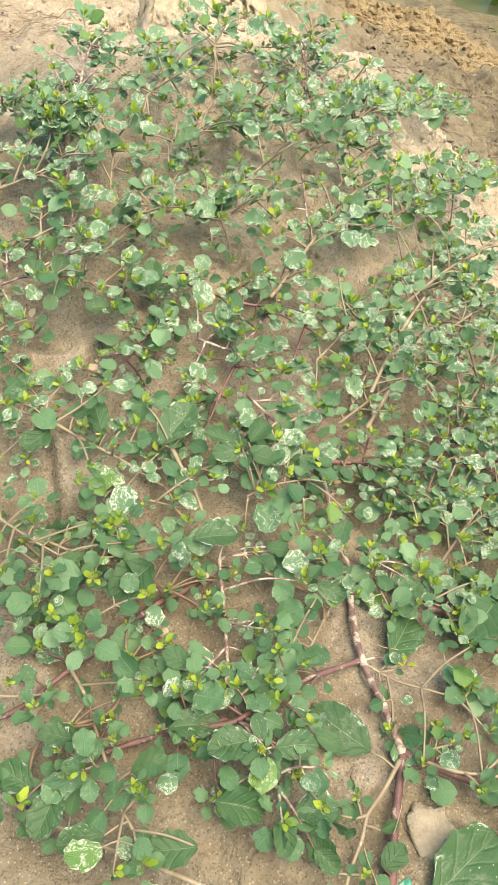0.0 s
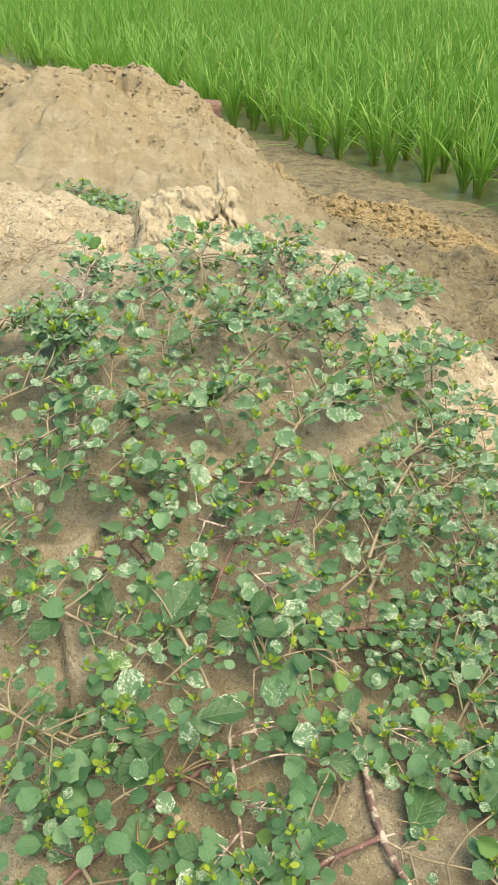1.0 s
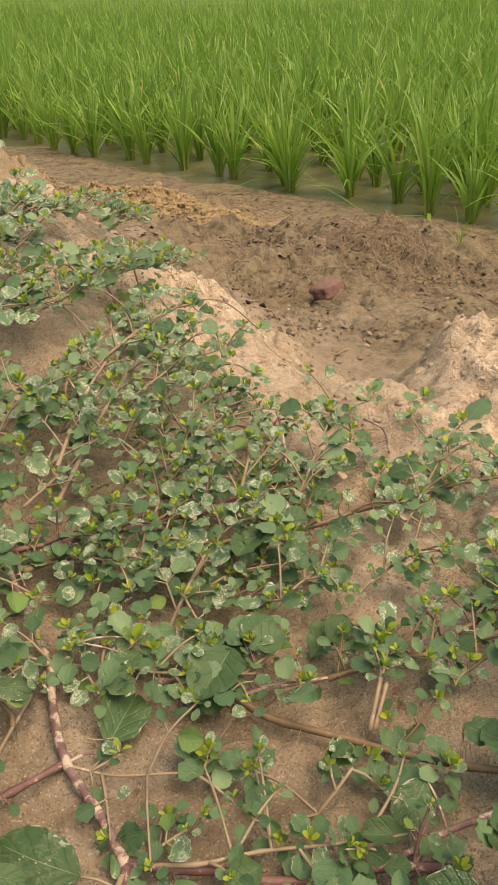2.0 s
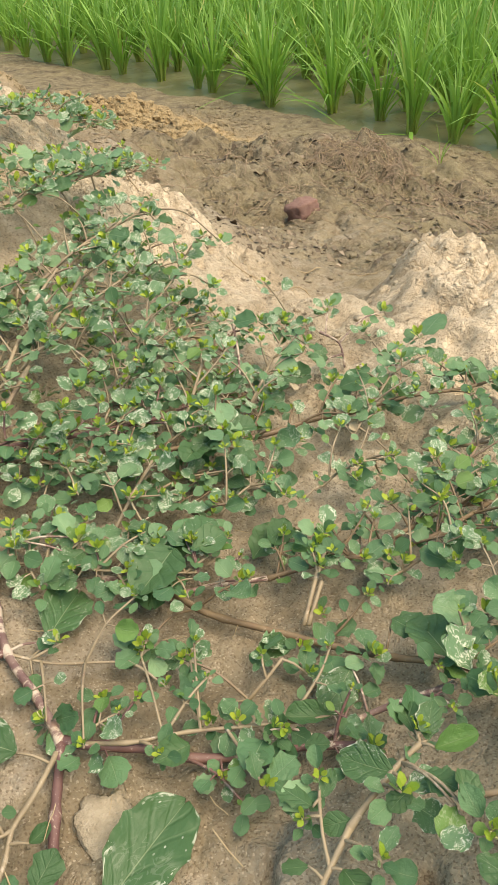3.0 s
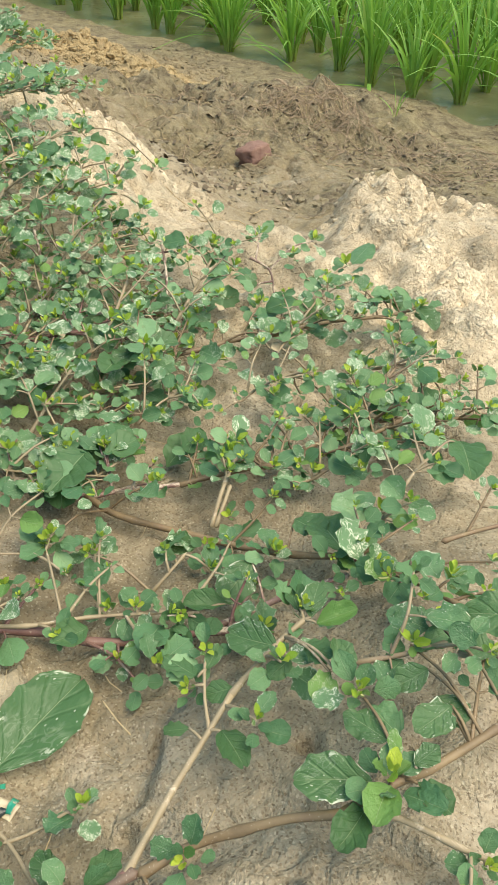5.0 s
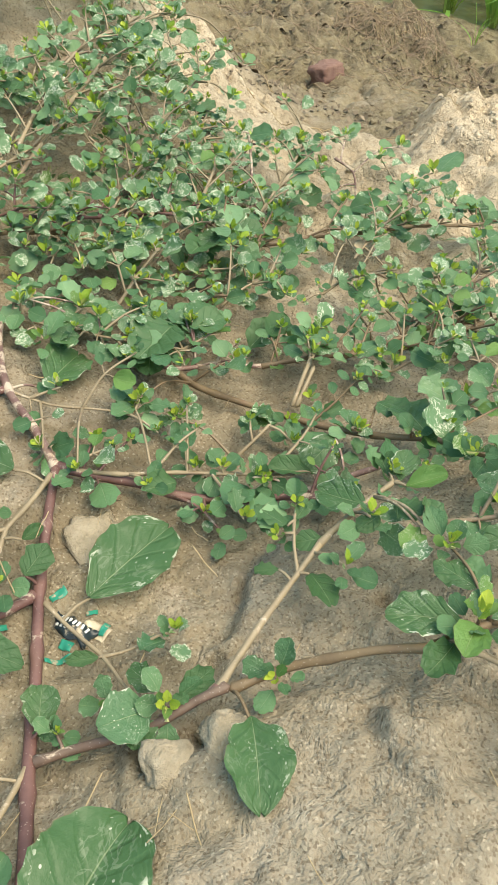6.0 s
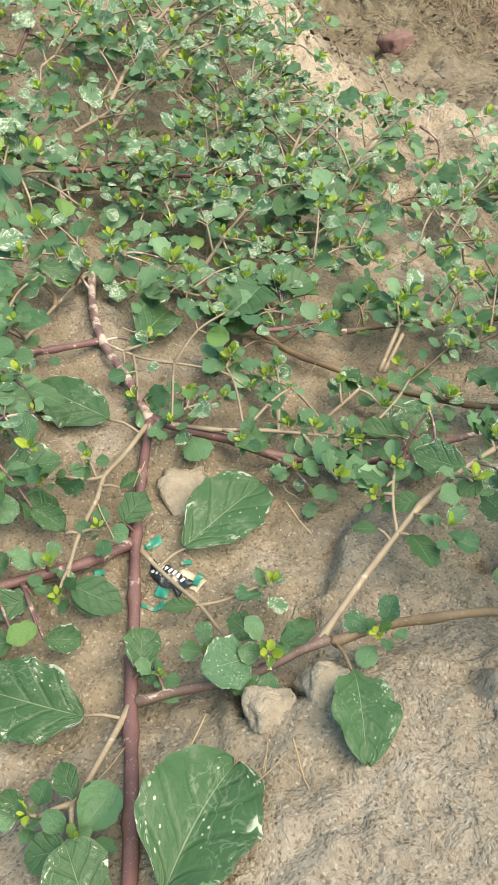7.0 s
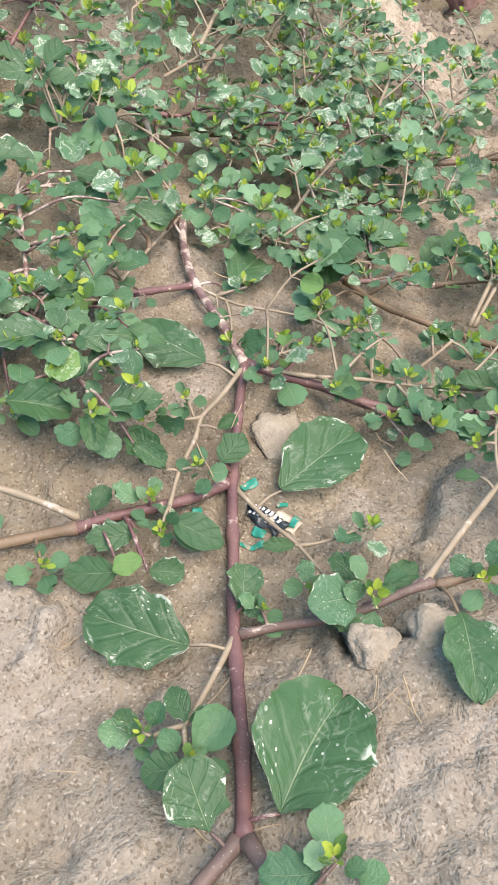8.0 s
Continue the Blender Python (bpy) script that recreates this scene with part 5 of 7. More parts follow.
    stem(plant, TAN, 0.0016, 0.0012, 0, (0.313, 0.096, 0.079), (0.326, 0.089, 0.079), (0.339, 0.078, 0.077), (0.353, 0.065, 0.076), (0.369, 0.058, 0.071))
    stem(plant, PURPLE, 0.0018, 0.0015, 0, (0.218, 0.114, 0.046), (0.203, 0.110, 0.040), (0.191, 0.110, 0.035))
    big_leaf(plant, (0.139, 0.022, 0.049), (0.173, 0.066, 0.053), .98)
    big_leaf(plant, (0.111, 0.104, 0.022), (0.064, 0.123, 0.024), .85)
    big_leaf(plant, (0.166, 0.192, 0.016), (0.216, 0.235, 0.016), .72)
    big_leaf(plant, (0.131, 0.279, 0.031), (0.091, 0.305, 0.046), .80)
    big_leaf(plant, (0.153, 0.355, 0.025), (0.179, 0.402, 0.021), .72)
    big_leaf(plant, (0.114, 0.019, 0.046), (0.105, 0.044, 0.052), 1.12)
    big_leaf(plant, (0.227, 0.095, 0.050), (0.223, 0.054, 0.060), .80)
    big_leaf(plant, (0.105, 0.201, 0.028), (0.086, 0.221, 0.037), .72)
    big_leaf(plant, (0.137, 0.120, 0.024), (0.141, 0.141, 0.028), .98)
    big_leaf(plant, (0.106, 0.170, 0.028), (0.131, 0.155, 0.025), .72)
    big_leaf(plant, (0.089, 0.165, 0.027), (0.065, 0.161, 0.026), .78)
    big_leaf(plant, (0.081, 0.144, 0.024), (0.054, 0.145, 0.022), .80)
    big_leaf(plant, (0.094, 0.143, 0.025), (0.112, 0.140, 0.023), .9)
    big_leaf(plant, (0.091, 0.149, 0.028), (0.078, 0.141, 0.028), .9, "fresh")
    big_leaf(plant, (0.167, 0.154, 0.021), (0.151, 0.155, 0.021), .6)
    big_leaf(plant, (0.201, 0.115, 0.039), (0.217, 0.125, 0.044), .8)
    big_leaf(plant, (0.192, 0.123, 0.035), (0.180, 0.138, 0.035), .8)
    big_leaf(plant, (0.183, 0.113, 0.037), (0.177, 0.096, 0.038), 1.05)
    big_leaf(plant, (0.185, 0.425, 0.029), (0.164, 0.404, 0.038), .8)
    big_leaf(plant, (0.250, 0.444, 0.014), (0.246, 0.411, 0.016), .9)
    big_leaf(plant, (0.307, 0.417, -0.009), (0.333, 0.435, 0.007), .8)
    big_leaf(plant, (0.062, 0.262, 0.067), (0.092, 0.266, 0.067), .75)
    big_leaf(plant, (0.056, 0.256, 0.067), (0.055, 0.234, 0.063), 1.0, "fresh")
    big_leaf(plant, (0.049, 0.266, 0.069), (0.019, 0.256, 0.069), .85)
    big_leaf(plant, (0.053, 0.266, 0.070), (0.049, 0.282, 0.074), .8)
    big_leaf(plant, (0.088, 0.274, 0.064), (0.108, 0.269, 0.057), .7)
    big_leaf(plant, (0.135, 0.205, 0.027), (0.147, 0.219, 0.035), 1.0)
    big_leaf(plant, (0.134, 0.228, 0.029), (0.146, 0.233, 0.033), .7)
    big_leaf(plant, (0.068, 0.179, 0.026), (0.075, 0.191, 0.031), .95)
    big_leaf(plant, (0.135, 0.125, 0.021), (0.147, 0.114, 0.026), .6)
    big_leaf(plant, (0.107, 0.044, 0.040), (0.089, 0.045, 0.037), .95)
    big_leaf(plant, (0.108, 0.063, 0.037), (0.102, 0.079, 0.037), .75)
    big_leaf(plant, (0.109, 0.064, 0.037), (0.124, 0.063, 0.043), .75)
    big_leaf(plant, (0.090, 0.061, 0.035), (0.079, 0.070, 0.036), .7)
    big_leaf(plant, (0.223, 0.262, 0.021), (0.203, 0.254, 0.026), .95)
    big_leaf(plant, (0.305, 0.254, 0.023), (0.280, 0.261, 0.023), .7)
    big_leaf(plant, (0.284, 0.239, 0.026), (0.296, 0.232, 0.032), .9)
    big_leaf(plant, (0.338, 0.097, 0.085), (0.346, 0.081, 0.086), .95)
    big_leaf(plant, (0.327, 0.099, 0.085), (0.312, 0.085, 0.090), .9, "fresh")
    big_leaf(plant, (0.321, 0.104, 0.083), (0.291, 0.115, 0.079), .75)
    big_leaf(plant, (0.315, 0.095, 0.081), (0.295, 0.083, 0.082), .8)
    big_leaf(plant, (0.340, 0.103, 0.087), (0.352, 0.107, 0.091), .9)
    big_leaf(plant, (0.335, 0.118, 0.085), (0.322, 0.137, 0.082), .75)
    big_leaf(plant, (0.333, 0.106, 0.090), (0.335, 0.117, 0.096), .6, "fresh")
    big_leaf(plant, (0.368, 0.123, 0.088), (0.346, 0.116, 0.087), .85)
    big_leaf(plant, (0.365, 0.131, 0.084), (0.374, 0.116, 0.086), .95)
    big_leaf(plant, (0.368, 0.144, 0.086), (0.351, 0.143, 0.080), .9)
    big_leaf(plant, (0.273, 0.160, 0.054), (0.278, 0.139, 0.059), .85)
    big_leaf(plant, (0.259, 0.167, 0.052), (0.247, 0.170, 0.050), .7)
    big_leaf(plant, (0.329, 0.205, 0.066), (0.332, 0.225, 0.064), .8)
    big_leaf(plant, (0.333, 0.199, 0.069), (0.344, 0.217, 0.071), .8)
    big_leaf(plant, (0.334, 0.193, 0.071), (0.354, 0.190, 0.079), .7, "fresh")
    big_leaf(plant, (0.312, 0.191, 0.063), (0.292, 0.211, 0.056), .8)
    big_leaf(plant, (0.314, 0.180, 0.067), (0.301, 0.173, 0.065), .9)
    big_leaf(plant, (0.322, 0.182, 0.072), (0.332, 0.168, 0.077), .95)
    big_leaf(plant, (0.327, 0.162, 0.076), (0.314, 0.150, 0.074), .9, "fresh")
    big_leaf(plant, (0.331, 0.156, 0.078), (0.335, 0.175, 0.080), .85)
    big_leaf(plant, (0.285, 0.179, 0.056), (0.271, 0.182, 0.052), .9)
    big_leaf(plant, (0.270, 0.191, 0.055), (0.256, 0.208, 0.053), .7)
    big_leaf(plant, (0.275, 0.193, 0.056), (0.286, 0.205, 0.058), .6)
    big_leaf(plant, (0.402, 0.140, 0.087), (0.388, 0.154, 0.088), .9)
    big_leaf(plant, (0.426, 0.151, 0.093), (0.399, 0.168, 0.089), .85)
    tuft(plant, (0.108, 0.046, 0.043), 0.0150)
    tuft(plant, (0.091, 0.060, 0.037), 0.0130)
    tuft(plant, (0.096, 0.181, 0.030), 0.0150)
    tuft(plant, (0.101, 0.163, 0.028), 0.0160)
    tuft(plant, (0.122, 0.200, 0.030), 0.0140)
    tuft(plant, (0.096, 0.230, 0.038), 0.0140)
    tuft(plant, (0.118, 0.246, 0.035), 0.0120)
    tuft(plant, (0.205, 0.156, 0.029), 0.0150)
    tuft(plant, (0.194, 0.111, 0.044), 0.0200)
    tuft(plant, (0.170, 0.121, 0.033), 0.0140)
    tuft(plant, (0.145, 0.116, 0.028), 0.0100)
    tuft(plant, (0.153, -0.000, 0.068), 0.0180)
    tuft(plant, (0.056, 0.260, 0.069), 0.0140)
    tuft(plant, (0.027, 0.235, 0.046), 0.0160)
    tuft(plant, (0.045, 0.147, 0.028), 0.0140)
    tuft(plant, (0.253, 0.268, 0.022), 0.0150)
    tuft(plant, (0.277, 0.256, 0.023), 0.0150)
    tuft(plant, (0.243, 0.335, 0.016), 0.0130)
    tuft(plant, (0.181, 0.303, 0.026), 0.0140)
    tuft(plant, (0.237, 0.240, 0.016), 0.0120)
    tuft(plant, (0.238, 0.327, 0.015), 0.0140)
    tuft(plant, (0.208, 0.334, 0.020), 0.0130)
    tuft(plant, (0.095, 0.411, 0.079), 0.0240)
    tuft(plant, (0.184, 0.437, 0.033), 0.0160)
    tuft(plant, (0.286, 0.451, 0.012), 0.0200)
    tuft(plant, (0.269, 0.482, 0.018), 0.0160)
    tuft(plant, (0.064, 0.330, 0.069), 0.0180)
    tuft(plant, (0.036, 0.302, 0.067), 0.0180)
    tuft(plant, (0.076, 0.333, 0.062), 0.0180)
    tuft(plant, (0.265, 0.189, 0.050), 0.0130)
    tuft(plant, (0.278, 0.203, 0.056), 0.0160)
    tuft(plant, (0.309, 0.179, 0.068), 0.0200)
    tuft(plant, (0.330, 0.207, 0.067), 0.0200)
    tuft(plant, (0.327, 0.101, 0.088), 0.0220)
    tuft(plant, (0.334, 0.145, 0.082), 0.0200)
    tuft(plant, (0.337, 0.051, 0.078), 0.0180)
    tuft(plant, (0.352, 0.063, 0.075), 0.0140)
    tuft(plant, (0.242, 0.108, 0.056), 0.0160)
    tuft(plant, (0.368, 0.160, 0.083), 0.0200)
    tuft(plant, (0.385, 0.160, 0.088), 0.0220)
    tuft(plant, (0.288, 0.155, 0.064), 0.0150)
    tuft(plant, (0.314, 0.220, 0.038), 0.0180)


def build_plant_slope(plant):
    stem(plant, OLIVE, 0.0026, 0.0022, .2, (0.242, 0.394, 0.000), (0.260, 0.371, -0.002), (0.299, 0.344, -0.004), (0.332, 0.315, 0.002), (0.361, 0.287, 0.014), (0.385, 0.262, 0.031))
    stem(plant, OLIVE, 0.0021, 0.0015, .5, (0.385, 0.262, 0.031), (0.395, 0.238, 0.044), (0.404, 0.205, 0.062), (0.409, 0.180, 0.073))
    stem(plant, BARKY, 0.0022, 0.0018, .2, (0.195, 0.412, 0.012), (0.218, 0.409, 0.005), (0.242, 0.394, 0.000), (0.269, 0.396, -0.003), (0.311, 0.393, -0.006))
    stem(plant, TAN, 0.0017, 0.0014, .1, (0.320, 0.340, -0.000), (0.335, 0.360, 0.017), (0.360, 0.396, 0.021))
    stem(plant, TAN, 0.0017, 0.0013, 0, (0.323, 0.339, -0.000), (0.339, 0.358, 0.017))
    stem(plant, OLIVE, 0.0020, 0.0015, .5, (0.311, 0.393, -0.006), (0.350, 0.390, 0.000), (0.384, 0.383, 0.005), (0.430, 0.383, 0.007), (0.477, 0.400, 0.003), (0.533, 0.426, -0.007), (0.573, 0.426, -0.010))
    stem(plant, OLIVE, 0.0019, 0.0015, .4, (0.430, 0.383, 0.007), (0.483, 0.392, 0.001), (0.544, 0.407, -0.006), (0.592, 0.410, -0.011), (0.636, 0.407, -0.014))
    stem(plant, TAN, 0.0014, 0.0010, .3, (0.460, 0.406, 0.004), (0.487, 0.434, 0.005), (0.526, 0.482, 0.002), (0.556, 0.509, 0.002))
    stem(plant, TAN, 0.0014, 0.0010, .4, (0.391, 0.258, 0.033), (0.398, 0.262, 0.044), (0.424, 0.283, 0.044), (0.458, 0.315, 0.037), (0.480, 0.331, 0.033))
    stem(plant, OLIVE, 0.0016, 0.0012, .4, (0.438, 0.242, 0.050), (0.461, 0.242, 0.052), (0.490, 0.242, 0.052))
    stem(plant, TAN, 0.0014, 0.0011, .4, (0.343, 0.164, 0.074), (0.363, 0.157, 0.082), (0.381, 0.153, 0.089))
    stem(plant, TAN, 0.0016, 0.0014, .4, (0.239, 0.504, 0.014), (0.266, 0.532, 0.025), (0.295, 0.573, 0.031), (0.321, 0.627, 0.039))
    stem(plant, TAN, 0.0022, 0.0018, .3, (0.146, 0.569, 0.067), (0.166, 0.608, 0.074), (0.185, 0.646, 0.083), (0.214, 0.694, 0.094), (0.236, 0.732, 0.102))
    stem(plant, TAN, 0.0019, 0.0014, .3, (0.151, 0.606, 0.079), (0.166, 0.640, 0.090), (0.187, 0.681, 0.105), (0.209, 0.719, 0.112))
    stem(plant, TAN, 0.0017, 0.0011, .5, (0.141, 0.784, 0.144), (0.174, 0.810, 0.144), (0.210, 0.853, 0.143), (0.244, 0.904, 0.139), (0.290, 0.985, 0.125))
    stem(plant, TAN, 0.0017, 0.0011, .5, (0.192, 0.723, 0.101), (0.236, 0.772, 0.109), (0.277, 0.818, 0.107), (0.320, 0.879, 0.098))
    stem(plant, TAN, 0.0016, 0.0012, .4, (0.222, 0.572, 0.030), (0.243, 0.606, 0.042), (0.263, 0.642, 0.053), (0.282, 0.680, 0.066))
    stem(plant, BARKY, 0.0016, 0.0012, .2, (0.264, 0.656, 0.057), (0.266, 0.633, 0.040), (0.260, 0.607, 0.017))
    stem(plant, TAN, 0.0016, 0.0011, .5, (0.342, 0.571, 0.003), (0.374, 0.615, 0.014), (0.411, 0.668, 0.023), (0.438, 0.709, 0.030))
    stem(plant, BARKY, 0.0014, 0.0011, .3, (0.371, 0.701, 0.039), (0.368, 0.669, 0.018), (0.356, 0.622, -0.004))
    stem(plant, OLIVE, 0.0026, 0.0016, .5, (0.338, 0.551, 0.002), (0.371, 0.554, 0.002), (0.407, 0.562, 0.001), (0.453, 0.565, -0.001), (0.504, 0.575, -0.003), (0.565, 0.575, -0.006), (0.590, 0.575, -0.005))
    stem(plant, OLIVE, 0.0022, 0.0015, .5, (0.378, 0.397, -0.008), (0.423, 0.402, 0.000), (0.472, 0.415, 0.001), (0.517, 0.411, -0.002), (0.560, 0.411, -0.010))
    stem(plant, TAN, 0.0014, 0.0010, .5, (0.471, 0.417, 0.001), (0.511, 0.461, 0.001), (0.543, 0.490, 0.002))
    stem(plant, TAN, 0.0016, 0.0012, .3, (0.212, 0.461, 0.013), (0.230, 0.485, 0.022), (0.251, 0.512, 0.029))
    stem(plant, OLIVE, 0.0024, 0.0018, .5, (0.115, 0.513, 0.050), (0.140, 0.523, 0.046), (0.182, 0.526, 0.040), (0.250, 0.530, 0.024), (0.290, 0.536, 0.019), (0.335, 0.538, 0.013))
    stem(plant, BARKY, 0.0020, 0.0016, .2, (0.298, 0.250, 0.010), (0.329, 0.254, 0.014), (0.355, 0.249, 0.027), (0.378, 0.246, 0.034))
    stem(plant, TAN, 0.0013, 0.0009, .2, (0.267, 0.293, 0.002), (0.280, 0.298, 0.011), (0.292, 0.304, 0.018))
    stem(plant, TAN, 0.0013, 0.0009, .5, (0.405, 0.365, -0.000), (0.432, 0.368, 0.011), (0.455, 0.377, 0.013))
    stem(plant, TAN, 0.0013, 0.0009, .6, (0.385, 0.475, -0.002), (0.408, 0.484, 0.004), (0.436, 0.488, 0.006))
    stem(plant, TAN, 0.0011, 0.0008, .5, (0.295, 0.467, -0.001), (0.317, 0.476, 0.010), (0.344, 0.484, 0.014))
    stem(plant, TAN, 0.0013, 0.0009, .5, (0.431, 0.526, -0.002), (0.459, 0.554, 0.004), (0.517, 0.617, 0.005))
    stem(plant, BARKY, 0.0014, 0.0010, .3, (0.467, 0.700, 0.009), (0.488, 0.696, -0.006), (0.488, 0.678, -0.025))
    stem(plant, TAN, 0.0012, 0.0008, .4, (0.304, 0.736, 0.059), (0.330, 0.772, 0.064), (0.352, 0.813, 0.069))
    big_leaf(plant, (0.247, 0.414, 0.023), (0.216, 0.378, 0.028), .95)
    big_leaf(plant, (0.258, 0.421, 0.021), (0.286, 0.440, 0.023), .9)
    big_leaf(plant, (0.243, 0.427, 0.025), (0.220, 0.438, 0.034), .8)
    big_leaf(plant, (0.322, 0.410, 0.007), (0.336, 0.430, 0.014), .95, "dark")
    big_leaf(plant, (0.287, 0.533, 0.027), (0.287, 0.562, 0.034), .95)
    big_leaf(plant, (0.323, 0.542, 0.023), (0.349, 0.543, 0.022), .95)
    big_leaf(plant, (0.312, 0.538, 0.024), (0.288, 0.516, 0.025), .9)
    big_leaf(plant, (0.497, 0.605, 0.004), (0.502, 0.572, -0.002), .95)
    big_leaf(plant, (0.584, 0.617, -0.003), (0.588, 0.584, -0.007), .75)
    big_leaf(plant, (0.386, 0.263, 0.031), (0.382, 0.305, 0.028), .9)
    big_leaf(plant, (0.306, 0.324, 0.003), (0.281, 0.321, 0.007), .8)
    big_leaf(plant, (0.535, 0.422, -0.001), (0.545, 0.449, 0.002), .75)
    big_leaf(plant, (0.445, 0.290, 0.038), (0.441, 0.270, 0.045), .85)
    big_leaf(plant, (0.520, 0.354, 0.018), (0.504, 0.309, 0.030), .75)
    big_leaf(plant, (0.286, 0.305, 0.014), (0.274, 0.316, 0.016), .8)
    big_leaf(plant, (0.369, 0.310, 0.021), (0.383, 0.287, 0.028), .95)
    big_leaf(plant, (0.229, 0.408, 0.019), (0.224, 0.371, 0.019), .85)
    big_leaf(plant, (0.260, 0.411, 0.021), (0.287, 0.422, 0.023), .95)
    big_leaf(plant, (0.293, 0.529, 0.023), (0.276, 0.508, 0.023), 1.0)
    big_leaf(plant, (0.318, 0.514, 0.022), (0.337, 0.502, 0.020), .85)
    big_leaf(plant, (0.486, 0.588, 0.003), (0.489, 0.616, 0.005), .9)
    big_leaf(plant, (0.603, 0.578, -0.003), (0.609, 0.544, -0.009), .85)
    big_leaf(plant, (0.468, 0.573, 0.002), (0.451, 0.553, 0.003), .95)
    big_leaf(plant, (0.329, 0.861, 0.090), (0.349, 0.874, 0.077), .75)
    big_leaf(plant, (0.263, 0.772, 0.099), (0.247, 0.749, 0.098), .8)
    big_leaf(plant, (0.329, 0.281, 0.024), (0.303, 0.261, 0.022), .85)
    tuft(plant, (0.392, 0.227, 0.052), 0.0180)
    tuft(plant, (0.390, 0.254, 0.049), 0.0200)
    tuft(plant, (0.413, 0.199, 0.071), 0.0200)
    tuft(plant, (0.347, 0.291, 0.019), 0.0160)
    tuft(plant, (0.270, 0.256, 0.023), 0.0180)
    tuft(plant, (0.239, 0.274, 0.019), 0.0170)
    tuft(plant, (0.210, 0.335, 0.022), 0.0180)
    tuft(plant, (0.234, 0.324, 0.016), 0.0160)
    tuft(plant, (0.233, 0.418, 0.028), 0.0160)
    tuft(plant, (0.262, 0.418, 0.023), 0.0160)
    tuft(plant, (0.345, 0.455, 0.014), 0.0180)
    tuft(plant, (0.356, 0.398, 0.021), 0.0200)
    tuft(plant, (0.398, 0.374, 0.009), 0.0180)
    tuft(plant, (0.421, 0.423, 0.012), 0.0200)
    tuft(plant, (0.396, 0.419, 0.014), 0.0180)
    tuft(plant, (0.435, 0.345, 0.020), 0.0180)
    tuft(plant, (0.414, 0.279, 0.045), 0.0200)
    tuft(plant, (0.497, 0.359, 0.023), 0.0200)
    tuft(plant, (0.514, 0.436, 0.005), 0.0180)
    tuft(plant, (0.557, 0.452, -0.001), 0.0200)
    tuft(plant, (0.564, 0.514, 0.001), 0.0180)
    tuft(plant, (0.525, 0.555, -0.005), 0.0180)
    tuft(plant, (0.417, 0.479, 0.008), 0.0170)
    tuft(plant, (0.317, 0.538, 0.026), 0.0200)
    tuft(plant, (0.440, 0.596, 0.012), 0.0220)
    tuft(plant, (0.546, 0.717, 0.011), 0.0200)
    tuft(plant, (0.563, 0.615, 0.001), 0.0220)
    tuft(plant, (0.422, 0.695, 0.032), 0.0200)
    tuft(plant, (0.289, 0.706, 0.074), 0.0220)
    tuft(plant, (0.309, 0.661, 0.052), 0.0200)
    tuft(plant, (0.364, 0.752, 0.055), 0.0200)
    tuft(plant, (0.405, 0.613, 0.019), 0.0200)
    tuft(plant, (0.318, 0.867, 0.099), 0.0220)
    tuft(plant, (0.268, 0.770, 0.099), 0.0220)
    tuft(plant, (0.294, 0.749, 0.080), 0.0200)
    tuft(plant, (0.296, 0.696, 0.062), 0.0200)
    tuft(plant, (0.327, 0.655, 0.040), 0.0200)
    tuft(plant, (0.321, 0.525, 0.022), 0.0220)
    tuft(plant, (0.424, 0.697, 0.032), 0.0220)
    tuft(plant, (0.437, 0.664, 0.020), 0.0200)
    tuft(plant, (0.498, 0.575, 0.001), 0.0200)
    tuft(plant, (0.560, 0.656, 0.009), 0.0240)
    tuft(plant, (0.575, 0.595, -0.001), 0.0220)
    tuft(plant, (0.609, 0.576, -0.003), 0.0200)
    tuft(plant, (0.552, 0.514, -0.003), 0.0200)
    tuft(plant, (0.349, 0.487, 0.010), 0.0180)
    tuft(plant, (0.348, 0.391, 0.016), 0.0200)
    tuft(plant, (0.406, 0.368, 0.005), 0.0180)
    tuft(plant, (0.410, 0.463, 0.007), 0.0170)
    tuft(plant, (0.485, 0.411, 0.004), 0.0180)
    tuft(plant, (0.389, 0.237, 0.049), 0.0200)
    tuft(plant, (0.346, 0.285, 0.022), 0.0180)
    tuft(plant, (0.305, 0.294, 0.011), 0.0160)
    tuft(plant, (0.262, 0.418, 0.019), 0.0200)
    tuft(plant, (0.237, 0.429, 0.023), 0.0180)
    tuft(plant, (0.194, 0.423, 0.030), 0.0180)
    tuft(plant, (0.147, 0.434, 0.043), 0.0180)
    tuft(plant, (0.219, 0.662, 0.086), 0.0220)
    tuft(plant, (0.331, 1.138, 0.094), 0.0200)
    tuft(plant, (0.282, 1.275, 0.131), 0.0200)
    tuft(plant, (0.414, 0.911, 0.035), 0.0180)
    tuft(plant, (0.345, 0.809, 0.072), 0.0200)
    tuft(plant, (0.365, 0.700, 0.041), 0.0200)
    tuft(plant, (0.189, 0.572, 0.053), 0.0200)
    tuft(plant, (0.163, 0.491, 0.044), 0.0200)
    tuft(plant, (0.201, 0.505, 0.034), 0.0200)
    tuft(plant, (0.235, 0.521, 0.031), 0.0200)
    tuft(plant, (0.340, 0.367, 0.022), 0.0180)


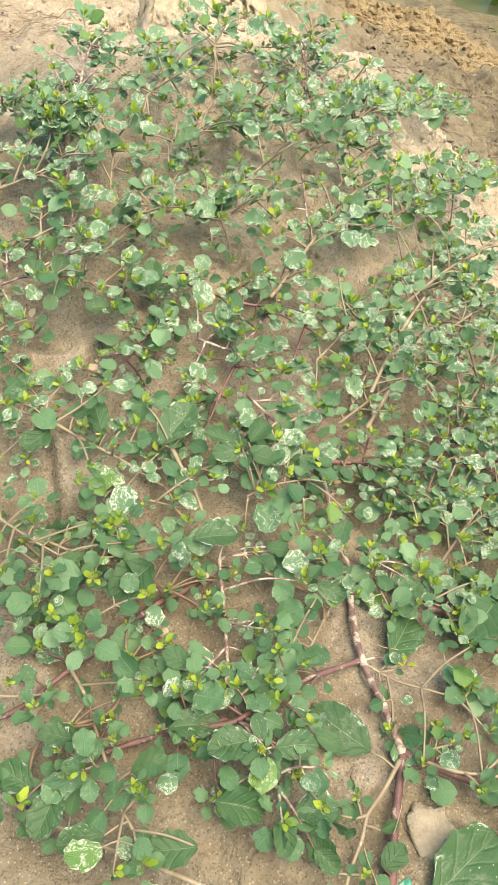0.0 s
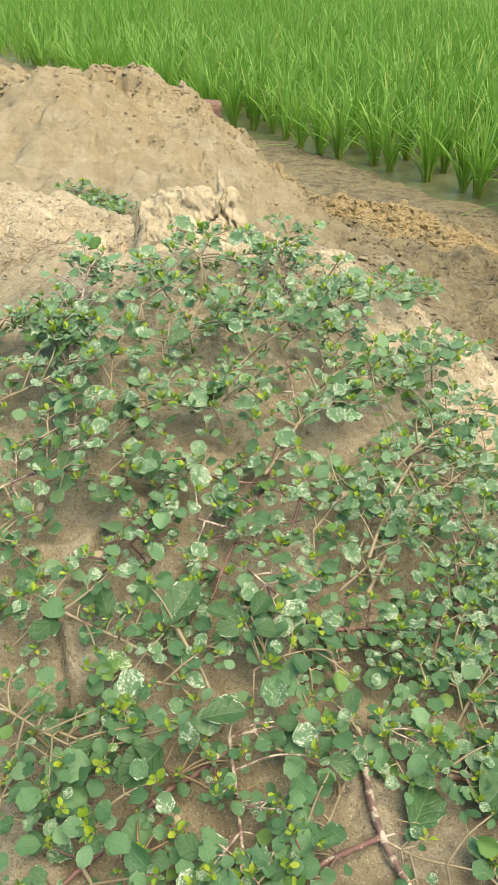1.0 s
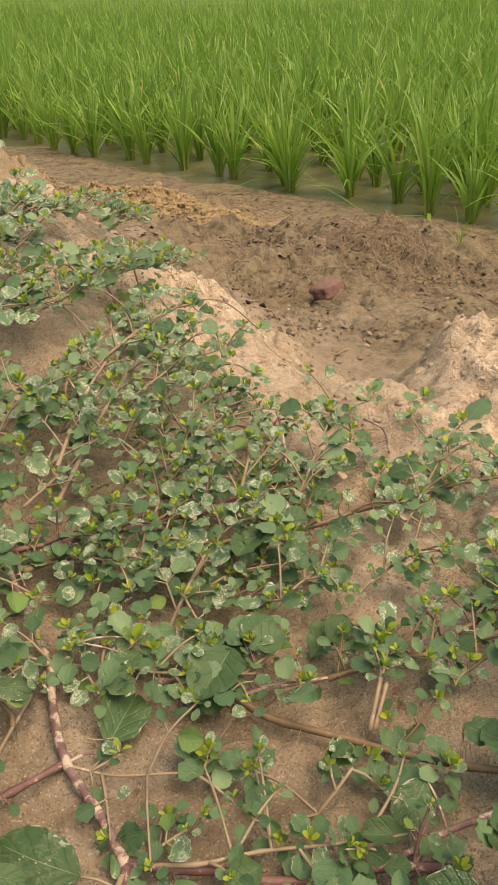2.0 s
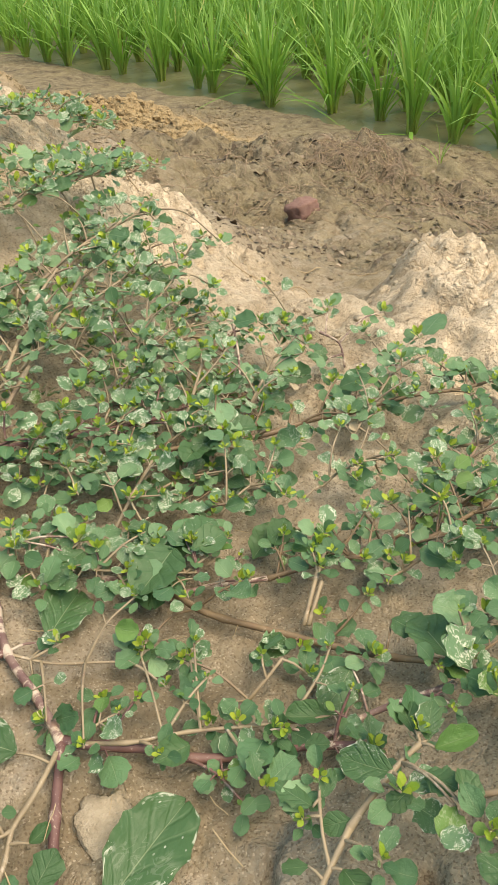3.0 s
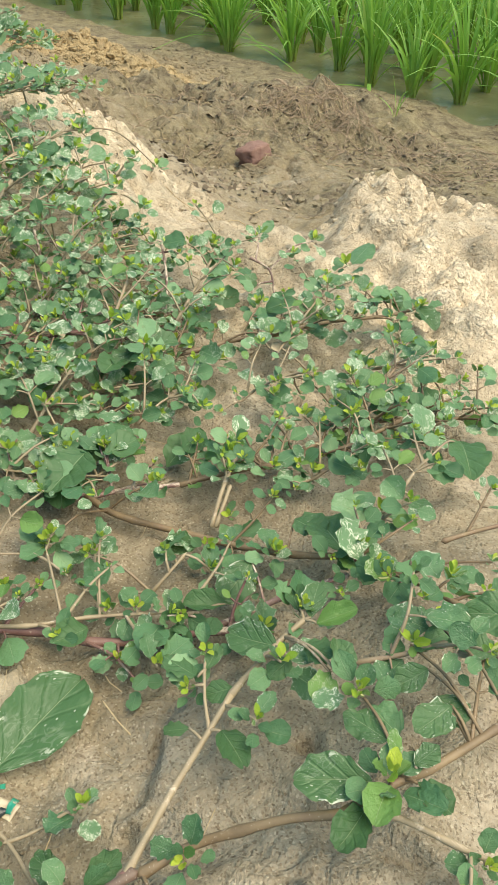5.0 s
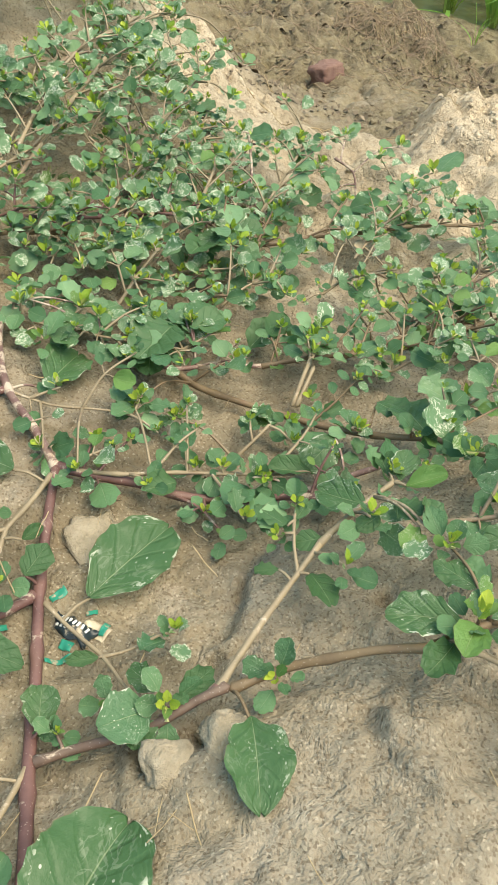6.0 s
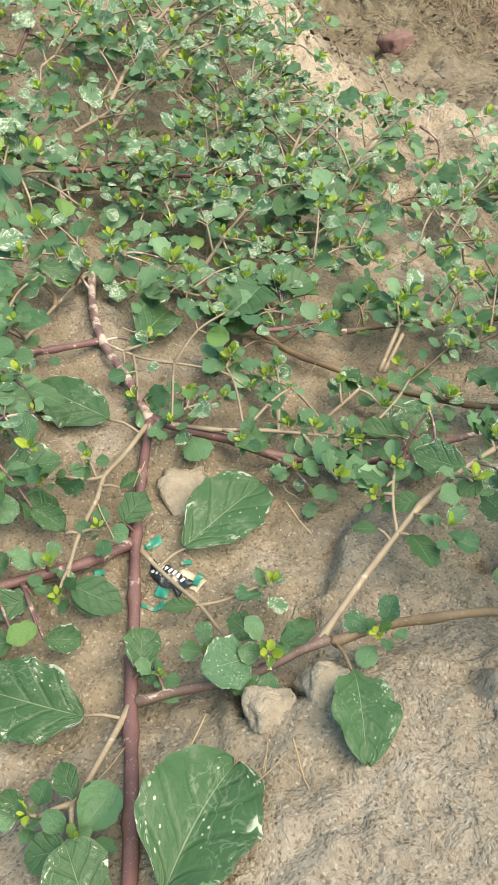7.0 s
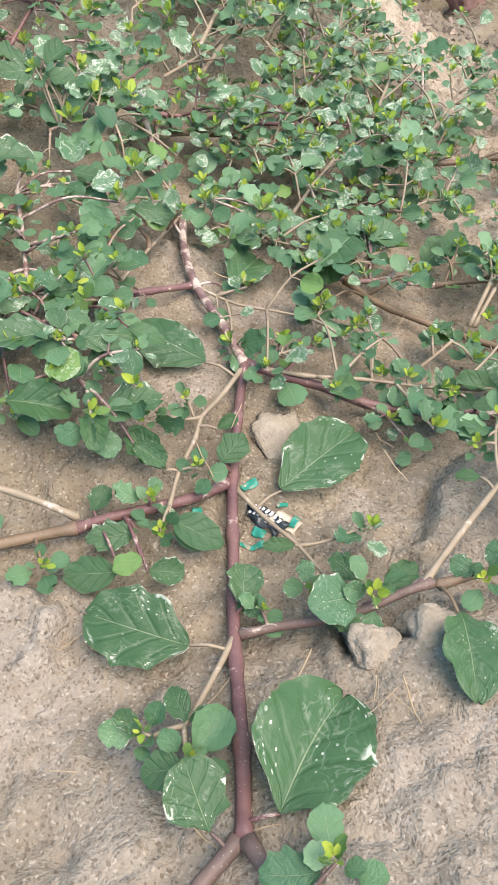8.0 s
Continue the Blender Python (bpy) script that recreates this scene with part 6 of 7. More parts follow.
def build_plant_bank(plant):
    stem(plant, TAN, 0.0018, 0.0012, .4, (-0.054, 0.733, 0.183), (-0.023, 0.752, 0.187), (0.023, 0.794, 0.195), (0.056, 0.838, 0.204), (0.093, 0.909, 0.216))
    stem(plant, TAN, 0.0019, 0.0013, .4, (0.051, 0.675, 0.132), (0.062, 0.693, 0.137), (0.086, 0.737, 0.150), (0.119, 0.796, 0.164), (0.155, 0.856, 0.171))
    stem(plant, TAN, 0.0013, 0.0009, .6, (0.119, 0.776, 0.152), (0.178, 0.819, 0.145), (0.268, 0.934, 0.125), (0.330, 1.050, 0.085))
    stem(plant, TAN, 0.0018, 0.0016, .1, (-0.026, 0.490, 0.105), (-0.018, 0.477, 0.099), (-0.008, 0.465, 0.091), (-0.001, 0.452, 0.084), (0.004, 0.440, 0.079))
    stem(plant, TAN, 0.0016, 0.0012, .4, (-0.128, 0.497, 0.124), (-0.096, 0.487, 0.112), (-0.068, 0.479, 0.101), (-0.038, 0.468, 0.089), (-0.026, 0.463, 0.084))
    stem(plant, PURPLE, 0.0024, 0.0021, .2, (0.019, 0.406, 0.058), (-0.010, 0.385, 0.056), (-0.032, 0.368, 0.057), (-0.059, 0.338, 0.055), (-0.082, 0.318, 0.053))
    stem(plant, PURPLE, 0.0019, 0.0016, .2, (-0.082, 0.318, 0.053), (-0.109, 0.289, 0.052), (-0.125, 0.277, 0.053), (-0.152, 0.255, 0.053))
    stem(plant, TAN, 0.0014, 0.0010, .4, (-0.082, 0.318, 0.053), (-0.069, 0.300, 0.052), (-0.058, 0.277, 0.050), (-0.048, 0.256, 0.051), (-0.038, 0.233, 0.050), (-0.024, 0.213, 0.052))
    stem(plant, BARKY, 0.0015, 0.0012, .4, (0.018, 0.412, 0.064), (0.025, 0.361, 0.057), (0.030, 0.318, 0.053), (0.037, 0.291, 0.054), (0.049, 0.266, 0.052), (0.065, 0.244, 0.049))
    stem(plant, PURPLE, 0.0019, 0.0016, .2, (-0.062, 0.258, 0.045), (-0.030, 0.271, 0.045), (-0.001, 0.280, 0.047), (0.030, 0.288, 0.050))
    stem(plant, TAN, 0.0014, 0.0010, .4, (0.120, 0.572, 0.068), (0.148, 0.600, 0.071), (0.177, 0.630, 0.076), (0.215, 0.680, 0.083), (0.264, 0.732, 0.084), (0.314, 0.790, 0.076))
    stem(plant, TAN, 0.0012, 0.0009, .4, (0.206, 0.543, 0.028), (0.225, 0.577, 0.037), (0.246, 0.615, 0.044), (0.280, 0.656, 0.049))
    stem(plant, BARKY, 0.0013, 0.0010, .3, (0.248, 0.691, 0.070), (0.250, 0.646, 0.047), (0.254, 0.590, 0.015))
    stem(plant, PURPLE, 0.0022, 0.0018, .5, (0.072, 0.534, 0.069), (0.098, 0.531, 0.059), (0.125, 0.535, 0.054), (0.174, 0.547, 0.043), (0.221, 0.562, 0.033), (0.295, 0.585, 0.019))
    stem(plant, PURPLE, 0.0019, 0.0014, .4, (0.049, 0.660, 0.128), (0.034, 0.627, 0.117), (0.020, 0.596, 0.107), (0.007, 0.562, 0.096))
    stem(plant, BARKY, 0.0016, 0.0011, .5, (-0.151, 0.723, 0.190), (-0.151, 0.754, 0.203), (-0.153, 0.804, 0.223), (-0.158, 0.913, 0.251), (-0.154, 0.945, 0.258))
    stem(plant, TAN, 0.0012, 0.0008, .6, (-0.198, 0.789, 0.212), (-0.183, 0.819, 0.226), (-0.159, 0.846, 0.237))
    stem(plant, TAN, 0.0012, 0.0008, .6, (-0.251, 0.863, 0.227), (-0.203, 0.833, 0.228), (-0.165, 0.811, 0.227))
    stem(plant, TAN, 0.0014, 0.0009, .6, (0.075, 1.001, 0.223), (0.082, 1.046, 0.234), (0.094, 1.125, 0.239))
    stem(plant, BARKY, 0.0013, 0.0010, .4, (0.085, 0.897, 0.195), (0.087, 0.962, 0.213), (0.082, 1.040, 0.229))
    stem(plant, TAN, 0.0013, 0.0010, .4, (-0.115, 0.668, 0.165), (-0.085, 0.703, 0.179), (-0.072, 0.725, 0.189))
    stem(plant, TAN, 0.0012, 0.0009, .4, (0.016, 0.757, 0.176), (0.035, 0.779, 0.182), (0.058, 0.802, 0.188))
    stem(plant, TAN, 0.0012, 0.0008, .5, (-0.110, 0.751, 0.196), (-0.111, 0.779, 0.208), (-0.111, 0.808, 0.221))
    stem(plant, TAN, 0.0012, 0.0008, .5, (-0.088, 0.749, 0.201), (-0.071, 0.731, 0.189), (-0.063, 0.693, 0.166))
    stem(plant, TAN, 0.0014, 0.0010, .5, (-0.163, 0.639, 0.168), (-0.103, 0.638, 0.159), (-0.060, 0.638, 0.149))
    stem(plant, TAN, 0.0010, 0.0007, .4, (0.132, 0.594, 0.066), (0.149, 0.632, 0.081), (0.179, 0.688, 0.095))
    stem(plant, BARKY, 0.0012, 0.0009, .3, (0.079, 0.824, 0.184), (0.086, 0.779, 0.158), (0.091, 0.766, 0.139))
    stem(plant, PURPLE, 0.0018, 0.0013, .4, (-0.061, 0.669, 0.157), (-0.024, 0.664, 0.147), (0.019, 0.660, 0.134), (0.063, 0.668, 0.124))
    stem(plant, PURPLE, 0.0014, 0.0011, .5, (-0.046, 0.622, 0.137), (-0.067, 0.586, 0.129), (-0.088, 0.553, 0.119))
    stem(plant, PURPLE, 0.0016, 0.0013, .4, (0.088, 0.663, 0.114), (0.080, 0.637, 0.106), (0.073, 0.615, 0.096))
    stem(plant, TAN, 0.0011, 0.0008, .5, (0.128, 0.428, 0.034), (0.164, 0.422, 0.026), (0.192, 0.411, 0.023), (0.230, 0.403, 0.016), (0.259, 0.400, 0.010))
    stem(plant, TAN, 0.0010, 0.0008, .4, (0.131, 0.345, 0.035), (0.155, 0.336, 0.028), (0.181, 0.331, 0.025), (0.207, 0.327, 0.021))
    stem(plant, TAN, 0.0011, 0.0008, .5, (-0.108, 0.399, 0.091), (-0.082, 0.392, 0.086), (-0.057, 0.394, 0.086), (-0.042, 0.407, 0.087))
    stem(plant, TAN, 0.0011, 0.0008, .6, (-0.069, 0.450, 0.095), (-0.042, 0.447, 0.090), (-0.015, 0.445, 0.084))
    stem(plant, BARKY, 0.0014, 0.0011, .5, (-0.014, 0.612, 0.125), (0.012, 0.609, 0.117), (0.043, 0.609, 0.106))
    stem(plant, TAN, 0.0010, 0.0008, .6, (-0.035, 0.731, 0.182), (-0.007, 0.731, 0.178), (0.019, 0.749, 0.182))
    stem(plant, BARKY, 0.0014, 0.0011, .5, (-0.190, 0.624, 0.162), (-0.163, 0.641, 0.167), (-0.132, 0.667, 0.177))
    stem(plant, TAN, 0.0011, 0.0008, .6, (-0.169, 0.676, 0.180), (-0.145, 0.688, 0.187), (-0.122, 0.675, 0.184))
    stem(plant, TAN, 0.0011, 0.0008, .6, (-0.206, 0.734, 0.198), (-0.181, 0.745, 0.206), (-0.161, 0.757, 0.213))
    stem(plant, TAN, 0.0011, 0.0008, .6, (-0.059, 0.817, 0.215), (-0.026, 0.834, 0.221), (0.008, 0.849, 0.223), (0.049, 0.870, 0.220))
    stem(plant, TAN, 0.0010, 0.0007, .7, (-0.088, 0.872, 0.236), (-0.072, 0.898, 0.245), (-0.062, 0.913, 0.252))
    stem(plant, TAN, 0.0010, 0.0007, .7, (-0.024, 0.983, 0.248), (-0.023, 1.012, 0.257), (-0.021, 1.037, 0.264))
    stem(plant, TAN, 0.0010, 0.0007, .7, (0.135, 0.944, 0.198), (0.181, 0.994, 0.187), (0.238, 1.080, 0.159), (0.311, 1.232, 0.102))
    stem(plant, TAN, 0.0010, 0.0007, .7, (0.094, 0.870, 0.195), (0.134, 0.920, 0.195), (0.167, 1.013, 0.199))
    stem(plant, TAN, 0.0010, 0.0007, .6, (0.120, 0.831, 0.171), (0.136, 0.867, 0.180), (0.153, 0.900, 0.185))
    stem(plant, BARKY, 0.0014, 0.0010, .6, (0.034, 0.570, 0.097), (0.055, 0.551, 0.089), (0.076, 0.541, 0.080))
    stem(plant, TAN, 0.0011, 0.0008, .6, (0.142, 0.553, 0.051), (0.161, 0.524, 0.045), (0.182, 0.518, 0.039), (0.228, 0.534, 0.032))
    stem(plant, TAN, 0.0011, 0.0008, .6, (0.191, 0.658, 0.077), (0.214, 0.640, 0.064), (0.231, 0.617, 0.049))
    stem(plant, TAN, 0.0011, 0.0008, .6, (-0.147, 0.412, 0.099), (-0.119, 0.397, 0.094), (-0.093, 0.385, 0.090))
    stem(plant, TAN, 0.0011, 0.0008, .6, (0.097, 0.623, 0.099), (0.119, 0.652, 0.105), (0.142, 0.681, 0.112))
    stem(plant, TAN, 0.0011, 0.0008, .5, (-0.116, 0.369, 0.076), (-0.083, 0.344, 0.074), (-0.065, 0.337, 0.072))
    stem(plant, TAN, 0.0011, 0.0008, .5, (0.068, 0.328, 0.054), (0.076, 0.293, 0.056), (0.075, 0.252, 0.053))
    stem(plant, TAN, 0.0011, 0.0008, .5, (0.038, 0.468, 0.077), (0.057, 0.481, 0.077), (0.086, 0.495, 0.072))
    big_leaf(plant, (0.031, 0.493, 0.107), (0.006, 0.482, 0.109), .8)
    big_leaf(plant, (0.035, 0.491, 0.105), (0.059, 0.493, 0.097), .85)
    big_leaf(plant, (0.036, 0.500, 0.107), (0.052, 0.522, 0.109), .8)
    big_leaf(plant, (0.024, 0.497, 0.109), (-0.002, 0.500, 0.116), .7)
    big_leaf(plant, (-0.002, 0.413, 0.086), (0.031, 0.423, 0.084), .85)
    big_leaf(plant, (-0.031, 0.387, 0.087), (-0.056, 0.358, 0.087), .9)
    big_leaf(plant, (-0.081, 0.389, 0.094), (-0.095, 0.378, 0.093), .9)
    big_leaf(plant, (-0.060, 0.637, 0.153), (-0.059, 0.664, 0.171), .8)
    big_leaf(plant, (-0.092, 0.615, 0.151), (-0.113, 0.607, 0.156), .95)
    big_leaf(plant, (-0.149, 0.621, 0.169), (-0.168, 0.637, 0.180), .85)
    big_leaf(plant, (-0.140, 0.629, 0.171), (-0.136, 0.650, 0.181), .95)
    big_leaf(plant, (-0.140, 0.611, 0.165), (-0.142, 0.594, 0.160), .9)
    big_leaf(plant, (-0.123, 0.489, 0.121), (-0.140, 0.465, 0.118), .95)
    big_leaf(plant, (-0.107, 0.502, 0.122), (-0.095, 0.512, 0.126), .9)
    big_leaf(plant, (-0.073, 0.438, 0.101), (-0.083, 0.450, 0.109), .9, "fresh")
    big_leaf(plant, (0.053, 0.419, 0.074), (0.074, 0.421, 0.069), .75)
    big_leaf(plant, (0.093, 0.391, 0.063), (0.120, 0.391, 0.059), .8)
    big_leaf(plant, (0.093, 0.381, 0.063), (0.089, 0.369, 0.063), 1.1)
    big_leaf(plant, (0.179, 0.399, 0.033), (0.158, 0.391, 0.040), 1.0)
    big_leaf(plant, (-0.008, 0.274, 0.061), (0.026, 0.282, 0.061), .72)
    big_leaf(plant, (0.025, 0.232, 0.053), (0.058, 0.228, 0.049), .8)
    big_leaf(plant, (0.016, 0.206, 0.049), (-0.014, 0.201, 0.051), .85)
    big_leaf(plant, (-0.041, 0.208, 0.054), (-0.068, 0.200, 0.056), .8)
    big_leaf(plant, (-0.030, 0.245, 0.059), (-0.006, 0.256, 0.060), .8)
    big_leaf(plant, (-0.069, 0.263, 0.063), (-0.092, 0.265, 0.067), .8)
    big_leaf(plant, (-0.087, 0.230, 0.061), (-0.113, 0.241, 0.067), .85)
    big_leaf(plant, (-0.073, 0.231, 0.062), (-0.081, 0.202, 0.058), .85)
    big_leaf(plant, (0.068, 0.228, 0.049), (0.071, 0.204, 0.042), .75)
    big_leaf(plant, (0.076, 0.229, 0.048), (0.105, 0.234, 0.047), .9)
    big_leaf(plant, (0.089, 0.213, 0.037), (0.105, 0.199, 0.033), .75)
    big_leaf(plant, (0.004, 0.313, 0.074), (-0.016, 0.323, 0.077), .8)
    big_leaf(plant, (0.044, 0.304, 0.065), (0.067, 0.311, 0.065), .7)
    big_leaf(plant, (-0.100, 0.697, 0.187), (-0.078, 0.722, 0.196), .75)
    big_leaf(plant, (-0.001, 0.755, 0.189), (-0.012, 0.729, 0.180), 1.0)
    big_leaf(plant, (-0.052, 0.800, 0.217), (-0.028, 0.824, 0.222), .7)
    big_leaf(plant, (0.032, 0.851, 0.218), (0.002, 0.856, 0.228), .8)
    big_leaf(plant, (0.143, 0.790, 0.155), (0.159, 0.815, 0.158), .95)
    big_leaf(plant, (0.252, 0.810, 0.111), (0.230, 0.810, 0.123), .9)
    big_leaf(plant, (-0.035, 0.490, 0.108), (-0.013, 0.530, 0.116), .8)
    big_leaf(plant, (-0.080, 0.490, 0.116), (-0.095, 0.520, 0.131), .6)
    tuft(plant, (0.031, 0.492, 0.108), 0.0160)
    tuft(plant, (-0.052, 0.522, 0.124), 0.0200)
    tuft(plant, (-0.016, 0.504, 0.108), 0.0180)
    tuft(plant, (-0.144, 0.502, 0.134), 0.0220)
    tuft(plant, (-0.097, 0.494, 0.118), 0.0180)
    tuft(plant, (-0.063, 0.412, 0.099), 0.0220)
    tuft(plant, (-0.071, 0.368, 0.092), 0.0220)
    tuft(plant, (-0.080, 0.334, 0.082), 0.0220)
    tuft(plant, (-0.150, 0.620, 0.173), 0.0200)
    tuft(plant, (-0.124, 0.620, 0.166), 0.0180)
    tuft(plant, (-0.016, 0.408, 0.088), 0.0220)
    tuft(plant, (-0.068, 0.241, 0.066), 0.0200)
    tuft(plant, (-0.094, 0.218, 0.067), 0.0220)
    tuft(plant, (-0.019, 0.233, 0.062), 0.0200)
    tuft(plant, (-0.016, 0.192, 0.055), 0.0220)
    tuft(plant, (0.068, 0.223, 0.050), 0.0220)
    tuft(plant, (0.075, 0.251, 0.055), 0.0190)
    tuft(plant, (0.030, 0.260, 0.063), 0.0200)
    tuft(plant, (-0.002, 0.295, 0.072), 0.0190)
    tuft(plant, (0.009, 0.301, 0.074), 0.0180)
    tuft(plant, (0.084, 0.393, 0.067), 0.0220)
    tuft(plant, (0.052, 0.469, 0.083), 0.0240)
    tuft(plant, (0.142, 0.422, 0.048), 0.0180)
    tuft(plant, (0.213, 0.336, 0.026), 0.0180)
    tuft(plant, (0.215, 0.400, 0.026), 0.0180)
    tuft(plant, (0.167, 0.271, 0.032), 0.0160)
    tuft(plant, (0.075, 0.280, 0.060), 0.0190)
    tuft(plant, (0.150, 0.993, 0.209), 0.0240)
    tuft(plant, (0.198, 1.029, 0.184), 0.0200)
    tuft(plant, (0.298, 1.194, 0.117), 0.0240)
    tuft(plant, (0.055, 0.888, 0.228), 0.0200)
    tuft(plant, (-0.021, 1.040, 0.267), 0.0260)
    tuft(plant, (-0.064, 0.906, 0.253), 0.0200)
    tuft(plant, (0.130, 0.687, 0.120), 0.0220)
    tuft(plant, (0.173, 0.703, 0.109), 0.0220)
    tuft(plant, (0.131, 0.849, 0.182), 0.0240)
    tuft(plant, (0.043, 0.724, 0.167), 0.0220)
    tuft(plant, (0.086, 0.524, 0.076), 0.0220)
    tuft(plant, (0.095, 0.674, 0.127), 0.0220)
    tuft(plant, (0.207, 0.763, 0.116), 0.0220)
    tuft(plant, (0.283, 0.755, 0.084), 0.0220)
    tuft(plant, (0.251, 0.813, 0.116), 0.0220)
    tuft(plant, (-0.161, 0.824, 0.234), 0.0200)
    tuft(plant, (-0.202, 0.861, 0.239), 0.0200)
    tuft(plant, (-0.153, 0.940, 0.260), 0.0240)
    tuft(plant, (-0.084, 0.898, 0.250), 0.0240)
    tuft(plant, (-0.057, 0.994, 0.260), 0.0220)
    tuft(plant, (0.025, 1.071, 0.254), 0.0200)
    tuft(plant, (0.053, 1.025, 0.245), 0.0260)
    tuft(plant, (-0.068, 0.746, 0.201), 0.0220)
    tuft(plant, (-0.146, 0.728, 0.200), 0.0240)
    tuft(plant, (-0.193, 0.754, 0.212), 0.0220)
    tuft(plant, (-0.034, 0.725, 0.186), 0.0240)
    tuft(plant, (0.188, 0.900, 0.168), 0.0240)
    tuft(plant, (0.299, 0.974, 0.111), 0.0200)
    tuft(plant, (0.096, 0.589, 0.093), 0.0200)
    tuft(plant, (0.064, 0.595, 0.105), 0.0200)
    tuft(plant, (0.125, 0.624, 0.093), 0.0220)
    tuft(plant, (0.257, 0.590, 0.039), 0.0200)
    tuft(plant, (0.189, 0.483, 0.034), 0.0200)
    tuft(plant, (0.247, 0.515, 0.025), 0.0220)
    tuft(plant, (0.182, 0.522, 0.042), 0.0200)
    tuft(plant, (0.139, 0.514, 0.055), 0.0180)
    tuft(plant, (0.021, 0.614, 0.126), 0.0200)
    tuft(plant, (-0.016, 0.629, 0.144), 0.0200)
    tuft(plant, (-0.053, 0.598, 0.139), 0.0180)
    tuft(plant, (-0.121, 0.407, 0.100), 0.0200)
    tuft(plant, (-0.110, 0.348, 0.083), 0.0200)
    tuft(plant, (0.055, 0.359, 0.064), 0.0180)
    tuft(plant, (0.076, 0.365, 0.063), 0.0180)
    tuft(plant, (0.021, 0.363, 0.068), 0.0140)
    tuft(plant, (-0.017, 0.334, 0.066), 0.0180)


near_plant = Plant("weed", "sprawling weed with purple stems and broad dusty leaves", (0.127, 0.012, 0.04), 11, 300)
build_plant_near(near_plant)
slope_plant = Plant("weed", "weed with olive stems and white-scarred leaves on the slope", (0.24, 0.41, -0.02), 12, 290)
build_plant_slope(slope_plant)
bank_plant = Plant("weed", "dense weed with tan stems covering the earth bank", (0.12, 0.60, 0.05), 13, 290)
build_plant_bank(bank_plant)
for grown, size, gap in ((near_plant, 0.017, 0.008), (slope_plant, 0.021, 0.0050), (bank_plant, 0.0235, 0.0042)):
    for s in list(grown.stems):
        fill_stem(grown, s, size, gap)
cover(near_plant, ((-0.24, 0.42), (0.10, 0.44), (0.06, 0.30), (-0.02, 0.27), (-0.22, 0.22)), 0.020, 5, 0.018, 501, (0.010, 0.028))
cover(bank_plant, ((-0.34, 0.76), (-0.26, 0.86), (-0.17, 0.93), (-0.08, 0.98), (0.02, 1.06), (0.14, 1.10), (0.24, 0.97), (0.36, 0.86), (0.42, 0.66), (0.30, 0.44), (0.10, 0.42), (-0.32, 0.42)), 0.016, 11, 0.021, 502, (0.012, 0.036), 1.3)
cover(bank_plant, ((-0.34, 0.76), (-0.26, 0.86), (-0.17, 0.93), (-0.08, 0.98), (0.02, 1.06), (0.14, 1.10), (0.24, 0.97), (0.36, 0.86), (0.38, 0.72), (0.10, 0.60), (-0.30, 0.56)), 0.015, 12, 0.022, 504, (0.016, 0.060), 1.3)
cover(bank_plant, ((-0.34, 0.50), (-0.34, 0.80), (-0.10, 0.82), (0.10, 0.74), (0.12, 0.50)), 0.017, 14, 0.027, 505, (0.014, 0.050), 1.3)
cover(slope_plant, ((0.30, 0.46), (0.40, 0.64), (0.50, 0.72), (0.58, 0.60), (0.48, 0.36), (0.34, 0.30)), 0.019, 4, 0.018, 503, (0.012, 0.034))
for grown in (near_plant, slope_plant, bank_plant):
    finish(grown)


def build_patch(plant, x, y, wide, deep, count, size):
    """A low patch of the same weed, too far off to tell its stems apart."""
    rng = plant.rng
    for _ in range(count):
        a, b = x + rng.normal(0, wide), y + rng.normal(0, deep)
        turn, g = rng.uniform(0, 2 * math.pi), rng.uniform(0.04, 0.10)
        ends = [(a + math.cos(turn) * g * k, b + math.sin(turn) * g * k, top(a + math.cos(turn) * g * k, b + math.sin(turn) * g * k) + 0.004 + 0.006 * k) for k in (0, 0.5, 1)]
        stem(plant, TAN, 0.0016, 0.0011, 0.9, *ends)
    for s in plant.stems:
        fill_stem(plant, s, size, 0.009)
    finish(plant)


patch_plant = Plant("weed", "small low patch of green weed in a sandy hollow", (-0.40, 2.1, top(-0.40, 2.1)), 21, 60)
build_patch(patch_plant, -0.42, 2.10, 0.13, 0.06, 46, 0.026)


# ---- things lying about ----
def lump(name, x, y, size, mat, seed, label, category, flat=1.0, turn=0.0, angular=0.0, sink=0.3, group=""):
    """A broken piece of brick or earth: a worn block with chipped faces."""
    rng = np.random.default_rng(seed)
    bm = bmesh.new()
    bmesh.ops.create_cube(bm, size=1.0)
    bmesh.ops.subdivide_edges(bm, edges=bm.edges[:], cuts=9, use_grid_fill=True)
    for v in bm.verts:
        p = v.co.copy()
        ball = p.normalized() * 0.62
        p = p.lerp(ball, 1 - angular)
        n = noise.fractal(p * 2.2 + Vector((seed, 0, 0)), 1.0, 2.0, 4)
        p *= 1 + (0.16 if angular > 0.56 else 0.34) * n + 0.06 * noise.fractal(p * 9 + Vector((0, seed, 0)), 0.8, 2.0, 3)
        v.co = Vector((p.x * size[0], p.y * size[1], p.z * size[2]))
    ob = new(name, bm_mesh(name, bm, mat, True))
    z = top(x, y)
    ob.matrix_world = pose(x, y, z + size[2] * (0.5 - sink), rng.uniform(-8, 8), rng.uniform(-8, 8), turn)
    return tagged(ob, label, category, group)


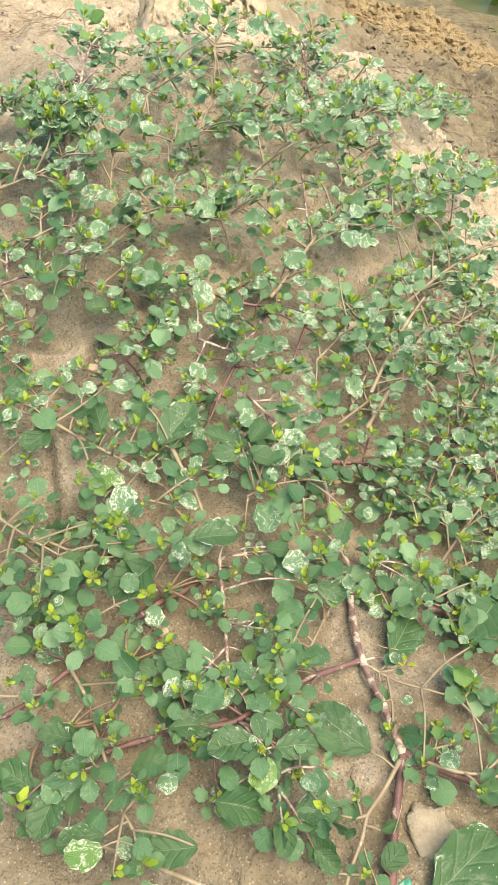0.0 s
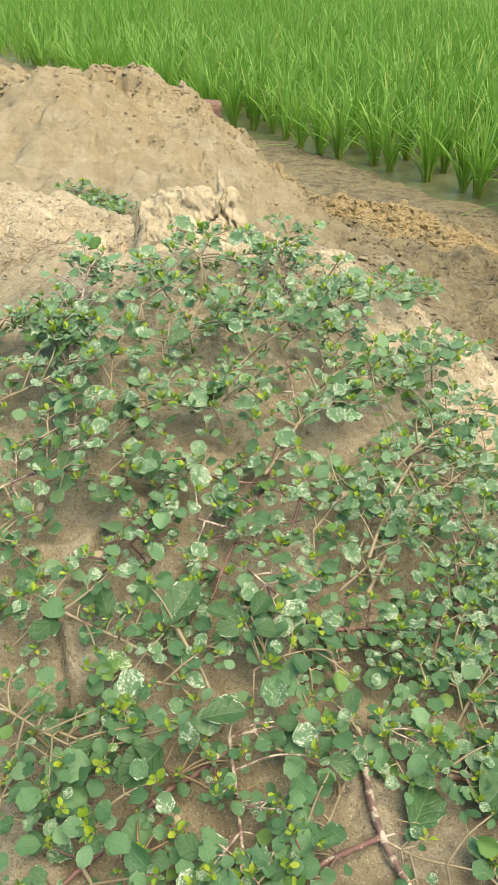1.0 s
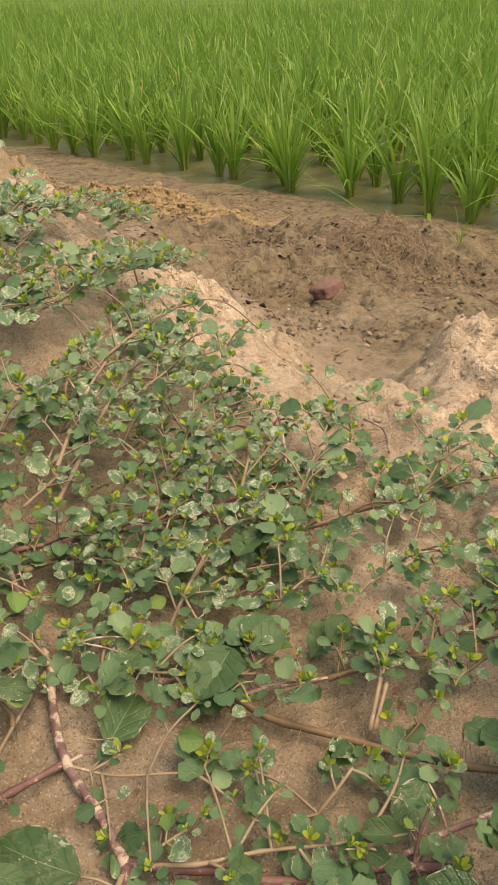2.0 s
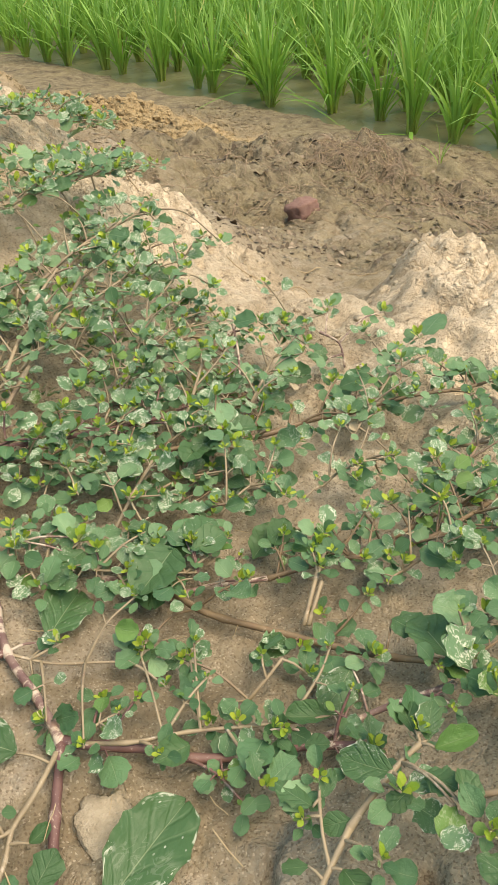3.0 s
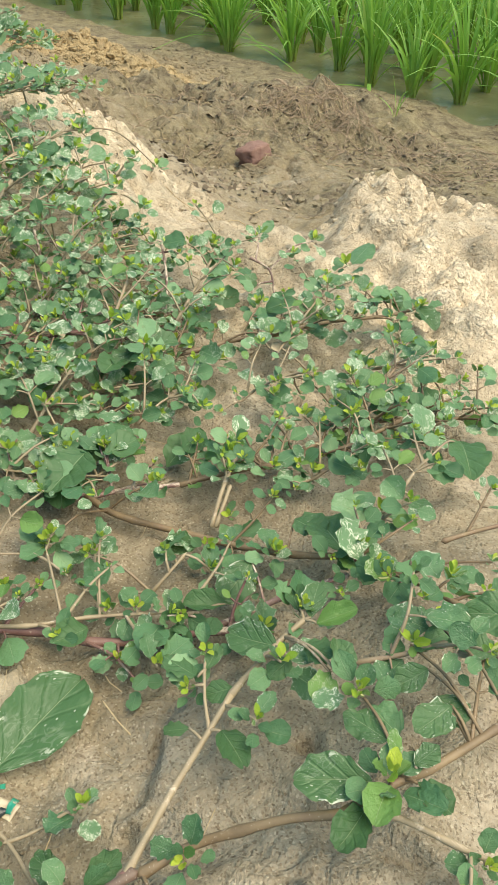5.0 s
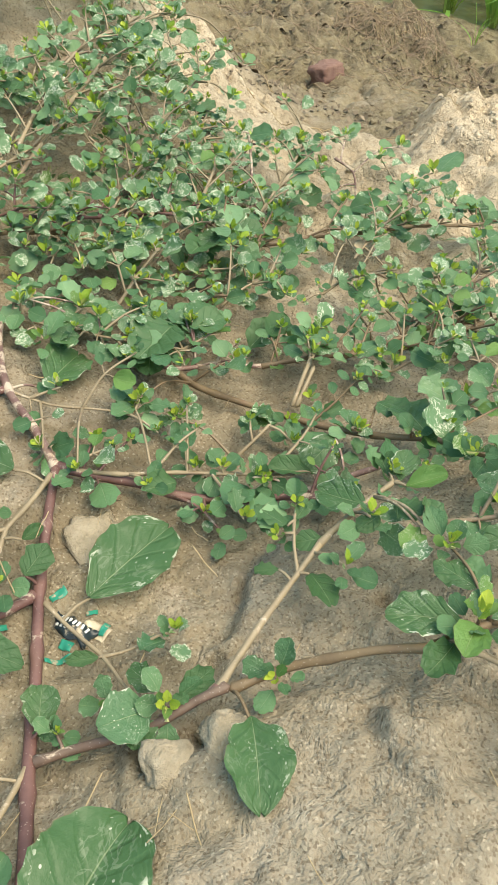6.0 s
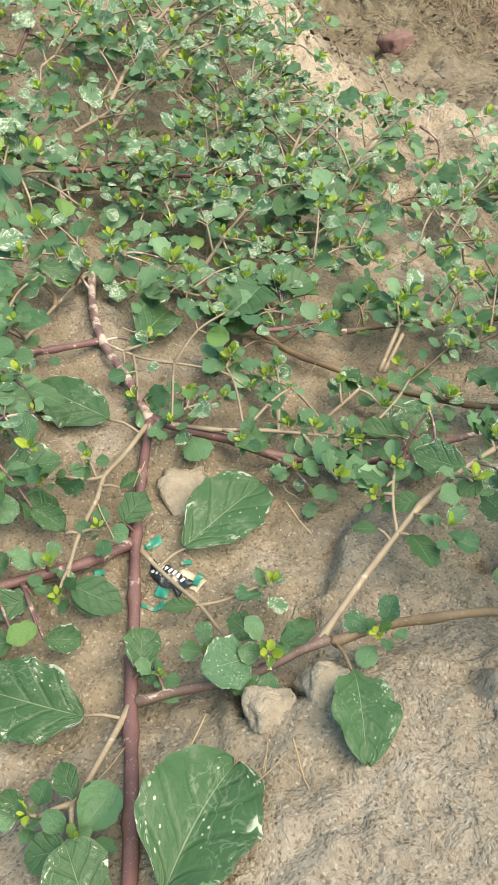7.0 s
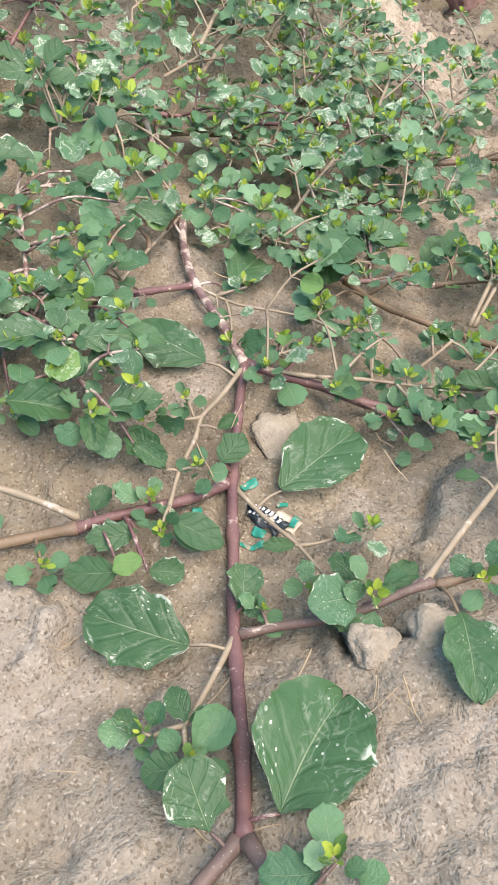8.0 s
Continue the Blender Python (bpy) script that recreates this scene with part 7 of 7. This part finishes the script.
def build_earth_block():
    """A weathered block of dried earth: an overhanging lip, cracked faces, deep pits and a thin spike at one end."""
    nx, ny, nz = 96, 26, 40
    bm = bmesh.new()
    bmesh.ops.create_grid(bm, x_segments=nx, y_segments=ny + 2 * nz, size=1.0)
    for v in bm.verts:
        u, w = v.co.x, v.co.y * (ny + 2 * nz) / ny
        over = max(0.0, abs(w) - 1.0) * ny / (2 * nz)
        side = math.copysign(1.0, w)
        x, y = 0.086 * u, side * min(abs(w), 1.0) * 0.024
        crest = 0.041 - 0.022 * max(0.0, -u - 0.1) ** 1.5 - 0.014 * max(0.0, u) + 0.012 * noise.noise(Vector((u * 2.6, 4.0, 0))) + 0.009 * noise.noise(Vector((u * 7, 9.0, 0)))
        crest += 0.044 * math.exp(-((u - 0.60 - 0.03 * w) / 0.075) ** 2) * math.exp(-(w / 0.8) ** 2) + 0.012 * math.exp(-((u - 0.78) / 0.10) ** 2)
        crest *= max(0.0, 1 - abs(u) ** 10) * (1 - 0.2 * min(1, abs(w)) ** 3)
        z = crest * (1 - over) - 0.08 * over
        # the face is cut back under the lip, then leans out towards its foot
        y += side * (0.085 * over - 0.006 * math.exp(-((over - 0.13) / 0.07) ** 2) * (0.6 + noise.noise(Vector((u * 5, 1, 0)))))
        # upright folds below the spike
        y += side * 0.006 * math.exp(-((u - 0.7) / 0.25) ** 2) * math.sin(38 * u + 3 * noise.noise(Vector((u * 4, z * 30, 2)))) * min(1.0, over * 8)
        # both ends run down into the ground
        end = max(0.0, abs(u) - 0.82) / 0.18
        x, z = x + math.copysign(0.012 * end, u), z - 0.07 * end ** 1.5
        p = Vector((x, y, z))
        q = p + 0.012 * Vector((noise.noise(p * 35), noise.noise(p * 35 + Vector((5, 0, 0))), noise.noise(p * 35 + Vector((0, 5, 0)))))
        crack = max(0.0, 0.09 - abs(noise.noise(Vector((q.x * 20, q.y * 24, q.z * 42 + 3)))))
        fine = max(0.0, 0.10 - abs(noise.noise(q * 75 + Vector((1, 2, 3)))))
        pit = max(0.0, noise.noise(q * 95 + Vector((9, 2, 4))) - 0.42)
        p += Vector((0, side if over else 0.0, 0.3)) * (-0.034 * crack - 0.014 * fine - 0.03 * pit)
        for scale, far in ((28, 0.007), (70, 0.0045), (165, 0.0028), (330, 0.0014)):
            p += Vector((noise.noise(q * scale), noise.noise(q * scale + Vector((7, 0, 0))), noise.noise(q * scale + Vector((0, 7, 0))))) * far
        v.co = p
    me = bm_mesh("earth_block", bm, CRUST, True)
    ob = new("earth_block", me)
    ob.matrix_world = pose(-0.055, 1.240, 0.232, 0, 0, 4)
    tagged(ob, "craggy weathered block of pale dried earth with a spike", "earth block")


build_earth_block()
lump("brick", 0.93, 2.03, (0.080, 0.060, 0.052), BRICK, 3, "broken dark red brick lying on damp mud", "brick", 1, 28, 0.62, 0.24)
lump("brick", -0.145, 3.47, (0.12, 0.09, 0.07), BRICK, 5, "dull red half brick on the crest of the heap", "brick", 1, 10, 0.7, 0.15)
lump("clod", 0.172, 0.232, (0.030, 0.038, 0.010), CLOD, 9, "flat pale clod of dried earth", "clod", 1, 15, 0.55, 0.52, "clods on the crust")
for k, (x, y, w, d, h) in enumerate(((0.191, 0.087, 0.020, 0.017, 0.012), (0.213, 0.106, 0.012, 0.009, 0.008), (0.216, 0.091, 0.022, 0.016, 0.011), (0.188, 0.101, 0.013, 0.010, 0.007))):
    lump("clod", x, y, (w, d, h), CLOD, 21 + k, "rough clod broken from the sandy crust", "clod", 1, 37 * k, 0.22, 0.44, "clods on the crust")


def build_packet():
    """A torn sachet, mostly buried: a black printed panel and scraps of green film."""
    root = new("sachet")
    root.location = (0.1515, 0.180, top(0.1515, 0.180))
    tagged(root, "torn green and black plastic sachet half buried in sand", "litter")
    sand = (0.34, 0.285, 0.20)

    def film(name, w, h, seed, colour, at, turn, label="", dirt=0.53, sink=0.0008):
        k = Mat("sachet_" + name, 0.35, 0.45)
        k.paint(k.mix(k.span(k.noise(190, 4, 0.6), dirt, dirt + 0.07, 0.0, 0.95), colour, sand))
        n = 10
        gx, gy = np.meshgrid(np.linspace(-0.5, 0.5, n + 1), np.linspace(-0.5, 0.5, n + 1))
        x, y = gx.ravel() * w, gy.ravel() * h
        x = x + 0.10 * w * rough(x + at[0], y + at[1], 190, seed)
        y = y + 0.22 * h * rough(x + at[0], y + at[1], 210, seed + 1)
        c, d = math.cos(radians(turn)), math.sin(radians(turn))
        x, y = x * c - y * d + at[0], x * d + y * c + at[1]
        z = top_many(x + 0.1515, y + 0.180) - top(0.1515, 0.180) + sink + 0.0008 * layers(x, y, 160, seed + 2, 2)
        q = (np.arange(n)[:, None] * (n + 1) + np.arange(n)).ravel()
        ob = part(name, mesh_of(name, np.stack([x, y, z], 1), np.stack([q, q + 1, q + n + 2, q + n + 1], 1), k.m), root, label)
        ob.modifiers.new("thick", "SOLIDIFY").thickness = 0.0002
        return ob

    film("wrapper", 0.013, 0.008, 61, (0.50, 0.44, 0.30), (0.0165, -0.0040), -42, "pale dirty plastic film", 0.44)
    film("black_panel", 0.024, 0.0115, 64, (0.014, 0.022, 0.024), (0.0045, -0.0020), -42, "black printed panel", 0.57, 0.0018)
    green = (0.02, 0.21, 0.14)
    for k, (dx, dy, w, h, turn) in enumerate(((-0.002, 0.021, 0.0095, 0.0048, 25), (-0.031, 0.005, 0.006, 0.0035, 10), (0.0, -0.0105, 0.007, 0.005, -30),
                                              (-0.004, -0.0172, 0.013, 0.0035, 0), (0.020, -0.0045, 0.008, 0.0035, 50), (0.015, 0.0065, 0.006, 0.003, 0))):
        film("green_scrap", w, h, 70 + 3 * k, green, (dx, dy), turn, "scrap of green plastic film", 0.56, 0.0012)
    white = Mat("sachet_print", 0.45).paint((0.60, 0.60, 0.55)).m
    c, d = math.cos(radians(-42)), math.sin(radians(-42))
    for k in range(14):
        row = k // 7
        u, v = -0.0085 + 0.0026 * (k % 7), 0.0022 - 0.0045 * row
        x, y = u * c - v * d + 0.0045, u * d + v * c - 0.0020
        bm = bmesh.new()
        box(bm, -0.0007, 0.0007, -0.0014 + 0.0006 * row, 0.0014 - 0.0005 * row, 0, 0.0002)
        ob = part("print_bar", bm_mesh("print_bar", bm, white), root)
        ob.location = (x, y, top(x + 0.1515, y + 0.180) - top(0.1515, 0.180) + 0.0023)
        ob.rotation_euler = (0, 0, radians(-42 - 14 + (k % 3) * 12))


build_packet()


def straw_heap(x, y, radius, count, mat, seed, label, length=0.10):
    """Loose stalks thrown on the mud."""
    rng = np.random.default_rng(seed)
    vs, fs, total = [], [], 0
    for _ in range(count):
        a, r = rng.uniform(0, 2 * math.pi), radius * math.sqrt(rng.uniform(0, 1))
        px, py = x + r * math.cos(a), y + r * math.sin(a) * 0.7
        turn, g = rng.uniform(0, math.pi), length * rng.uniform(0.3, 1.0)
        n = 5
        t = np.linspace(-0.5, 0.5, n)
        lx, ly = px + np.cos(turn) * t * g, py + np.sin(turn) * t * g + 0.12 * g * (t ** 2)
        lz = np.array([top(p, q) for p, q in zip(lx, ly)]) + 0.004 + 0.02 * rng.uniform(0, 1) * (1 - r / radius) + rng.uniform(-0.3, 0.3) * g * t * 0.5
        v, f = tube_arrays(np.stack([lx, ly, lz], 1), np.full(n, g * rng.uniform(0.010, 0.022)), 4)
        vs.append(v), fs.append(f + total)
        total += len(v)
    tagged(new("straw_heap", mesh_of("straw_heap", np.concatenate(vs), np.concatenate(fs), mat, True)), label, "straw", "", "stuff")


straw_heap(1.28, 2.42, 0.20, 420, DARKSTRAW, 81, "heap of rotting brown straw on wet mud", 0.075)
straw_heap(1.55, 2.15, 0.34, 380, DARKSTRAW, 82, "loose rotting straw strewn on the mud", 0.07)
straw_heap(0.95, 2.35, 0.60, 420, DARKSTRAW, 83, "bits of rotting straw trodden into mud", 0.07)
straw_heap(1.24, 2.44, 0.16, 90, STRAW, 86, "pale stalks on top of the straw heap", 0.06)
straw_heap(1.15, 2.2, 0.7, 260, STRAW, 87, "pale straw bits strewn over the mud", 0.04)
straw_heap(0.8, 1.6, 0.5, 160, DARKSTRAW, 88, "dark plant bits washed into the gully", 0.03)
straw_heap(0.15, 0.25, 0.35, 60, STRAW, 84, "fine dry straw bits scattered on sandy ground", 0.022)
straw_heap(0.187, 0.060, 0.012, 7, STRAW, 89, "curled dry twigs on the crust", 0.022)
straw_heap(-0.31, 1.19, 0.10, 150, DARKSTRAW, 90, "matted dead plant bits on a dry earth mound", 0.030)
straw_heap(0.42, 1.25, 0.5, 60, STRAW, 85, "short dry twigs scattered on the slope", 0.05)


def flakes(label, x0, x1, y0, y1, count, small, large, mat, seed):
    """Rotting leaf bits and chips pressed into the mud: small bent scales."""
    rng = np.random.default_rng(seed)
    x, y = rng.uniform(x0, x1, count), rng.uniform(y0, y1, count)
    keep = (rng.uniform(0, 1, count) < np.clip(0.45 + 0.9 * layers(x, y, 5, seed, 3), 0.03, 1)) & (out_of(x, y) < -0.6)
    x, y = x[keep], y[keep]
    n = len(x)
    size = small * (large / small) ** rng.uniform(0, 1, n) ** 1.6
    u = np.array((-1, -1, 0, 0, 1, 1)) * 0.5
    v = np.array((-1, 1, -1.2, 1.2, -0.8, 0.8)) * 0.22
    turn, curl, tilt = rng.uniform(0, 6.28, n), rng.uniform(-0.25, 0.4, n), rng.normal(0, 0.35, n)
    lx, ly = u[None] * size[:, None], v[None] * size[:, None] * rng.uniform(0.6, 1.6, (n, 6))
    lz = (1 - 4 * u[None] ** 2) * curl[:, None] * size[:, None] + lx * tilt[:, None] + ly * rng.normal(0, 0.5, (n, 1))
    px = x[:, None] + lx * np.cos(turn)[:, None] - ly * np.sin(turn)[:, None]
    py = y[:, None] + lx * np.sin(turn)[:, None] + ly * np.cos(turn)[:, None]
    pz = top_many(x, y)[:, None] + lz + 0.003
    faces = (np.array(((0, 2, 3, 1), (2, 4, 5, 3)))[None] + (np.arange(n) * 6)[:, None, None]).reshape(-1, 4)
    tagged(new("leaf_litter", mesh_of("leaf_litter", np.stack([px, py, pz], 2).reshape(-1, 3), faces, mat, True)), label, "litter", "", "stuff")


LITTER = foliage_material("rotting_leaves", (0.075, 0.058, 0.040), (0.21, 0.165, 0.112))
flakes("dark rotting leaf litter trodden into the mud", 0.4, 2.4, 1.45, 3.0, 9000, 0.006, 0.020, LITTER, 641)
flakes("pale dry leaf bits on the mud", 0.4, 2.4, 1.45, 3.0, 1300, 0.005, 0.016, foliage_material("dry_leaf_bits", (0.22, 0.175, 0.12), (0.36, 0.29, 0.21)), 642)
flakes("dark specks of dry plants on the pale heaps", -0.7, 1.2, 0.95, 1.7, 1300, 0.003, 0.009, LITTER, 643)


def sprout(x, y, high, count, seed, label):
    """A thin tuft of grass."""
    rng = np.random.default_rng(seed)
    v, f, al = blades(count, high, 0.004, 5, rng, 0.006, 0.4)
    ob = new("grass_tuft", mesh_of("grass_tuft", v, f, RICE, True, None, (("along", al),)))
    ob.location = (x, y, top(x, y) - 0.003)
    tagged(ob, label, "grass", "grass tufts on the mud")


sprout(1.635, 2.55, 0.16, 5, 91, "thin pale grass seedling at the water's edge")
sprout(0.40, 1.95, 0.07, 4, 92, "thin grass seedling at the foot of the slope")
